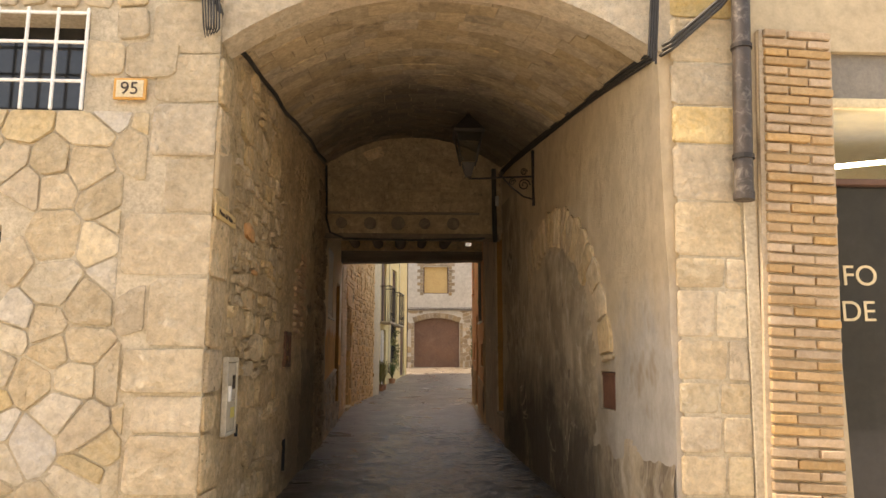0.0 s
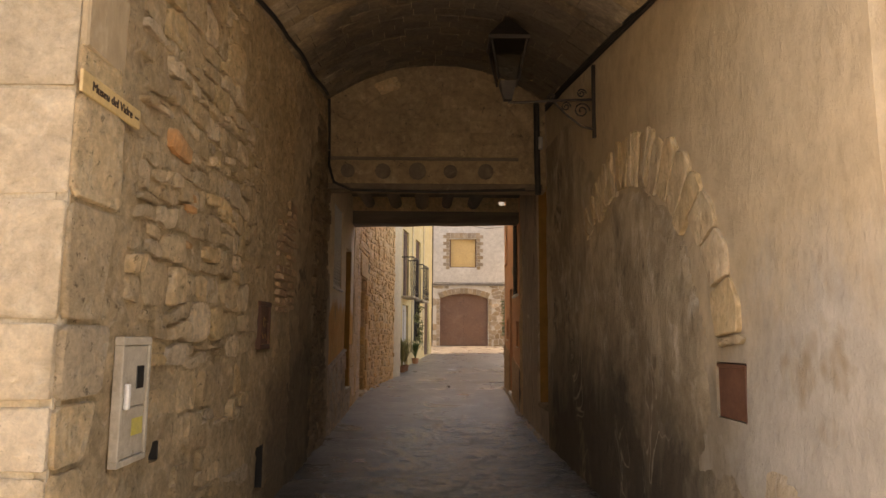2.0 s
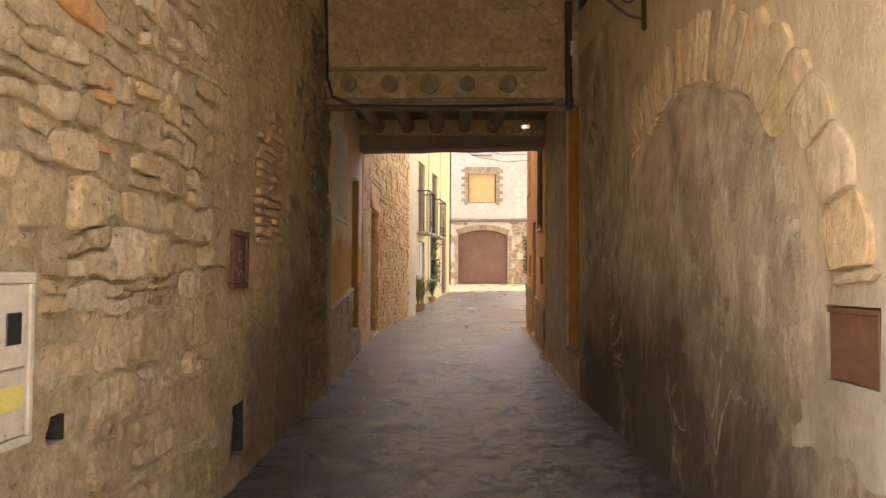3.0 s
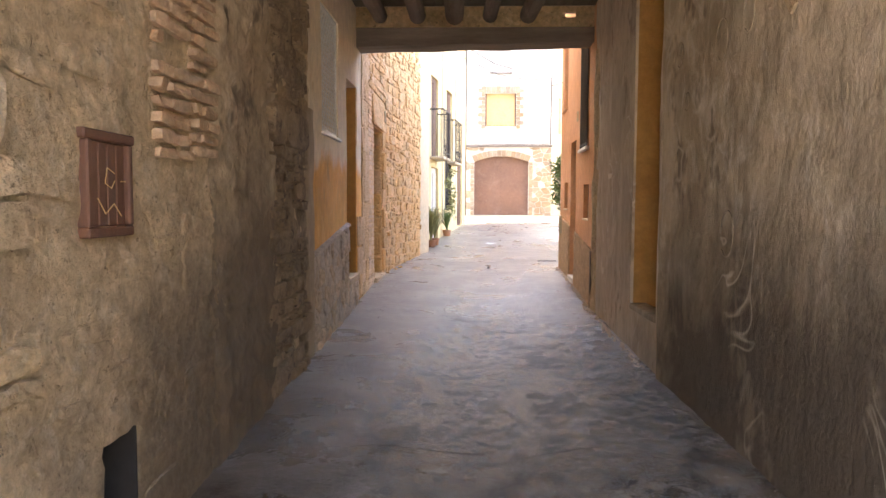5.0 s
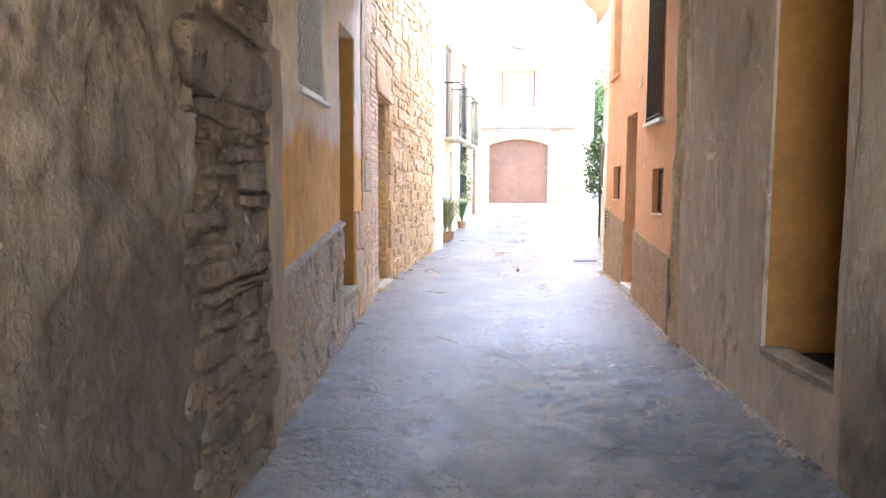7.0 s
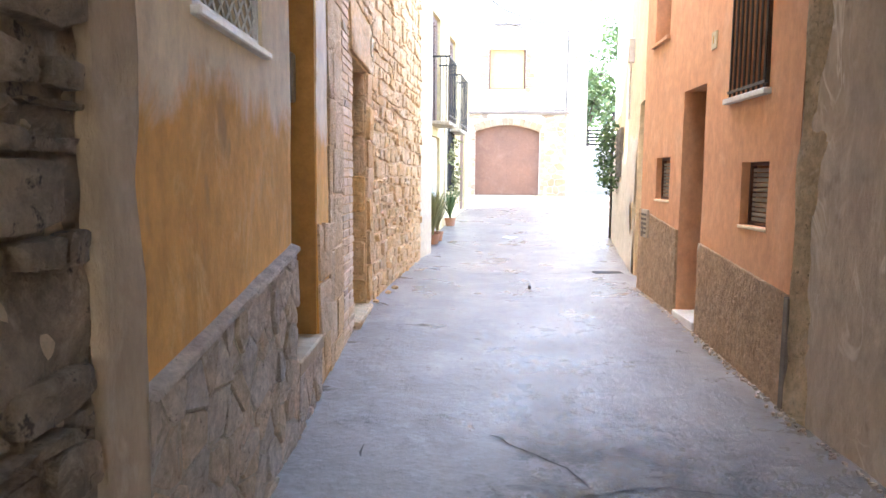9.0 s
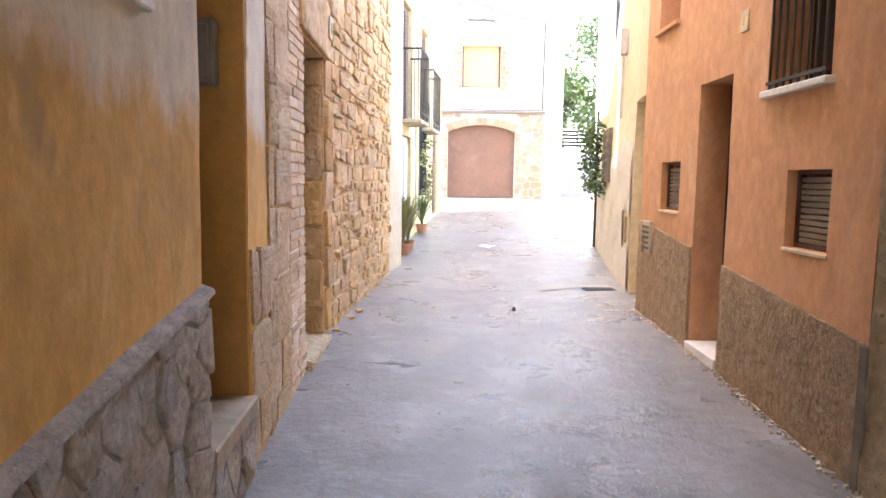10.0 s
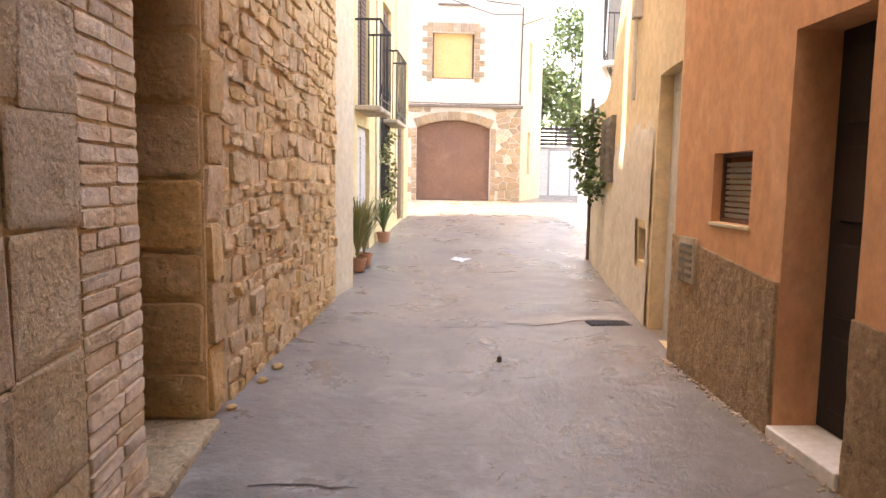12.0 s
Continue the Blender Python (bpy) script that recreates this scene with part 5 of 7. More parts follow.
HP = Plane((-1.16, 5.365), (-1.16, 5.82))
HP.n = Vector((1, 0, 0))
mm = HP.matrix(0, 0) @ Matrix.Diagonal((0.92, 1, 0.987, 1))
for u0_, u1_, za, zb in ((0.02, 0.43, 1.78, 1.82), (0.04, 0.41, 1.41, 1.45), (0.04, 0.08, 1.45, 1.78), (0.37, 0.41, 1.45, 1.78)):
    part("frame_rail", box(u0_, u1_, -0.02, 0.03, za, zb, 0.006, mm), M_WOOD_BROWN, hatch)
for i in range(4):
    part("board", box(0.082 + 0.072 * i, 0.150 + 0.072 * i, -0.03, 0.012, 1.452, 1.778, 0.004, mm), M_WOOD_BROWN, hatch)
part("scrawl", add_tube(add_tube(tube([mm @ Vector(p) for p in ((0.14, 0.014, 1.56), (0.2, 0.014, 1.50), (0.27, 0.014, 1.54), (0.33, 0.014, 1.49))], 0.0025, 4),
     [mm @ Vector(p) for p in ((0.28, 0.014, 1.66), (0.22, 0.014, 1.68), (0.20, 0.014, 1.62), (0.25, 0.014, 1.60), (0.28, 0.014, 1.63))], 0.0025, 4),
     [mm @ Vector(p) for p in ((0.33, 0.014, 1.63), (0.37, 0.014, 1.63))], 0.0025, 4), M_SHUTTER, hatch, "faded yellow scrawl")

# ---- passage, plastered side ----
rng = random.Random(17)
ac_u, ac_z = yu(R1, 5.5), 1.3
su = 1.0 / abs(R1.u.y)
turn = 48.0
while turn < 174:
    near_foot = turn > 112
    wide = rng.uniform(5.0, 11.5) if near_foot else rng.uniform(2.2, 4.2)
    t0, t1 = math.radians(turn), math.radians(min(turn + wide, 175) - 0.35)
    turn += wide
    ri, ro = 1.50 + rng.uniform(-0.02, 0.015), 1.93 + rng.uniform(-0.025, 0.04)
    if turn < 62:
        ri, ro = 1.62 + rng.uniform(-0.05, 0.05), 1.88 + rng.uniform(-0.04, 0.03)
    if turn > 150:
        ri, ro = 1.66 + rng.uniform(-0.03, 0.03), 1.94
    mid = (t0 + t1) / 2
    pts = [(ac_u + r * math.cos(a) * su, ac_z + r * math.sin(a)) for r, a in ((ri, t0), (ri - 0.01, mid), (ri, t1), ((ri + ro) / 2, t1 - 0.004), (ro - 0.02, t1), (ro + rng.uniform(0, 0.03), mid), (ro - 0.02, t0), ((ri + ro) / 2, t0 + 0.004))]
    lay(R1, [pts], (0.020, 0.038), [M_STONE_ARCH], wall_east, rng, "voussoir", round_=0.12)

HATCH_R = hole(R1, 3.56, 3.93, 1.03, 1.37)
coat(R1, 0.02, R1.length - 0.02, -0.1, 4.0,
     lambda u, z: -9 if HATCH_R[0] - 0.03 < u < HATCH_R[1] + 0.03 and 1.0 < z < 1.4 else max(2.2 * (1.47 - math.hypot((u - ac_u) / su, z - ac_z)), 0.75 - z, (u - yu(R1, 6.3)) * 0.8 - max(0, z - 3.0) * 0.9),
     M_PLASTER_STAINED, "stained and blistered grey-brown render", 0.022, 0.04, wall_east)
# pale run marks and rings left in the render
for y, z, r in ((7.35, 2.55, 0.10), (7.0, 2.62, 0.085), (7.9, 2.25, 0.05), (7.2, 1.35, 0.11), (8.05, 2.6, 0.07)):
    u = yu(R1, y)
    ring = [R1.at(u + r * 0.8 * math.cos(a), z + r * 1.3 * math.sin(a), 0.046) for a in [2 * math.pi * k / 16 for k in range(15)]]
    part("ring_mark", tube(ring, 0.004, 5), M_PLASTER_STAINED, wall_east, "pale ring mark")
edge_u = yu(R2, 11.44)
coat(R2, edge_u - 0.5, edge_u, 0.2, 3.4, lambda u, z: (u - edge_u + 0.22) * 1.2, M_RUBBLE, "crumbling bare masonry at the pier's edge", 0.03, 0.03, wall_east_2, 0.015, 1.6)

# rusty hatch
rust = thing("metal_hatch", "rust-brown metal hatch set flush in the plaster", "hatch")
mm = R1.matrix(yu(R1, 3.57), 0)
part("plate", box(0.005, 0.345, -0.05, -0.012, 1.035, 1.355, 0.005, mm), M_RUST, rust)
part("rim", box(0.0, 0.35, -0.06, -0.004, 1.335, 1.36, 0.004, mm), M_RUST, rust)
part("rim", box(0.0, 0.03, -0.06, -0.004, 1.03, 1.335, 0.004, mm), M_RUST, rust)

# lantern on its bracket
lamp = thing("wall_lantern", "black wrought-iron wall lantern on a scrolled bracket", "lantern")
wx = R1.at(yu(R1, 6.3), 0).x
lx, ly = 1.04, 6.3
part("wall_bar", box(wx - 0.035, wx + 0.01, ly - 0.02, ly + 0.02, 3.5, 4.26, 0.004), M_IRON, lamp)
part("arm", tube([(wx, ly, 3.9), (1.5, ly, 3.88), (lx + 0.15, ly, 3.86), (lx, ly, 3.86)], 0.014, 8), M_IRON, lamp)
part("strut", tube([(wx, ly, 3.58), (wx - 0.15, ly, 3.62), (wx - 0.3, ly, 3.74), (wx - 0.42, ly, 3.87)], 0.012, 8), M_IRON, lamp)
for cx, cz, r in ((wx - 0.14, 3.78, 0.085), (wx - 0.30, 3.82, 0.05), (wx - 0.45, 3.92, 0.04), (wx - 0.14, 3.96, 0.05)):
    spiral = [(cx + r * (1 - k / 22) * math.cos(k * 0.6), ly, cz + r * (1 - k / 22) * math.sin(k * 0.6)) for k in range(18)]
    part("scroll", tube(spiral, 0.008, 6), M_IRON, lamp)


def frustum(bm, z0, z1, h0, h1):
    a = [bm.verts.new((lx + sx * h0, ly + sy * h0, z0)) for sx, sy in ((-1, -1), (1, -1), (1, 1), (-1, 1))]
    b_ = [bm.verts.new((lx + sx * h1, ly + sy * h1, z1)) for sx, sy in ((-1, -1), (1, -1), (1, 1), (-1, 1))]
    for k in range(4):
        bm.faces.new((a[k], a[(k + 1) % 4], b_[(k + 1) % 4], b_[k]))
    bm.faces.new(a[::-1]), bm.faces.new(b_)
    return bm


part("base_cup", frustum(bmesh.new(), 3.88, 4.06, 0.04, 0.085), M_IRON, lamp)
for sx, sy in ((-1, -1), (1, -1), (1, 1), (-1, 1)):
    part("corner_post", tube([(lx + sx * 0.10, ly + sy * 0.10, 4.06), (lx + sx * 0.175, ly + sy * 0.175, 4.46)], 0.012, 6), M_IRON, lamp)
part("rim", frustum(bmesh.new(), 4.45, 4.49, 0.20, 0.205), M_IRON, lamp)
for k in range(4):
    m4 = Matrix.Translation((lx, ly, 0)) @ Matrix.Rotation(k * math.pi / 2, 4, "Z")
    bm = bmesh.new()
    q = [bm.verts.new(m4 @ Vector(p)) for p in ((-0.095, -0.10, 4.07), (0.095, -0.10, 4.07), (0.168, -0.172, 4.45), (-0.168, -0.172, 4.45))]
    bm.faces.new(q)
    r_ = bmesh.ops.solidify(bm, geom=bm.faces[:], thickness=0.004)
    part("pane", bm, M_GLASS_DUSTY, lamp, "dusty clear glass pane").visible_shadow = False
part("hood", frustum(bmesh.new(), 4.49, 4.68, 0.205, 0.07), M_IRON, lamp)
part("finial", frustum(bmesh.new(), 4.68, 4.76, 0.055, 0.02), M_IRON, lamp)

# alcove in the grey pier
al = structure("alcove", box(1.815, 2.75, 9.455, 9.54, 0.4, 4.0), M_OCHRE_DEEP_SHADED, "deep alcove with ochre painted sides")
part("alcove_side", box(1.815, 2.75, 8.50, 8.585, 0.4, 4.0), M_OCHRE_DEEP_SHADED, al)
part("alcove_back", box(2.70, 2.78, 8.58, 9.46, 0.4, 4.0), M_DARK, al)
part("alcove_floor", box(1.84, 2.70, 8.58, 9.46, 0.4, 0.56), M_DARK, al)
part("alcove_head", box(1.84, 2.70, 8.58, 9.46, 3.7, 3.9), M_PLASTER_DARK, al)
part("sill", box(1.785, 1.95, 8.58, 9.46, 0.545, 0.60, 0.01, jitter=0.006), M_PLASTER_STAINED, al)

# ---- ochre house ----
rng = random.Random(30)


def top_line(y):
    return 1.04 + (y - 9.1) * 0.125


cells = []
for ya, yb in ((9.12, 10.95),):
    lo, hi = sorted((yu(L2, ya), yu(L2, yb)))
    for c in rubble_cells(lo, hi, 0.05, 1.5, 0.165, rng, 0.013, 1.1):
        y_at = lambda u: L2.at(u, 0).y
        ca, cb = top_line(y_at(0)), top_line(y_at(1)) - top_line(y_at(0))
        c2 = clip(c, -cb, 1, ca)
        if len(c2) >= 3:
            cells.append(c2)
bed = bmesh.new()
v = [bed.verts.new((x, y, z)) for y in (9.11, 10.95) for x, z in ((-1.2, -0.2), (-1.142, -0.2), (-1.142, top_line(y)), (-1.2, top_line(y)))]
for k in range(4):
    bed.faces.new((v[k], v[(k + 1) % 4], v[4 + (k + 1) % 4], v[4 + k]))
bed.faces.new(v[:4]), bed.faces.new(v[4:])
bmesh.ops.recalc_face_normals(bed, faces=bed.faces)
part("mortar_bed", bed, M_MORTAR, wall_west_2, "grey lime mortar between the slabs")
lay(L2, cells, (0.021, 0.040), [M_DADO], wall_west_2, rng, "slab", round_=0.08)
lo, hi = sorted((yu(L2, 11.67), yu(L2, 12.05)))
lay(L2, course_cells(lo, hi, 0.3, 1.35, (0.24, 0.4), (0.2, 0.38), rng, 0.012, wobble=0.014), (0.012, 0.028), [M_STONE_PITTED], wall_west_2, rng, "block", round_=0.05)
lo, hi = sorted((yu(L2, 10.95), yu(L2, 11.66)))
lay(L2, rubble_cells(lo, hi, 0.1, 0.56, 0.2, rng, 0.012, 0.9), (0.02, 0.034), [M_DADO], wall_west_2, rng, "slab", round_=0.06)
bm = bmesh.new()
for ya, yb in ((9.11, 10.95),):
    v = [bm.verts.new((x, y, top_line(y) + dz)) for y in (ya, yb) for x, dz in ((-1.17, -0.004), (-1.112, -0.004), (-1.118, 0.014), (-1.17, 0.034))]
    for k in range(4):
        bm.faces.new((v[k], v[(k + 1) % 4], v[4 + (k + 1) % 4], v[4 + k]))
    bm.faces.new(v[:4]), bm.faces.new(v[4:])
bmesh.ops.recalc_face_normals(bm, faces=bm.faces)
part("cap_strip", bm, M_DADO, wall_west_2, "pale mortar cap along the stone plinth")
strip_u = yu(L2, 8.97)
coat(L2, strip_u - 0.21, strip_u + 0.21, -0.05, 2.36, lambda u, z: (0.155 - abs(u - strip_u)) * 7.0, M_STRIP, "tan mortar strip with a ragged edge", 0.03, 0.03, wall_west_2, 0.006, 2.0)

owin = thing("grille_window", "window behind a white lattice grille with a pale sill", "window")
part("sill", box(-1.2, -1.12, 9.55, 10.44, 2.185, 2.216, 0.006), M_MARBLE, owin)
part("pane", box(-1.45, -1.44, 9.57, 10.42, 2.22, 3.45), M_GLASS_DARK, owin)
part("grille_frame", add_box(add_box(add_box(box(-1.20, -1.175, 9.575, 9.60, 2.22, 3.45), -1.20, -1.175, 10.39, 10.415, 2.22, 3.45), -1.20, -1.175, 9.60, 10.39, 2.22, 2.26), -1.20, -1.175, 9.60, 10.39, 3.42, 3.45), M_WHITE_PAINT, owin)
bm = bmesh.new()
for i in range(-10, 9):
    for sgn in (1, -1):
        p0, p1 = Vector((0.10 * i, 0)), Vector((0.10 * i + 1.16, 1.16))
        ua, ub = max(0, p0.x), min(0.79, p1.x)
        if ub - ua > 0.03:
            za, zb = 2.26 + (ua - p0.x), 2.26 + (ub - p0.x)
            f = (lambda u: 9.60 + u) if sgn > 0 else (lambda u: 10.39 - u)
            add_tube(bm, [(-1.187, f(ua), min(za, 3.42)), (-1.187, f(ub), min(zb, 3.42))], 0.006, 4)
part("lattice", bm, M_WHITE_PAINT, owin, "white diamond lattice")

odoor = thing("recessed_door", "dark wooden house door deep in an ochre recess", "door")
part("door_leaf", box(-1.62, -1.57, 10.95, 11.66, 0.62, 2.97, 0.004), M_WOOD_BROWN, odoor)
for i in range(3):
    part("panel", box(-1.572, -1.555, 11.03, 11.58, 0.75 + 0.72 * i, 1.35 + 0.72 * i, 0.012), M_WOOD_BROWN, odoor)
part("threshold", box(-1.6, -1.12, 10.955, 11.655, 0.555, 0.640, 0.010, jitter=0.004), M_STRIP, odoor)
part("jamb_lining", box(-1.6, -1.17, 11.64, 11.672, 0.615, 2.97), M_OCHRE_DEEP_SHADED, odoor, "ochre jamb, darkened for the shade of its recess")
ebox = thing("electric_box", "small grey electric box on the door jamb", "meter box")
part("body", box(-1.50, -1.28, 11.55, 11.638, 2.12, 2.42, 0.01), M_SLATS, ebox)
part("cover", box(-1.48, -1.30, 11.535, 11.55, 2.15, 2.39, 0.004), M_SLATS, ebox)

# ---- stone house ----
rng = random.Random(44)
sd = S_DOOR
lo_y = lambda y: yu(L3, y)
# dressed blocks next to the ochre house, then thin courses, then big jamb blocks
a0, a1 = sorted((lo_y(12.06), lo_y(12.62)))
lay(L3, course_cells(a0, a1, 0.1, 5.0, (0.3, 0.42), (0.24, 0.5), rng, 0.010, wobble=0.014), (0.008, 0.018), [M_STONE_PITTED], wall_west_3, rng, "block", round_=0.025)
a0, a1 = sorted((lo_y(12.63), lo_y(13.125)))
lay(L3, course_cells(a0, a1, 0.1, 3.9, (0.060, 0.076), (0.18, 0.27), rng, 0.011, wobble=0.003), (0.006, 0.014), [M_BRICK_TAN], wall_west_3, rng, "brick", round_=0.1)
a0, a1 = sorted((lo_y(14.03), lo_y(14.31)))
lay(L3, course_cells(a0, a1, 0.42, 2.68, (0.24, 0.38), (0.3, 0.42), rng, 0.022, wobble=0.016), (0.02, 0.05), [M_STONE_JAMB], wall_west_3, rng, "block", round_=0.07)
a0, a1 = sorted((lo_y(12.95), lo_y(14.30)))
lay(L3, [[(a0, 2.68), (a1, 2.68), (a1, 3.12), (a0, 3.12)]], (0.03, 0.04), [M_STONE_ROSE], wall_west_3, rng, "lintel_stone", round_=0.03)
# reveal of the far jamb
JB = Plane(tuple(L3.at(lo_y(14.02), 0, 0)[:2]), tuple(L3.at(lo_y(14.02), 0, -0.46)[:2]))
if JB.n.y > 0:
    JB.n = -JB.n
lay(JB, course_cells(0.0, 0.44, 0.42, 2.66, (0.24, 0.38), (0.44, 0.45), rng, 0.026, wobble=0.014), (0.014, 0.036), [M_STONE_JAMB], wall_west_3, rng, "block", round_=0.07)
sdoor = thing("stone_doorway_door", "plank door deep in a stone doorway, near black for the darkness there", "door")
mm = L3.matrix(0, 0)
# near-black planks stand in for the darkness inside the doorway
for i in range(5):
    w = (sd[1] - sd[0]) / 5
    part("plank", box(sd[0] + w * i + 0.003, sd[0] + w * (i + 1) - 0.003, -0.46, -0.42, ground(13.6), 2.66, 0.004, mm), M_WOOD_DARK, sdoor)
part("threshold", box(sd[0], sd[1], -0.42, 0.06, ground(13.6) - 0.03, ground(13.6) + 0.05, 0.012, mm, 0.012), M_STONE_TUNNEL, sdoor)
a2, a3 = sorted((lo_y(12.64), lo_y(14.31)))
cells = wild_courses(a2, a3, 3.16, 4.8, (0.08, 0.18), (0.16, 0.42), rng, 0.022)
lay(L3, cells, (0.012, 0.035), [M_STONE_WARM, M_STONE_ROSE], wall_west_3, rng, "stone", round_=0.13)
cells = [c for c in wild_courses(0.02, L3B.length - 0.02, 0.35, 4.6, (0.08, 0.20), (0.10, 0.27), rng, 0.024, (), 0.06, 0.2) if rng.random() > 0.06]
lay(L3B, cells, (0.004, 0.036), [M_STONE_WARM, M_STONE_WARM, M_STONE_ROSE], wall_west_5, rng, "stone", near=(yu(L3B, 14.6), 1.6), limit=290, round_=0.16)
plate = thing("house_number_plate", "small white house number plate on the stone wall", "sign")
mm = L3.matrix(lo_y(14.2), 2.93)
part("plate_body", box(-0.06, 0.06, 0.03, 0.045, -0.09, 0.09, 0.003, mm), M_TILE, plate)
part("mark", box(-0.02, 0.02, 0.045, 0.047, -0.045, 0.045, 0, mm), M_INK, plate)
# loose stones at the wall's foot
for i in range(3):
    y = 14.0 + 0.33 * i + rng.uniform(-0.1, 0.1)
    p = L3B.at(yu(L3B, y + 0.35), 0, 0.07 + rng.uniform(0, 0.05))
    st = thing("loose_stone", "loose rounded stone lying at the foot of the wall", "stone", "loose stones at the wall foot")
    st.location = (p.x, p.y, ground(p.y))
    bm = bmesh.new()
    bmesh.ops.create_icosphere(bm, subdivisions=2, radius=1)
    r = rng.uniform(0.02, 0.04)
    for v in bm.verts:
        v.co = Vector((v.co.x * r * 1.2, v.co.y * r * 1.4, v.co.z * r * 0.8 + r * 0.25)) + Vector((noise.noise(v.co * 1.5 + p), noise.noise(v.co * 1.5 - p), 0)) * r * 0.4
    part("stone_body", bm, M_STONE_WARM, st, smooth=True)

# ---- yellow house ----
mm4 = L4.matrix(0, 0)
EDGE = Plane((-0.61, 18.32), (-0.76, 17.65))
if EDGE.n.x < 0:
    EDGE.n = -EDGE.n
structure("wall_edge", wall(EDGE, -0.3, 8.8, 0.5, step=0.4, amp=0.008), M_CREAM, "smooth cream plaster pilaster between two houses")
ypipe = thing("drainpipe", "cream painted drainpipe on the yellow house", "pipe")
pp = L4.at(yu(L4, 18.55), 0, 0.07)
part("shaft", tube([(pp.x, pp.y, 0.45), (pp.x, pp.y, 8.0)], 0.05, 10), M_CREAM, ypipe, smooth=True)
for z in (3.95, 6.0):
    part("clamp", tube([(pp.x, pp.y, z), (pp.x, pp.y, z + 0.05)], 0.062, 10), M_CREAM, ypipe)


def balcony(ya, yb, z, out, label):
    t = thing("balcony", label, "balcony")
    ua, ub = sorted((yu(L4, ya), yu(L4, yb)))
    part("slab", box(ua, ub, -0.02, out, z - 0.07, z, 0.015, mm4), M_PLASTER_STAINED, t)
    part("top_rail", add_box(add_box(box(ua, ub, out - 0.03, out, z + 1.14, z + 1.17, 0.004, mm4), ua, ua + 0.02, 0, out, z + 1.14, z + 1.17, 0, mm4), ub - 0.02, ub, 0, out, z + 1.14, z + 1.17, 0, mm4), M_IRON, t)
    part("low_rail", box(ua, ub, out - 0.025, out - 0.005, z + 0.09, z + 0.11, 0, mm4), M_IRON, t)
    k = int((ub - ua) / 0.11)
    for i in range(k + 1):
        u = ua + 0.012 + (ub - ua - 0.024) * i / k
        part("baluster", tube([L4.at(u, z, out - 0.015), L4.at(u, z + 1.15, out - 0.015)], 0.0065, 5), M_IRON, t)
        if i % 2 == 0:
            loop = [L4.at(u + 0.04 * math.cos(a), z + 0.24 + 0.07 * math.sin(a), out - 0.012) for a in [math.pi * 2 * q / 10 for q in range(10)]]
            part("scroll", tube(loop, 0.006, 4), M_IRON, t)
    for u in (ua + 0.01, ub - 0.01):
        for d in (0.08, 0.19, 0.30):
            if d < out - 0.05:
                part("baluster", tube([L4.at(u, z, d), L4.at(u, z + 1.15, d)], 0.008, 5), M_IRON, t)
    return t


balcony(20.1, 21.15, 2.70, 0.36, "black iron balcony with thin balusters on the yellow house")
balcony(22.5, 23.8, 2.72, 0.28, "shallow black iron balcony on the yellow house")


def shutters(op, label, mat=None):
    t = thing("shuttered_window", label, "window")
    half = (op[0] + op[1]) / 2
    for ua, ub in ((op[0], half), (half, op[1])):
        leaf = part("shutter", box(ua + 0.005, ub - 0.005, -0.10, -0.07, op[2] + 0.005, op[3] - 0.005, 0.003, mm4), mat or M_WOOD_BROWN, t)
        k = int((op[3] - op[2] - 0.16) / 0.07)
        for i in range(k):
            z = op[2] + 0.08 + 0.07 * i
            part("slat", box(ua + 0.05, ub - 0.05, -0.072, -0.055, z, z + 0.05, 0, mm4), mat or M_WOOD_BROWN, leaf)
    return t


shutters(Y_BALC, "brown slatted balcony shutters, closed")
shutters(Y_BALC2, "brown slatted balcony shutters, closed")
ywin = shutters(Y_WIN, "grey-brown shuttered ground-floor window behind bars", M_SLATS)
for i in range(8):
    u = Y_WIN[0] + 0.06 + (Y_WIN[1] - Y_WIN[0] - 0.12) * i / 7
    part("bar", tube([L4.at(u, Y_WIN[2], 0.03), L4.at(u, Y_WIN[3], 0.03)], 0.01, 5), M_IRON, ywin)
ydoor = shutters(Y_DOOR, "pale weathered double house door", M_GREYISH)
ydoor2 = shutters(Y_DOOR2, "brown double house door at the street's end")
for y, z in ((19.2, 5.6), (21.9, 5.6), (24.2, 5.6)):
    part("eave_strip", box(yu(L4, y + 0.05), yu(L4, y - 0.05), 0.0, 0.04, 1.0, 8.6, 0.006, mm4), M_CREAM, wall_west_4, "raised cream plaster strip")
structure("roof_2", box(-7.2, 0.0, 18.0, 26.5, 8.8, 8.98), M_ROOF, "clay tiled roof edge of the yellow house", "roof")

# ---- salmon house ----
R3m = R3.matrix(0, 0)


def plinth_top(y):
    return 0.97 + (y - 11.6) * 0.098


bm = bmesh.new()
segs = [(11.48, P_DOOR_A) for P_DOOR_A in (13.16,)] + [(13.79, 15.24)]
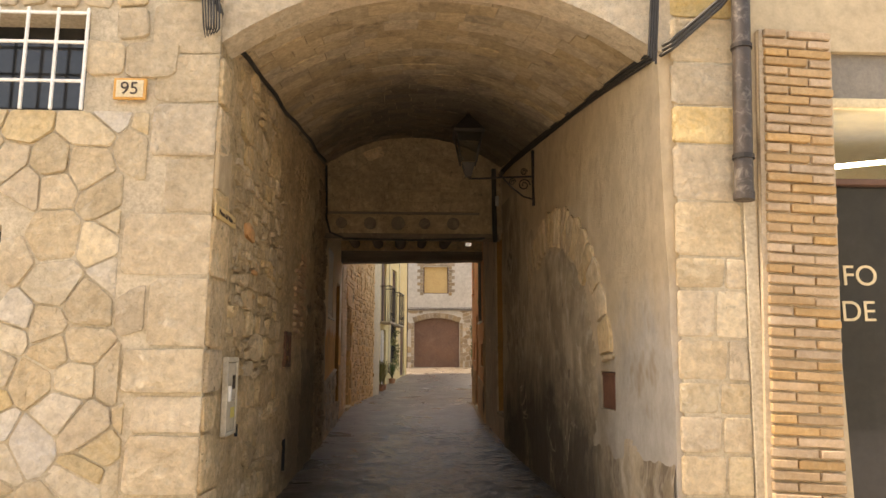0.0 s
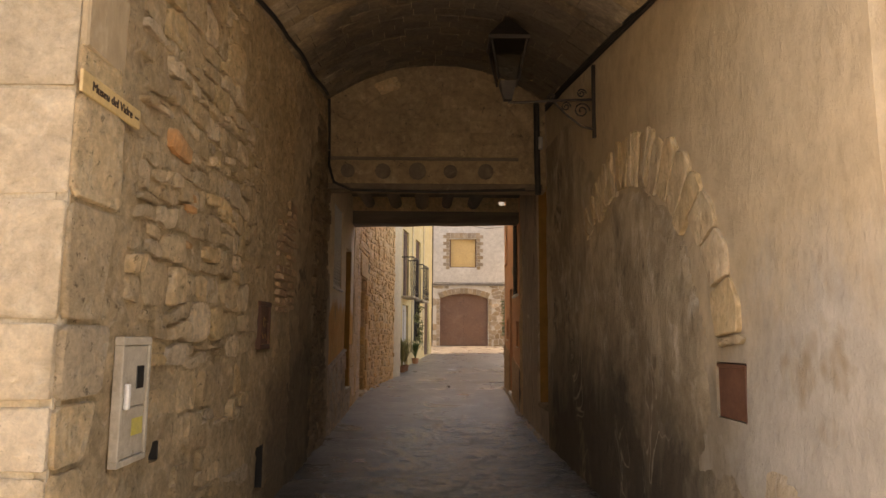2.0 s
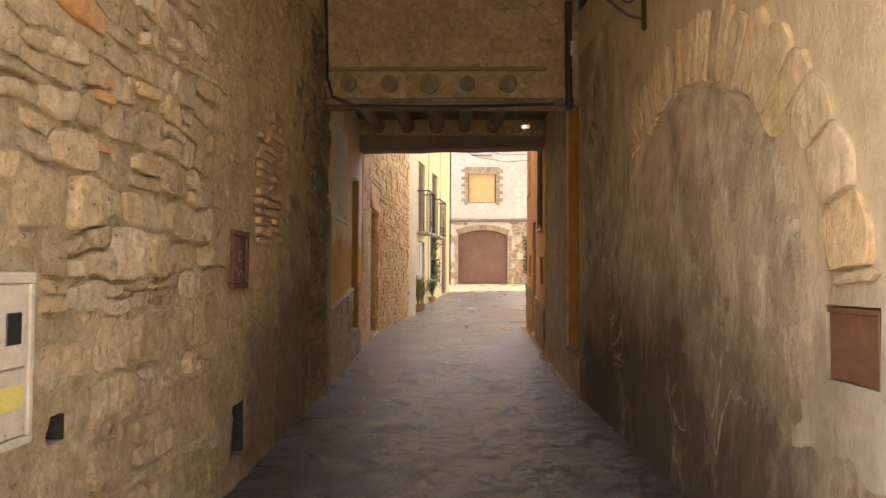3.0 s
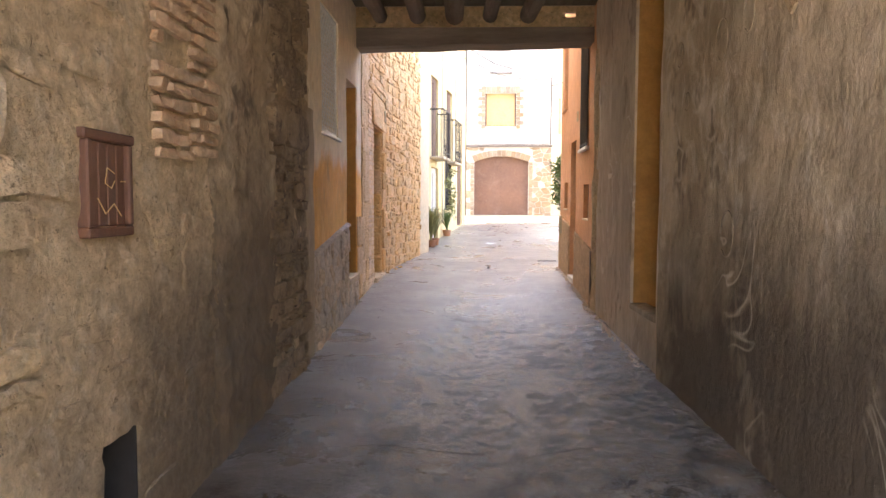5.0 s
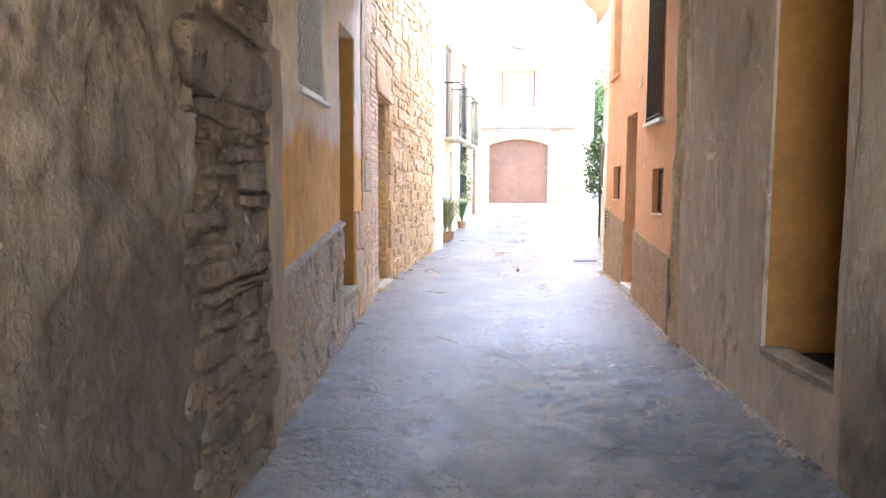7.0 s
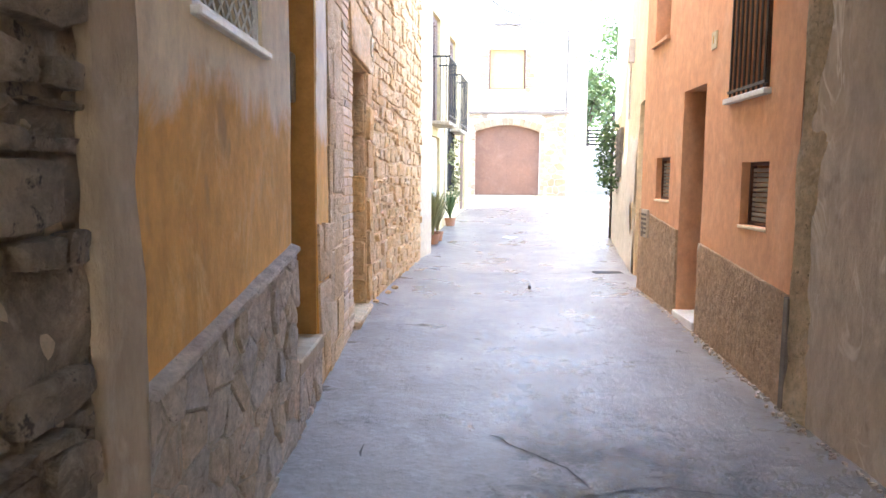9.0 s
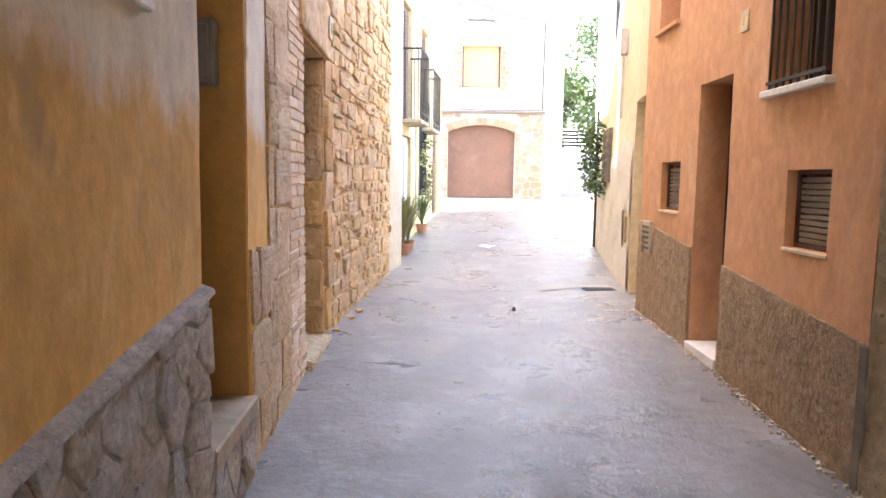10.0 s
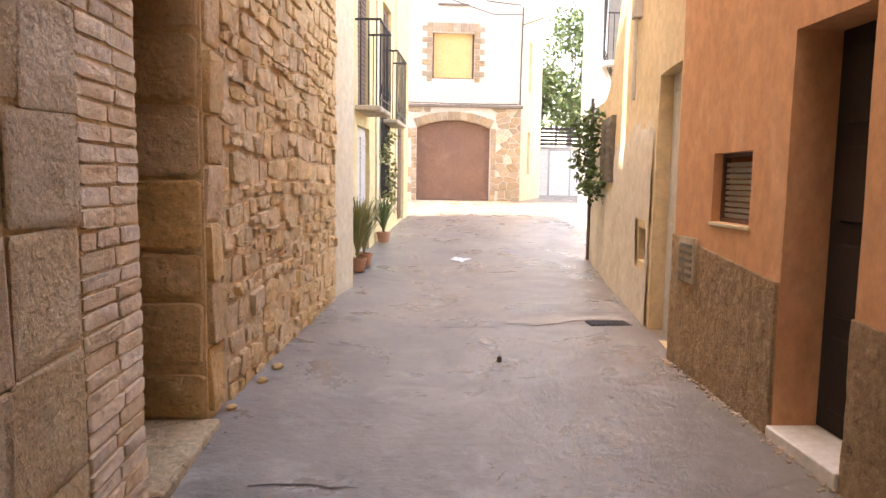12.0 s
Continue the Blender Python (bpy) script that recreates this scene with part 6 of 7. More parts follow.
for ya, yb in segs:
    k = 26
    cols = []
    for i in range(k + 1):
        y = ya + (yb - ya) * i / k
        u = yu(R3, y)
        col = []
        for j in range(15):
            z = -0.1 + (plinth_top(y) + 0.1) * j / 14
            col.append(bm.verts.new(R3.at(u, z, 0.022 + 0.009 * noise.noise(Vector((u * 21, z * 21, 0))) + 0.006 * noise.noise(Vector((u * 50, z * 50, 2))))))
        col.append(bm.verts.new(R3.at(u, plinth_top(y), -0.01)))
        cols.append(col)
    for q, s in zip(cols, cols[1:]):
        for j in range(15):
            bm.faces.new((q[j], s[j], s[j + 1], q[j + 1]))
    for col, sgn in ((cols[0], 1), (cols[-1], -1)):
        back_ = [bm.verts.new(v.co - R3.n * 0.05) for v in col]
        for j in range(15):
            bm.faces.new((col[j], col[j + 1], back_[j + 1], back_[j]))
bmesh.ops.recalc_face_normals(bm, faces=bm.faces)
part("plinth", bm, M_PLINTH, wall_east_3, "dark brown roughcast plinth", smooth=True)

pwin = thing("barred_window", "house window behind dark vertical iron bars", "window")
part("sill", box(P_WIN[0] - 0.04, P_WIN[1] + 0.04, -0.1, 0.05, P_WIN[2] - 0.045, P_WIN[2] - 0.003, 0.006, R3m), M_MARBLE, pwin)
part("pane", box(P_WIN[0], P_WIN[1], -0.25, -0.24, P_WIN[2], P_WIN[3], 0, R3m), M_GLASS_DARK, pwin)
for i in range(8):
    u = P_WIN[0] + 0.03 + (P_WIN[1] - P_WIN[0] - 0.06) * i / 7
    part("bar", tube([R3.at(u, P_WIN[2] - 0.01, 0.02), R3.at(u, P_WIN[3], 0.02)], 0.009, 6), M_IRON, pwin)
for z in (P_WIN[2] + 0.03, P_WIN[3] - 0.1):
    part("cross_bar", box(P_WIN[0], P_WIN[1], 0.008, 0.03, z, z + 0.02, 0, R3m), M_IRON, pwin)
pwin2 = thing("upper_window", "recessed upper window of the salmon house", "window")
part("pane", box(P_WIN2[0], P_WIN2[1], -0.25, -0.24, P_WIN2[2], P_WIN2[3], 0, R3m), M_GLASS_DARK, pwin2)
part("sill", box(P_WIN2[0] - 0.03, P_WIN2[1] + 0.03, -0.1, 0.04, P_WIN2[2] - 0.04, P_WIN2[2] - 0.003, 0.005, R3m), M_PINK, pwin2)


def vent(op, label):
    t = thing("vent_window", label, "vent")
    part("frame", add_box(add_box(add_box(box(op[0], op[0] + 0.025, -0.1, -0.06, op[2], op[3], 0, R3m), op[1] - 0.025, op[1], -0.1, -0.06, op[2], op[3], 0, R3m), op[0] + 0.025, op[1] - 0.025, -0.1, -0.06, op[2], op[2] + 0.025, 0, R3m), op[0] + 0.025, op[1] - 0.025, -0.1, -0.06, op[3] - 0.025, op[3], 0, R3m), M_WOOD_BROWN, t)
    part("sill", box(op[0] - 0.01, op[1] + 0.01, -0.06, 0.012, op[2] - 0.025, op[2] - 0.002, 0.004, R3m), M_CREAM, t)
    k = int((op[3] - op[2] - 0.05) / 0.035)
    for i in range(k):
        z = op[2] + 0.03 + 0.035 * i
        part("slat", box(op[0] + 0.026, op[1] - 0.026, -0.1, -0.075, z, z + 0.027, 0, R3m), M_SLATS, t)


vent(P_VENT, "small louvred cellar vent with a brown frame")
vent(P_VENT2, "small louvred vent with a brown frame")
# a dark bar stands in for the shadowed groove
part("plinth_end", box(-0.045, 0.02, 0.0, 0.035, -0.1, 0.95, 0.006, R3m), M_WOOD_OLD, wall_east_3, "dark strip for the shadowed groove at the plinth's end")
small_vent = thing("cellar_vent", "small grey grille low in the roughcast plinth", "vent")
uu = yu(R3, 14.92)
part("frame", box(uu - 0.13, uu + 0.13, 0.02, 0.045, 1.02, 1.33, 0.004, R3m), M_PLASTER_STAINED, small_vent)
for i in range(5):
    part("slat", box(uu - 0.10, uu + 0.10, 0.045, 0.052, 1.06 + 0.05 * i, 1.085 + 0.05 * i, 0, R3m), M_WOOD_OLD, small_vent)

pdoor = thing("house_door", "dark panelled wooden door set back in a salmon reveal", "door")
part("door_leaf", box(P_DOOR[0], P_DOOR[1], -0.30, -0.24, P_DOOR[2] + 0.05, P_DOOR[3], 0.003, R3m), M_WOOD_DARK, pdoor)
for i in range(4):
    part("panel", box(P_DOOR[0] + 0.09, P_DOOR[1] - 0.09, -0.242, -0.222, 0.55 + 0.48 * i, 0.93 + 0.48 * i, 0.012, R3m), M_WOOD_DARK, pdoor)
part("handle", tube([R3.at(P_DOOR[0] + 0.06, 1.35, -0.22), R3.at(P_DOOR[0] + 0.06, 1.47, -0.22)], 0.012, 8), M_IRON, pdoor)
part("step", box(P_DOOR[0] + 0.002, P_DOOR[1] - 0.002, -0.36, 0.035, P_DOOR[2] - 0.04, P_DOOR[2] + 0.045, 0.006, R3m), M_MARBLE, pdoor, "white marble doorstep")
pnum = thing("house_number_plate", "small cream house number tile on the salmon wall", "sign")
uu = yu(R3, 13.02)
part("plate_body", box(uu - 0.055, uu + 0.055, 0.0, 0.015, 2.72, 2.86, 0.003, R3m), M_TILE, pnum)
letters("1", 0.09, R3.matrix(uu, 2.79, 0.017) @ Matrix.Rotation(radians(180), 4, "Z") @ UP, M_TILE_EDGE, pnum, "digit")
foot = thing("wall_foot_gravel", "line of dark grit and gravel along the wall's foot", "gravel", kind="stuff")
bm = bmesh.new()
rng = random.Random(60)
for i in range(330):
    y = rng.uniform(8.7, 15.2)
    pl = R2 if y < 11.6 else R3
    p = pl.at(yu(pl, y), 0, 0.03 + abs(rng.gauss(0, 0.03)))
    r = rng.uniform(0.004, 0.011)
    add_box(bm, p.x - r, p.x + r, y - r, y + r, ground(y) - 0.02, ground(y) + r * 0.9, 0, None, r * 0.4)
part("grit", bm, M_PLASTER_DARK, foot)["kind"] = "stuff"

# ---- pale house ----
R4m = R4.matrix(0, 0)
R4_HOLES = [hole(R4, 15.43, 16.17, ground(15.8) - 0.2, 2.6), hole(R4, 16.42, 16.80, 0.96, 1.27), hole(R4, 18.4, 19.27, 1.69, 2.48)]
coat(R4, 0.02, R4.length - 0.02, 0.2, 3.4, lambda u, z: -9 if any(a - 0.04 < u < b + 0.04 and c - 0.04 < z < d + 0.04 for a, b, c, d in R4_HOLES) else (2.2 - z) * 0.8, M_LOWER, "pale beige lower render coat", 0.02, 0.05, wall_east_4, 0.012, 1.5)
pd2 = thing("side_door", "pale grey painted side door in a shallow recess", "door")
ua, ub, za, zb = hole(R4, 15.43, 16.17, ground(15.8), 2.6)
part("door_leaf", box(ua, ub, -0.16, -0.12, za, zb, 0.003, R4m), M_GREYISH, pd2)
part("panel", box(ua + 0.1, ub - 0.1, -0.12, -0.11, za + 0.2, za + 0.95, 0.01, R4m), M_GREYISH, pd2)
part("panel", box(ua + 0.1, ub - 0.1, -0.12, -0.11, za + 1.1, zb - 0.15, 0.01, R4m), M_GREYISH, pd2)
vt = thing("cellar_vent", "small dark barred vent in the pale wall", "vent")
ua, ub, za, zb = hole(R4, 16.42, 16.80, 0.96, 1.27)
part("pane", box(ua, ub, -0.12, -0.1, za, zb, 0, R4m), M_DARK, vt)
part("bar", box((ua + ub) / 2 - 0.01, (ua + ub) / 2 + 0.01, -0.06, -0.04, za, zb, 0, R4m), M_IRON, vt)
cond = thing("conduit_box", "grey junction box with a conduit on the pale wall", "junction box")
uu = yu(R4, 17.1)
part("box_body", box(uu - 0.07, uu + 0.07, 0.0, 0.09, 3.28, 3.6, 0.008, R4m), M_GREYISH, cond)
part("conduit", tube([R4.at(uu, 3.28, 0.05), R4.at(uu, 2.5, 0.05)], 0.02, 8), M_GREYISH, cond)
vw = thing("vine_window", "dark shuttered window behind a climbing plant", "window")
ua, ub, za, zb = hole(R4, 18.4, 19.27, 1.69, 2.48)
for k, (pa, pb) in enumerate(((ua, (ua + ub) / 2 - 0.004), ((ua + ub) / 2 + 0.004, ub))):
    leaf = part("shutter", box(pa, pb, 0.0, 0.05, za, zb, 0.004, R4m), M_WOOD_OLD, vw)
    for i in range(9):
        part("slat", box(pa + 0.05, pb - 0.05, 0.05, 0.062, za + 0.07 + 0.075 * i, za + 0.115 + 0.075 * i, 0, R4m), M_WOOD_OLD, leaf)
dp = thing("drainpipe", "thin dark downpipe at the pale house's corner", "pipe")
pp = R4.at(R4.length - 0.03, 0, 0.04)
part("shaft", tube([(pp.x, pp.y, 0.5), (pp.x, pp.y, 2.9)], 0.025, 8), M_IRON, dp)

# ---- far house ----
FM = FAR.matrix(0, 0)
rng = random.Random(71)
base = rubble_cells(0.0, 3.4, 1.0, 3.78, 0.2, rng, 0.02, 1.4, [(0.18, 2.64, 0.9, 3.65)])
lay(FAR, base, (0.012, 0.03), [M_FAR_STONE, M_FAR_STONE, M_STONE_GREY], wall_far, rng, "stone", round_=0.12)
part("string_course", box(0.0, 3.45, 0.0, 0.09, 3.80, 3.88, 0.01, FM), M_FAR_BAND, wall_far, "grey moulded string course")
# arch over the garage door: surround and infill
for i in range(12):
    x0, x1 = 0.32 + 2.18 * i / 12, 0.32 + 2.18 * (i + 1) / 12
    f = lambda x: 3.20 + 0.235 * (1 - ((x - 1.41) / 1.09) ** 2)
    pts = [(x0 + 0.006, f(x0)), (x1 - 0.006, f(x1)), (x1 - 0.006 + (x1 - 1.41) * 0.1, f(x1) + 0.24), (x0 + 0.006 + (x0 - 1.41) * 0.1, f(x0) + 0.24)]
    lay(FAR, [pts], (0.02, 0.03), [M_FAR_STONE], wall_far, rng, "voussoir", round_=0.06)
for xa in (0.16, 2.51):
    lay(FAR, course_cells(xa, xa + 0.155, 1.07, 3.2, (0.15, 0.2), (0.15, 0.16), rng, 0.012), (0.02, 0.03), [M_FAR_STONE], wall_far, rng, "jamb_stone", round_=0.06)
garage = thing("garage_door", "red-brown arched double garage door, closed", "door")
for ua, ub in ((0.32, 1.407), (1.413, 2.5)):
    bm = bmesh.new()
    k = 8
    prev = None
    for i in range(k + 1):
        u = ua + (ub - ua) * i / k
        top_ = 3.20 + 0.235 * (1 - ((u - 1.41) / 1.09) ** 2)
        cur = [bm.verts.new(FAR.at(u, z, d)) for d in (-0.18, -0.23) for z in (ground(30.8) + 0.02, top_)]
        if prev:
            bm.faces.new((prev[0], cur[0], cur[1], prev[1]))
            bm.faces.new((prev[2], prev[3], cur[3], cur[2]))
            bm.faces.new((prev[1], cur[1], cur[3], prev[3]))
        prev = cur
    bmesh.ops.recalc_face_normals(bm, faces=bm.faces)
    leaf = part("door_leaf", bm, M_GARAGE, garage)
    for i in range(1, 8):
        u = ua + (ub - ua) * i / 8
        part("batten", box(u - 0.006, u + 0.006, -0.181, -0.172, ground(30.8) + 0.05, 3.18, 0, FM), M_GARAGE, leaf)
bm = bmesh.new()
k = 12
for i in range(k):
    xa, xb = 0.32 + 2.18 * i / k, 0.32 + 2.18 * (i + 1) / k
    f = lambda x: 3.20 + 0.235 * (1 - ((x - 1.41) / 1.09) ** 2)
    v = [bm.verts.new(FAR.at(u, z, d)) for d in (0.0, -0.5) for u, z in ((xa, f(xa)), (xb, f(xb)), (xb, 3.451), (xa, 3.451))]
    bm.faces.new(v[:4]), bm.faces.new(v[4:][::-1]), bm.faces.new((v[0], v[4], v[5], v[1]))
bmesh.ops.recalc_face_normals(bm, faces=bm.faces)
part("arch_infill", bm, M_FAR_STONE, wall_far)

fwin = thing("blind_window", "window with a drawn yellow roller blind", "window")
part("blind", box(F_WIN[0] + 0.05, F_WIN[1] - 0.05, -0.16, -0.14, F_WIN[2] + 0.04, F_WIN[3], 0.004, FM), M_SHUTTER, fwin)
part("window_frame", add_box(add_box(box(F_WIN[0], F_WIN[0] + 0.05, -0.2, -0.12, F_WIN[2], F_WIN[3], 0, FM), F_WIN[1] - 0.05, F_WIN[1], -0.2, -0.12, F_WIN[2], F_WIN[3], 0, FM), F_WIN[0] + 0.05, F_WIN[1] - 0.05, -0.2, -0.12, F_WIN[2], F_WIN[2] + 0.04, 0, FM), M_WOOD_BROWN, fwin)
z, k = F_WIN[2] - 0.1, 0
while z < F_WIN[3] + 0.1:
    w = 0.30 if k % 2 else 0.16
    for ua, ub in ((F_WIN[0] - w, F_WIN[0] - 0.006), (F_WIN[1] + 0.006, F_WIN[1] + w)):
        lay(FAR, [[(ua, z + 0.006), (ub, z + 0.006), (ub, z + 0.154), (ua, z + 0.154)]], (0.015, 0.022), [M_FAR_STONE], wall_far, rng, "quoin", round_=0.05)
    z += 0.16
    k += 1
for i in range(8):
    ua = F_WIN[0] - 0.16 + (F_WIN[1] - F_WIN[0] + 0.32) * i / 8
    ub = F_WIN[0] - 0.16 + (F_WIN[1] - F_WIN[0] + 0.32) * (i + 1) / 8
    lay(FAR, [[(ua + 0.005, F_WIN[3] + 0.03), (ub - 0.005, F_WIN[3] + 0.03), (ub - 0.005, F_WIN[3] + 0.28), (ua + 0.005, F_WIN[3] + 0.28)]], (0.015, 0.022), [M_FAR_STONE], wall_far, rng, "quoin", round_=0.05)
fwin2 = thing("upper_window", "small upper window with pale closed shutter", "window")
part("shutter", box(F_WIN2[0], F_WIN2[1], -0.2, -0.18, F_WIN2[2], F_WIN2[3], 0, FM), M_GREYISH, fwin2)
part("sill", box(F_WIN2[0] - 0.05, F_WIN2[1] + 0.05, -0.1, 0.06, F_WIN2[2] - 0.05, F_WIN2[2] - 0.002, 0.006, FM), M_FAR_BAND, fwin2)
eave = structure("roof_3", box(-0.1, 5.2, 30.35, 38, 8.6, 8.72), M_ROOF, "clay tiled eave of the far house", "roof")
for i in range(24):
    part("roof_tile", tube([(-0.05 + 0.215 * i, 30.25, 8.70), (-0.05 + 0.215 * i, 31.2, 8.86)], 0.085, 8), M_ROOF, eave)

# wires across the street
cable("thin black wire slung across the street", [(0.0, 25.2, 6.6), (1.2, 27.5, 6.42), (2.4, 29.4, 6.5), (3.5, 30.7, 6.75)], 0.014)
cable("thin black wire slung across the street", [(0.05, 25.8, 6.3), (1.3, 28.2, 6.2), (2.6, 30.0, 6.3), (3.55, 30.72, 6.5)], 0.012)
cable("black wire down the far house's corner", [(3.58, 30.74, 6.7), (3.56, 30.75, 5.0), (3.55, 30.75, 3.9)], 0.018)
cable("black wire along the far house", [(0.25, 30.74, 3.92), (1.8, 30.73, 3.9), (3.5, 30.74, 3.92)], 0.014)
cable("thin wire slung between houses", [(3.58, 30.72, 6.2), (4.6, 29.0, 6.3), (5.2, 25.6, 6.9)], 0.014)
cable("thin wire slung between houses", [(4.7, 33.3, 5.2), (5.4, 30.0, 5.5), (5.6, 25.6, 6.0)], 0.012)
for i in range(3):
    cable("loose loop of cable on the white house", [(4.45 + 0.05 * i, 25.5, 7.5), (4.4 + 0.04 * i, 25.5, 6.2), (4.42, 25.5, 4.6 - 0.1 * i), (4.62, 25.5, 4.1 - 0.08 * i), (4.8, 25.5, 4.4)], 0.016)
ww = thing("balcony_window", "window with an iron balcony rail on the white house", "window")
part("pane", box(4.52, 5.2, 25.8, 25.82, 4.3, 6.0), M_SLATS, ww)
part("slab", box(4.4, 5.4, 25.2, 25.6, 4.2, 4.3, 0.01), M_GREYISH, ww)
for i in range(9):
    part("baluster", tube([(4.42 + 0.12 * i, 25.22, 4.3), (4.42 + 0.12 * i, 25.22, 5.3)], 0.01, 5), M_IRON, ww)
part("top_rail", box(4.4, 5.4, 25.205, 25.235, 5.28, 5.31), M_IRON, ww)

# ---- beyond the far corner ----
fence = thing("white_gate_wall", "white garden wall with a dark slatted fence on top", "fence")
part("wall_base", box(4.4, 9.0, 36.0, 36.2, 0.9, 2.9, 0.02), M_WHITE_WALL, fence)
part("cap", box(4.35, 9.05, 35.95, 36.25, 2.9, 2.98, 0.01), M_GREYISH, fence)
for i in range(5):
    part("slat", box(4.4, 9.0, 36.05, 36.09, 3.02 + 0.14 * i, 3.12 + 0.14 * i), M_IRON, fence)
for i in range(4):
    part("post", box(4.5 + 1.4 * i, 4.56 + 1.4 * i, 36.1, 36.16, 2.98, 3.75), M_IRON, fence)
gpost = thing("gate_frame", "thin grey metal gate frame by the white wall", "gate")
part("post", box(5.55, 5.60, 35.6, 35.65, 1.1, 2.85), M_GREYMETAL, gpost)
part("rail", box(5.55, 6.4, 35.6, 35.65, 2.80, 2.85), M_GREYMETAL, gpost)
part("post", box(6.35, 6.40, 35.6, 35.65, 1.1, 2.80), M_GREYMETAL, gpost)


def leaf_cloud(bm, centre, radii, count, size, rng, droop=0.0):
    for _ in range(count):
        while True:
            p = Vector((rng.uniform(-1, 1), rng.uniform(-1, 1), rng.uniform(-1, 1)))
            if 0.25 < p.length < 1:
                break
        p = Vector(centre) + Vector((p.x * radii[0], p.y * radii[1], p.z * radii[2]))
        d = Vector((rng.gauss(0, 1), rng.gauss(0, 1), rng.gauss(0, 0.7) - droop)).normalized()
        w = d.orthogonal().normalized()
        w.rotate(Matrix.Rotation(rng.uniform(0, 6.28), 3, d))
        s = size * rng.uniform(0.6, 1.4)
        v = [bm.verts.new(p), bm.verts.new(p + d * s * 0.5 + w * s * 0.28), bm.verts.new(p + d * s), bm.verts.new(p + d * s * 0.5 - w * s * 0.28)]
        bm.faces.new(v)
    return bm


def tree(x, y, z, h, spread, seed):
    rng = random.Random(seed)
    t = thing("tree", "leafy green tree behind the garden wall", "tree", "trees behind the wall")
    top = Vector((x + rng.uniform(-0.4, 0.4), y, z + h * 0.62))
    part("trunk", tube([(x, y, z), (x + 0.1, y, z + h * 0.3), top], 0.2, 8, 0.09), M_BARK, t, smooth=True)
    crown = bmesh.new()
    for i in range(11):
        a = rng.uniform(0, 6.28)
        r = spread * rng.uniform(0.3, 0.95)
        c = Vector((x + r * math.cos(a), y + r * math.sin(a), z + h * rng.uniform(0.4, 0.95)))
        part("limb", tube([(x + 0.05, y, z + h * rng.uniform(0.3, 0.55)), (top + c) / 2, c], 0.06, 5, 0.02), M_BARK, t)
        leaf_cloud(crown, c, (spread * 0.42, spread * 0.42, h * 0.14), 420, 0.22, rng)
    part("crown", crown, M_LEAF, t, "loose green crown of small leaves")


tree(6.4, 42.0, 1.3, 6.5, 2.0, 1)
tree(8.6, 45.0, 1.3, 8.0, 2.4, 2)
tree(10.6, 41.0, 1.3, 7.0, 2.2, 3)
tree(7.2, 52.0, 1.3, 9.5, 3.0, 4)

# climbing plant on the pale house's corner
rng = random.Random(90)
vine = thing("climbing_plant", "green climbing plant hanging on the pale house's corner", "plant")
bm = bmesh.new()
for i in range(11):
    z = 1.55 + 0.1 * i
    p = R4.at(yu(R4, 19.45) + rng.uniform(-0.42, 0.40), z, 0.12 + rng.uniform(0, 0.16))
    leaf_cloud(bm, p, (0.16, 0.2, 0.15), 70, 0.085, rng, 0.4)
part("foliage", bm, M_LEAF, vine)
part("stem", tube([R4.at(R4.length - 0.1, 0.5, 0.05), R4.at(R4.length - 0.15, 1.6, 0.06), R4.at(R4.length - 0.35, 2.8, 0.06)], 0.015, 6), M_BARK, vine)

# pot plants along the yellow house


def pot_plant(y, off, height, blades, mat, label, flat=False):
    rng = random.Random(int(y * 100))
    t = thing("potted_plant", label, "plant", "plants along the yellow house")
    p = L4.at(yu(L4, y), ground(y), off)
    bm = bmesh.new()
    prof = [(0.09, 0.0), (0.11, 0.14), (0.12, 0.14), (0.12, 0.17), (0.10, 0.17), (0.09, 0.13)]
    rings = [[bm.verts.new((p.x + r * math.cos(a), p.y + r * math.sin(a), p.z + z)) for a in [2 * math.pi * k / 14 for k in range(14)]] for r, z in prof]
    for q, s in zip(rings, rings[1:]):
        for k in range(14):
            bm.faces.new((q[k], q[(k + 1) % 14], s[(k + 1) % 14], s[k]))
    bm.faces.new(rings[-1])
    part("pot", bm, M_CERAMIC, t, smooth=True)
    bm = bmesh.new()
    for i in range(blades):
        a = rng.uniform(0, 6.28)
        reach, top_ = rng.uniform(0.08, 0.36), height * rng.uniform(0.55, 1.0)
        w = Vector((-math.sin(a), math.cos(a), 0)) * 0.016
        prev = None
        for k in range(6):
            s = k / 5
            c = Vector((p.x + math.cos(a) * reach * s ** 1.6, p.y + math.sin(a) * reach * s ** 1.6, p.z + 0.12 + top_ * (s - 0.25 * s ** 3)))
            cur = [bm.verts.new(c + w * (1 - s * 0.85)), bm.verts.new(c - w * (1 - s * 0.85))]
            if prev:
                bm.faces.new((prev[0], prev[1], cur[1], cur[0]))
            prev = cur
    part("leaves", bm, mat, t)


pot_plant(19.3, 0.2, 1.15, 160, M_LEAF_DRY, "tall strappy yellow-green plant in a low terracotta pot")
pot_plant(19.75, 0.2, 1.05, 130, M_LEAF_DRY, "strappy green plant in a low terracotta pot")
pot_plant(21.9, 0.14, 0.9, 90, M_LEAF, "green plant in a low terracotta pot by the barred window")
bm = bmesh.new()
for i in range(10):
    leaf_cloud(bm, L4.at(yu(L4, 22.6) + rng.uniform(-0.4, 0.4), 1.25 + 0.13 * i, 0.1), (0.14, 0.16, 0.12), 40, 0.08, rng, 0.3)
vine2 = thing("climbing_plant", "thin climbing plant over the barred window", "plant")
part("foliage", bm, M_LEAF_DRY, vine2)

# ---- things on the street ----
drain = thing("street_drain", "dark iron drain grate let into the paving", "drain")
gz = ground(16.4)
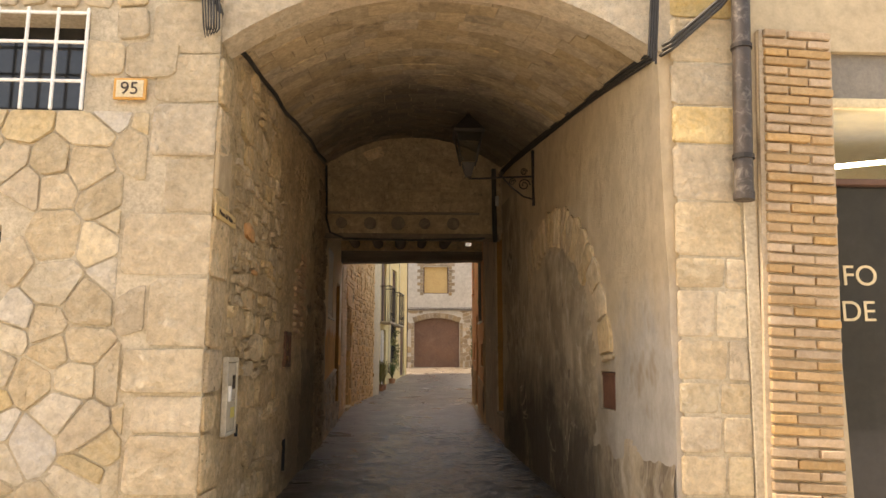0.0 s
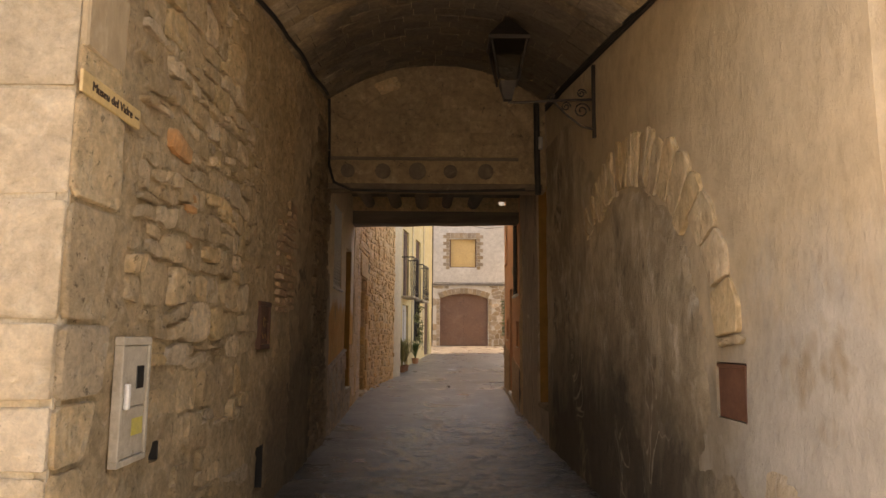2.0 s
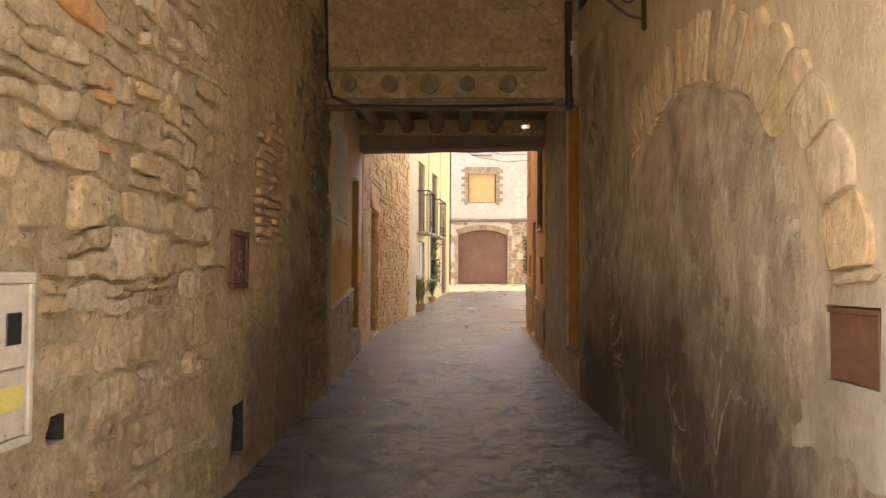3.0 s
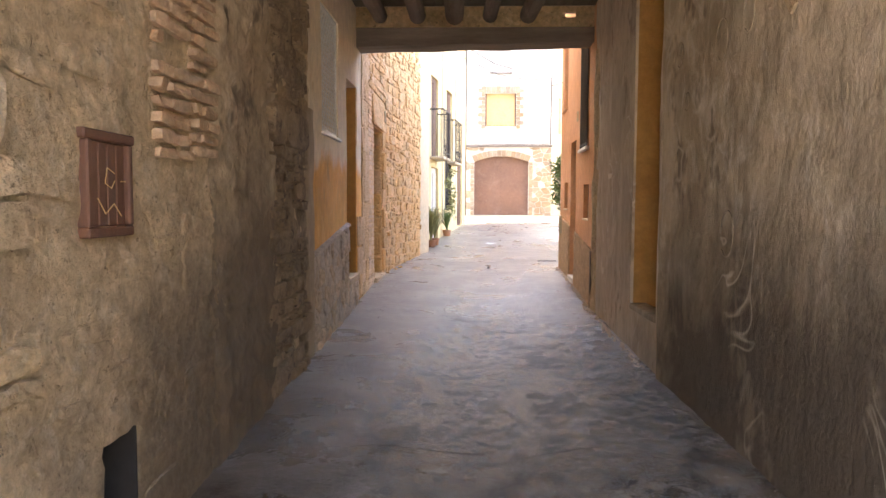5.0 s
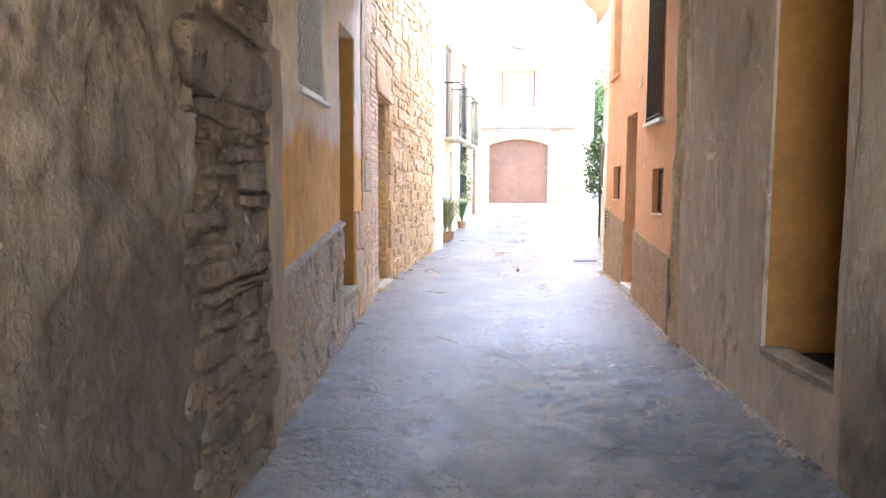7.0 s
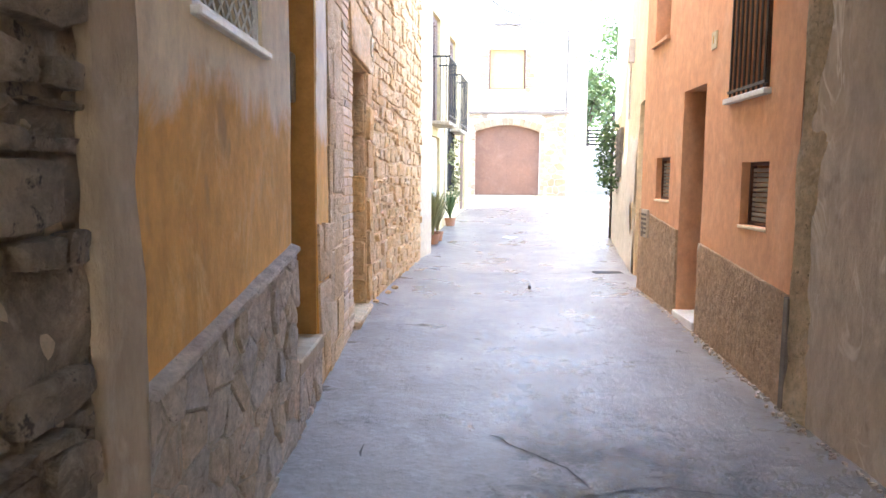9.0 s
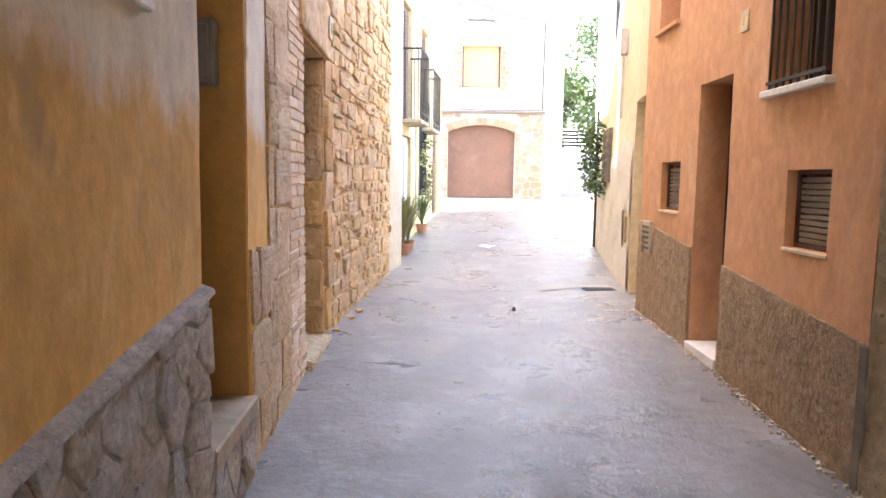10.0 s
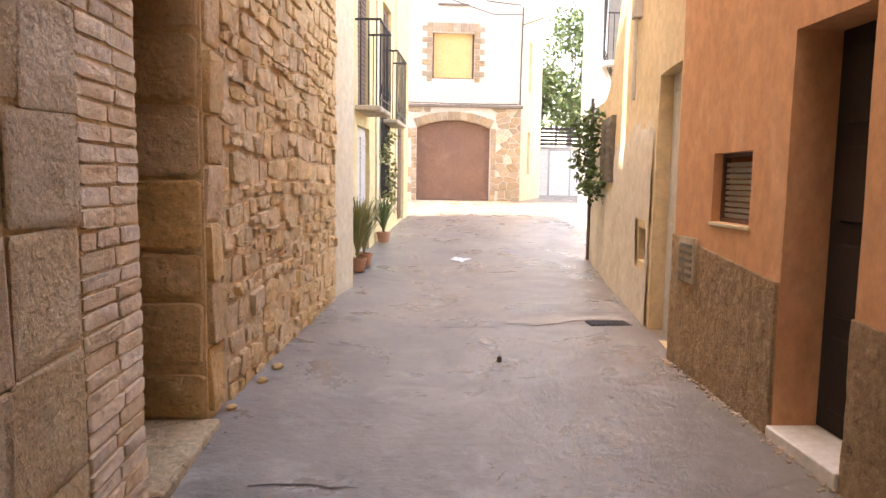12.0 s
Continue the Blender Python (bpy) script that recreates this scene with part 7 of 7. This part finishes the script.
part("grate_frame", box(1.62, 2.0, 16.3, 16.52, gz - 0.06, gz + 0.004, 0.003), M_IRON, drain)
for i in range(8):
    part("grate_bar", box(1.64 + 0.045 * i, 1.66 + 0.045 * i, 16.32, 16.5, gz + 0.002, gz + 0.01), M_IRON, drain)


def ground_patch(name, x0, x1, y0, y1, test, material, label, lift, step=0.07):
    bm = bmesh.new()
    vs = {}
    for i in range(int((x1 - x0) / step) + 1):
        for j in range(int((y1 - y0) / step) + 1):
            x, y = x0 + i * step, y0 + j * step
            if test(x, y) + 0.35 * noise.noise(Vector((x * 2.1, y * 1.3, 7))) + 0.15 * noise.noise(Vector((x * 6, y * 5, 2))) > 0:
                z = ground(y) + 0.012 * noise.noise(Vector((x * 1.3, y * 1.1, 0))) + 0.006 * noise.noise(Vector((x * 4, y * 4, 3))) - 0.05 * math.exp(-((x - 0.45) / 0.8) ** 2)
                vs[i, j] = bm.verts.new((x, y, z + lift + 0.005 * noise.noise(Vector((x * 14, y * 14, 5)))))
    for (i, j) in list(vs):
        if (i + 1, j) in vs and (i, j + 1) in vs and (i + 1, j + 1) in vs:
            bm.faces.new((vs[i, j], vs[i + 1, j], vs[i + 1, j + 1], vs[i, j + 1]))
    for v in list(bm.verts):
        if not v.link_faces:
            bm.verts.remove(v)
    bm.normal_update()
    for f in bm.faces:
        if f.normal.z < 0:
            f.normal_flip()
    return structure(name, bm, material, label, "paving", smooth=True)


# the sunlit fleck is a thin white patch, not light
ground_patch("pavement_spill", 0.4, 1.3, 19.6, 21.2, lambda x, y: 0.16 - abs(x - 0.82) * 0.9 - abs(y - 20.4) * 0.55, M_WHITE_PAINT, "sun fleck on the paving, laid on as a white patch", 0.015, 0.06)
lit = thing("litter_pebble", "small dark pebble on the paving", "pebble")
part("pebble_body", box(0.62, 0.655, 15.3, 15.33, ground(15.3) - 0.06, ground(15.3) + 0.0, 0.006), M_IRON, lit)


def crack(pts, width, label, seed):
    """A wavering open crack or joint in the paving."""
    rng = random.Random(seed)
    line = []
    for (xa, ya), (xb, yb) in zip(pts, pts[1:]):
        k = max(2, int(math.hypot(xb - xa, yb - ya) / 0.06))
        line += [(xa + (xb - xa) * i / k, ya + (yb - ya) * i / k) for i in range(k)]
    line.append(pts[-1])
    bm = bmesh.new()
    prev = None
    for i, (x, y) in enumerate(line):
        q = line[min(i + 1, len(line) - 1)]
        p = line[max(i - 1, 0)]
        side = Vector((-(q[1] - p[1]), q[0] - p[0], 0)).normalized()
        x, y = x + rng.uniform(-0.012, 0.012), y + rng.uniform(-0.012, 0.012)
        z = ground(y) + 0.012 * noise.noise(Vector((x * 1.3, y * 1.1, 0))) + 0.006 * noise.noise(Vector((x * 4, y * 4, 3))) - 0.05 * math.exp(-((x - 0.45) / 0.8) ** 2) + 0.004
        w = width * rng.uniform(0.3, 1.0) * min(1.0, 0.25 + 4 * min(i, len(line) - 1 - i) / len(line))
        cur = [bm.verts.new(Vector((x, y, z)) + side * w), bm.verts.new(Vector((x, y, z)) - side * w)]
        if prev and noise.noise(Vector((x * 3.0, y * 3.0, seed))) > -0.18:
            bm.faces.new((prev[0], prev[1], cur[1], cur[0]))
        prev = cur
    bm.normal_update()
    for f in bm.faces:
        if f.normal.z < 0:
            f.normal_flip()
    for v in [v for v in bm.verts if not v.link_faces]:
        bm.verts.remove(v)
    structure("pavement_crack", bm, M_CRACK, label, "crack")


M_MEND = surface("mended_concrete", (0.40, 0.365, 0.32), (0.34, 0.31, 0.27), big=3, fine=24, bump=0.5)
M_CRACK = surface("crack_dirt", (0.075, 0.065, 0.055), (0.05, 0.043, 0.036), big=5, fine=30, bump=0.4)
for n_, pts in enumerate((
        ((0.40, 8.58), (0.8, 8.95), (1.21, 9.29), (1.5, 9.32), (1.77, 9.42)),
        ((0.05, 9.28), (0.30, 9.08), (0.52, 8.99), (0.85, 8.92), (1.2, 8.83)),
        ((-0.18, 10.5), (0.2, 10.35), (0.7, 10.5), (1.1, 10.38)),
        ((-1.05, 10.76), (-0.78, 10.66), (-0.76, 10.9)),
        ((-0.25, 11.01), (-0.06, 11.09), (0.30, 10.70), (0.38, 10.49), (0.13, 10.31)),
        ((-0.9, 6.9), (-0.2, 7.05), (0.6, 6.95), (1.6, 7.3)),
        ((-0.9, 5.2), (0.1, 5.4), (1.2, 5.25)))):
    crack(pts, 0.008, "irregular dark crack in the concrete paving", 200 + n_)
for n_, (xa, xb, y) in enumerate(((-0.2, 1.75, 16.4), (0.9, 2.45, 19.35), (1.3, 3.0, 21.3), (-0.9, -0.3, 13.3))):
    crack(((xa, y), ((xa + xb) / 2, y + 0.04), (xb, y + 0.02)), 0.012, "straight dirty joint across the concrete paving", 300 + n_)
ground_patch("pavement_mend", 0.9, 2.0, 16.4, 17.0, lambda x, y: 0.5 - abs(y - 16.62) * 3.0 - max(0, 1.15 - x), M_MEND, "pale mended strip in the paving", 0.006, 0.05)
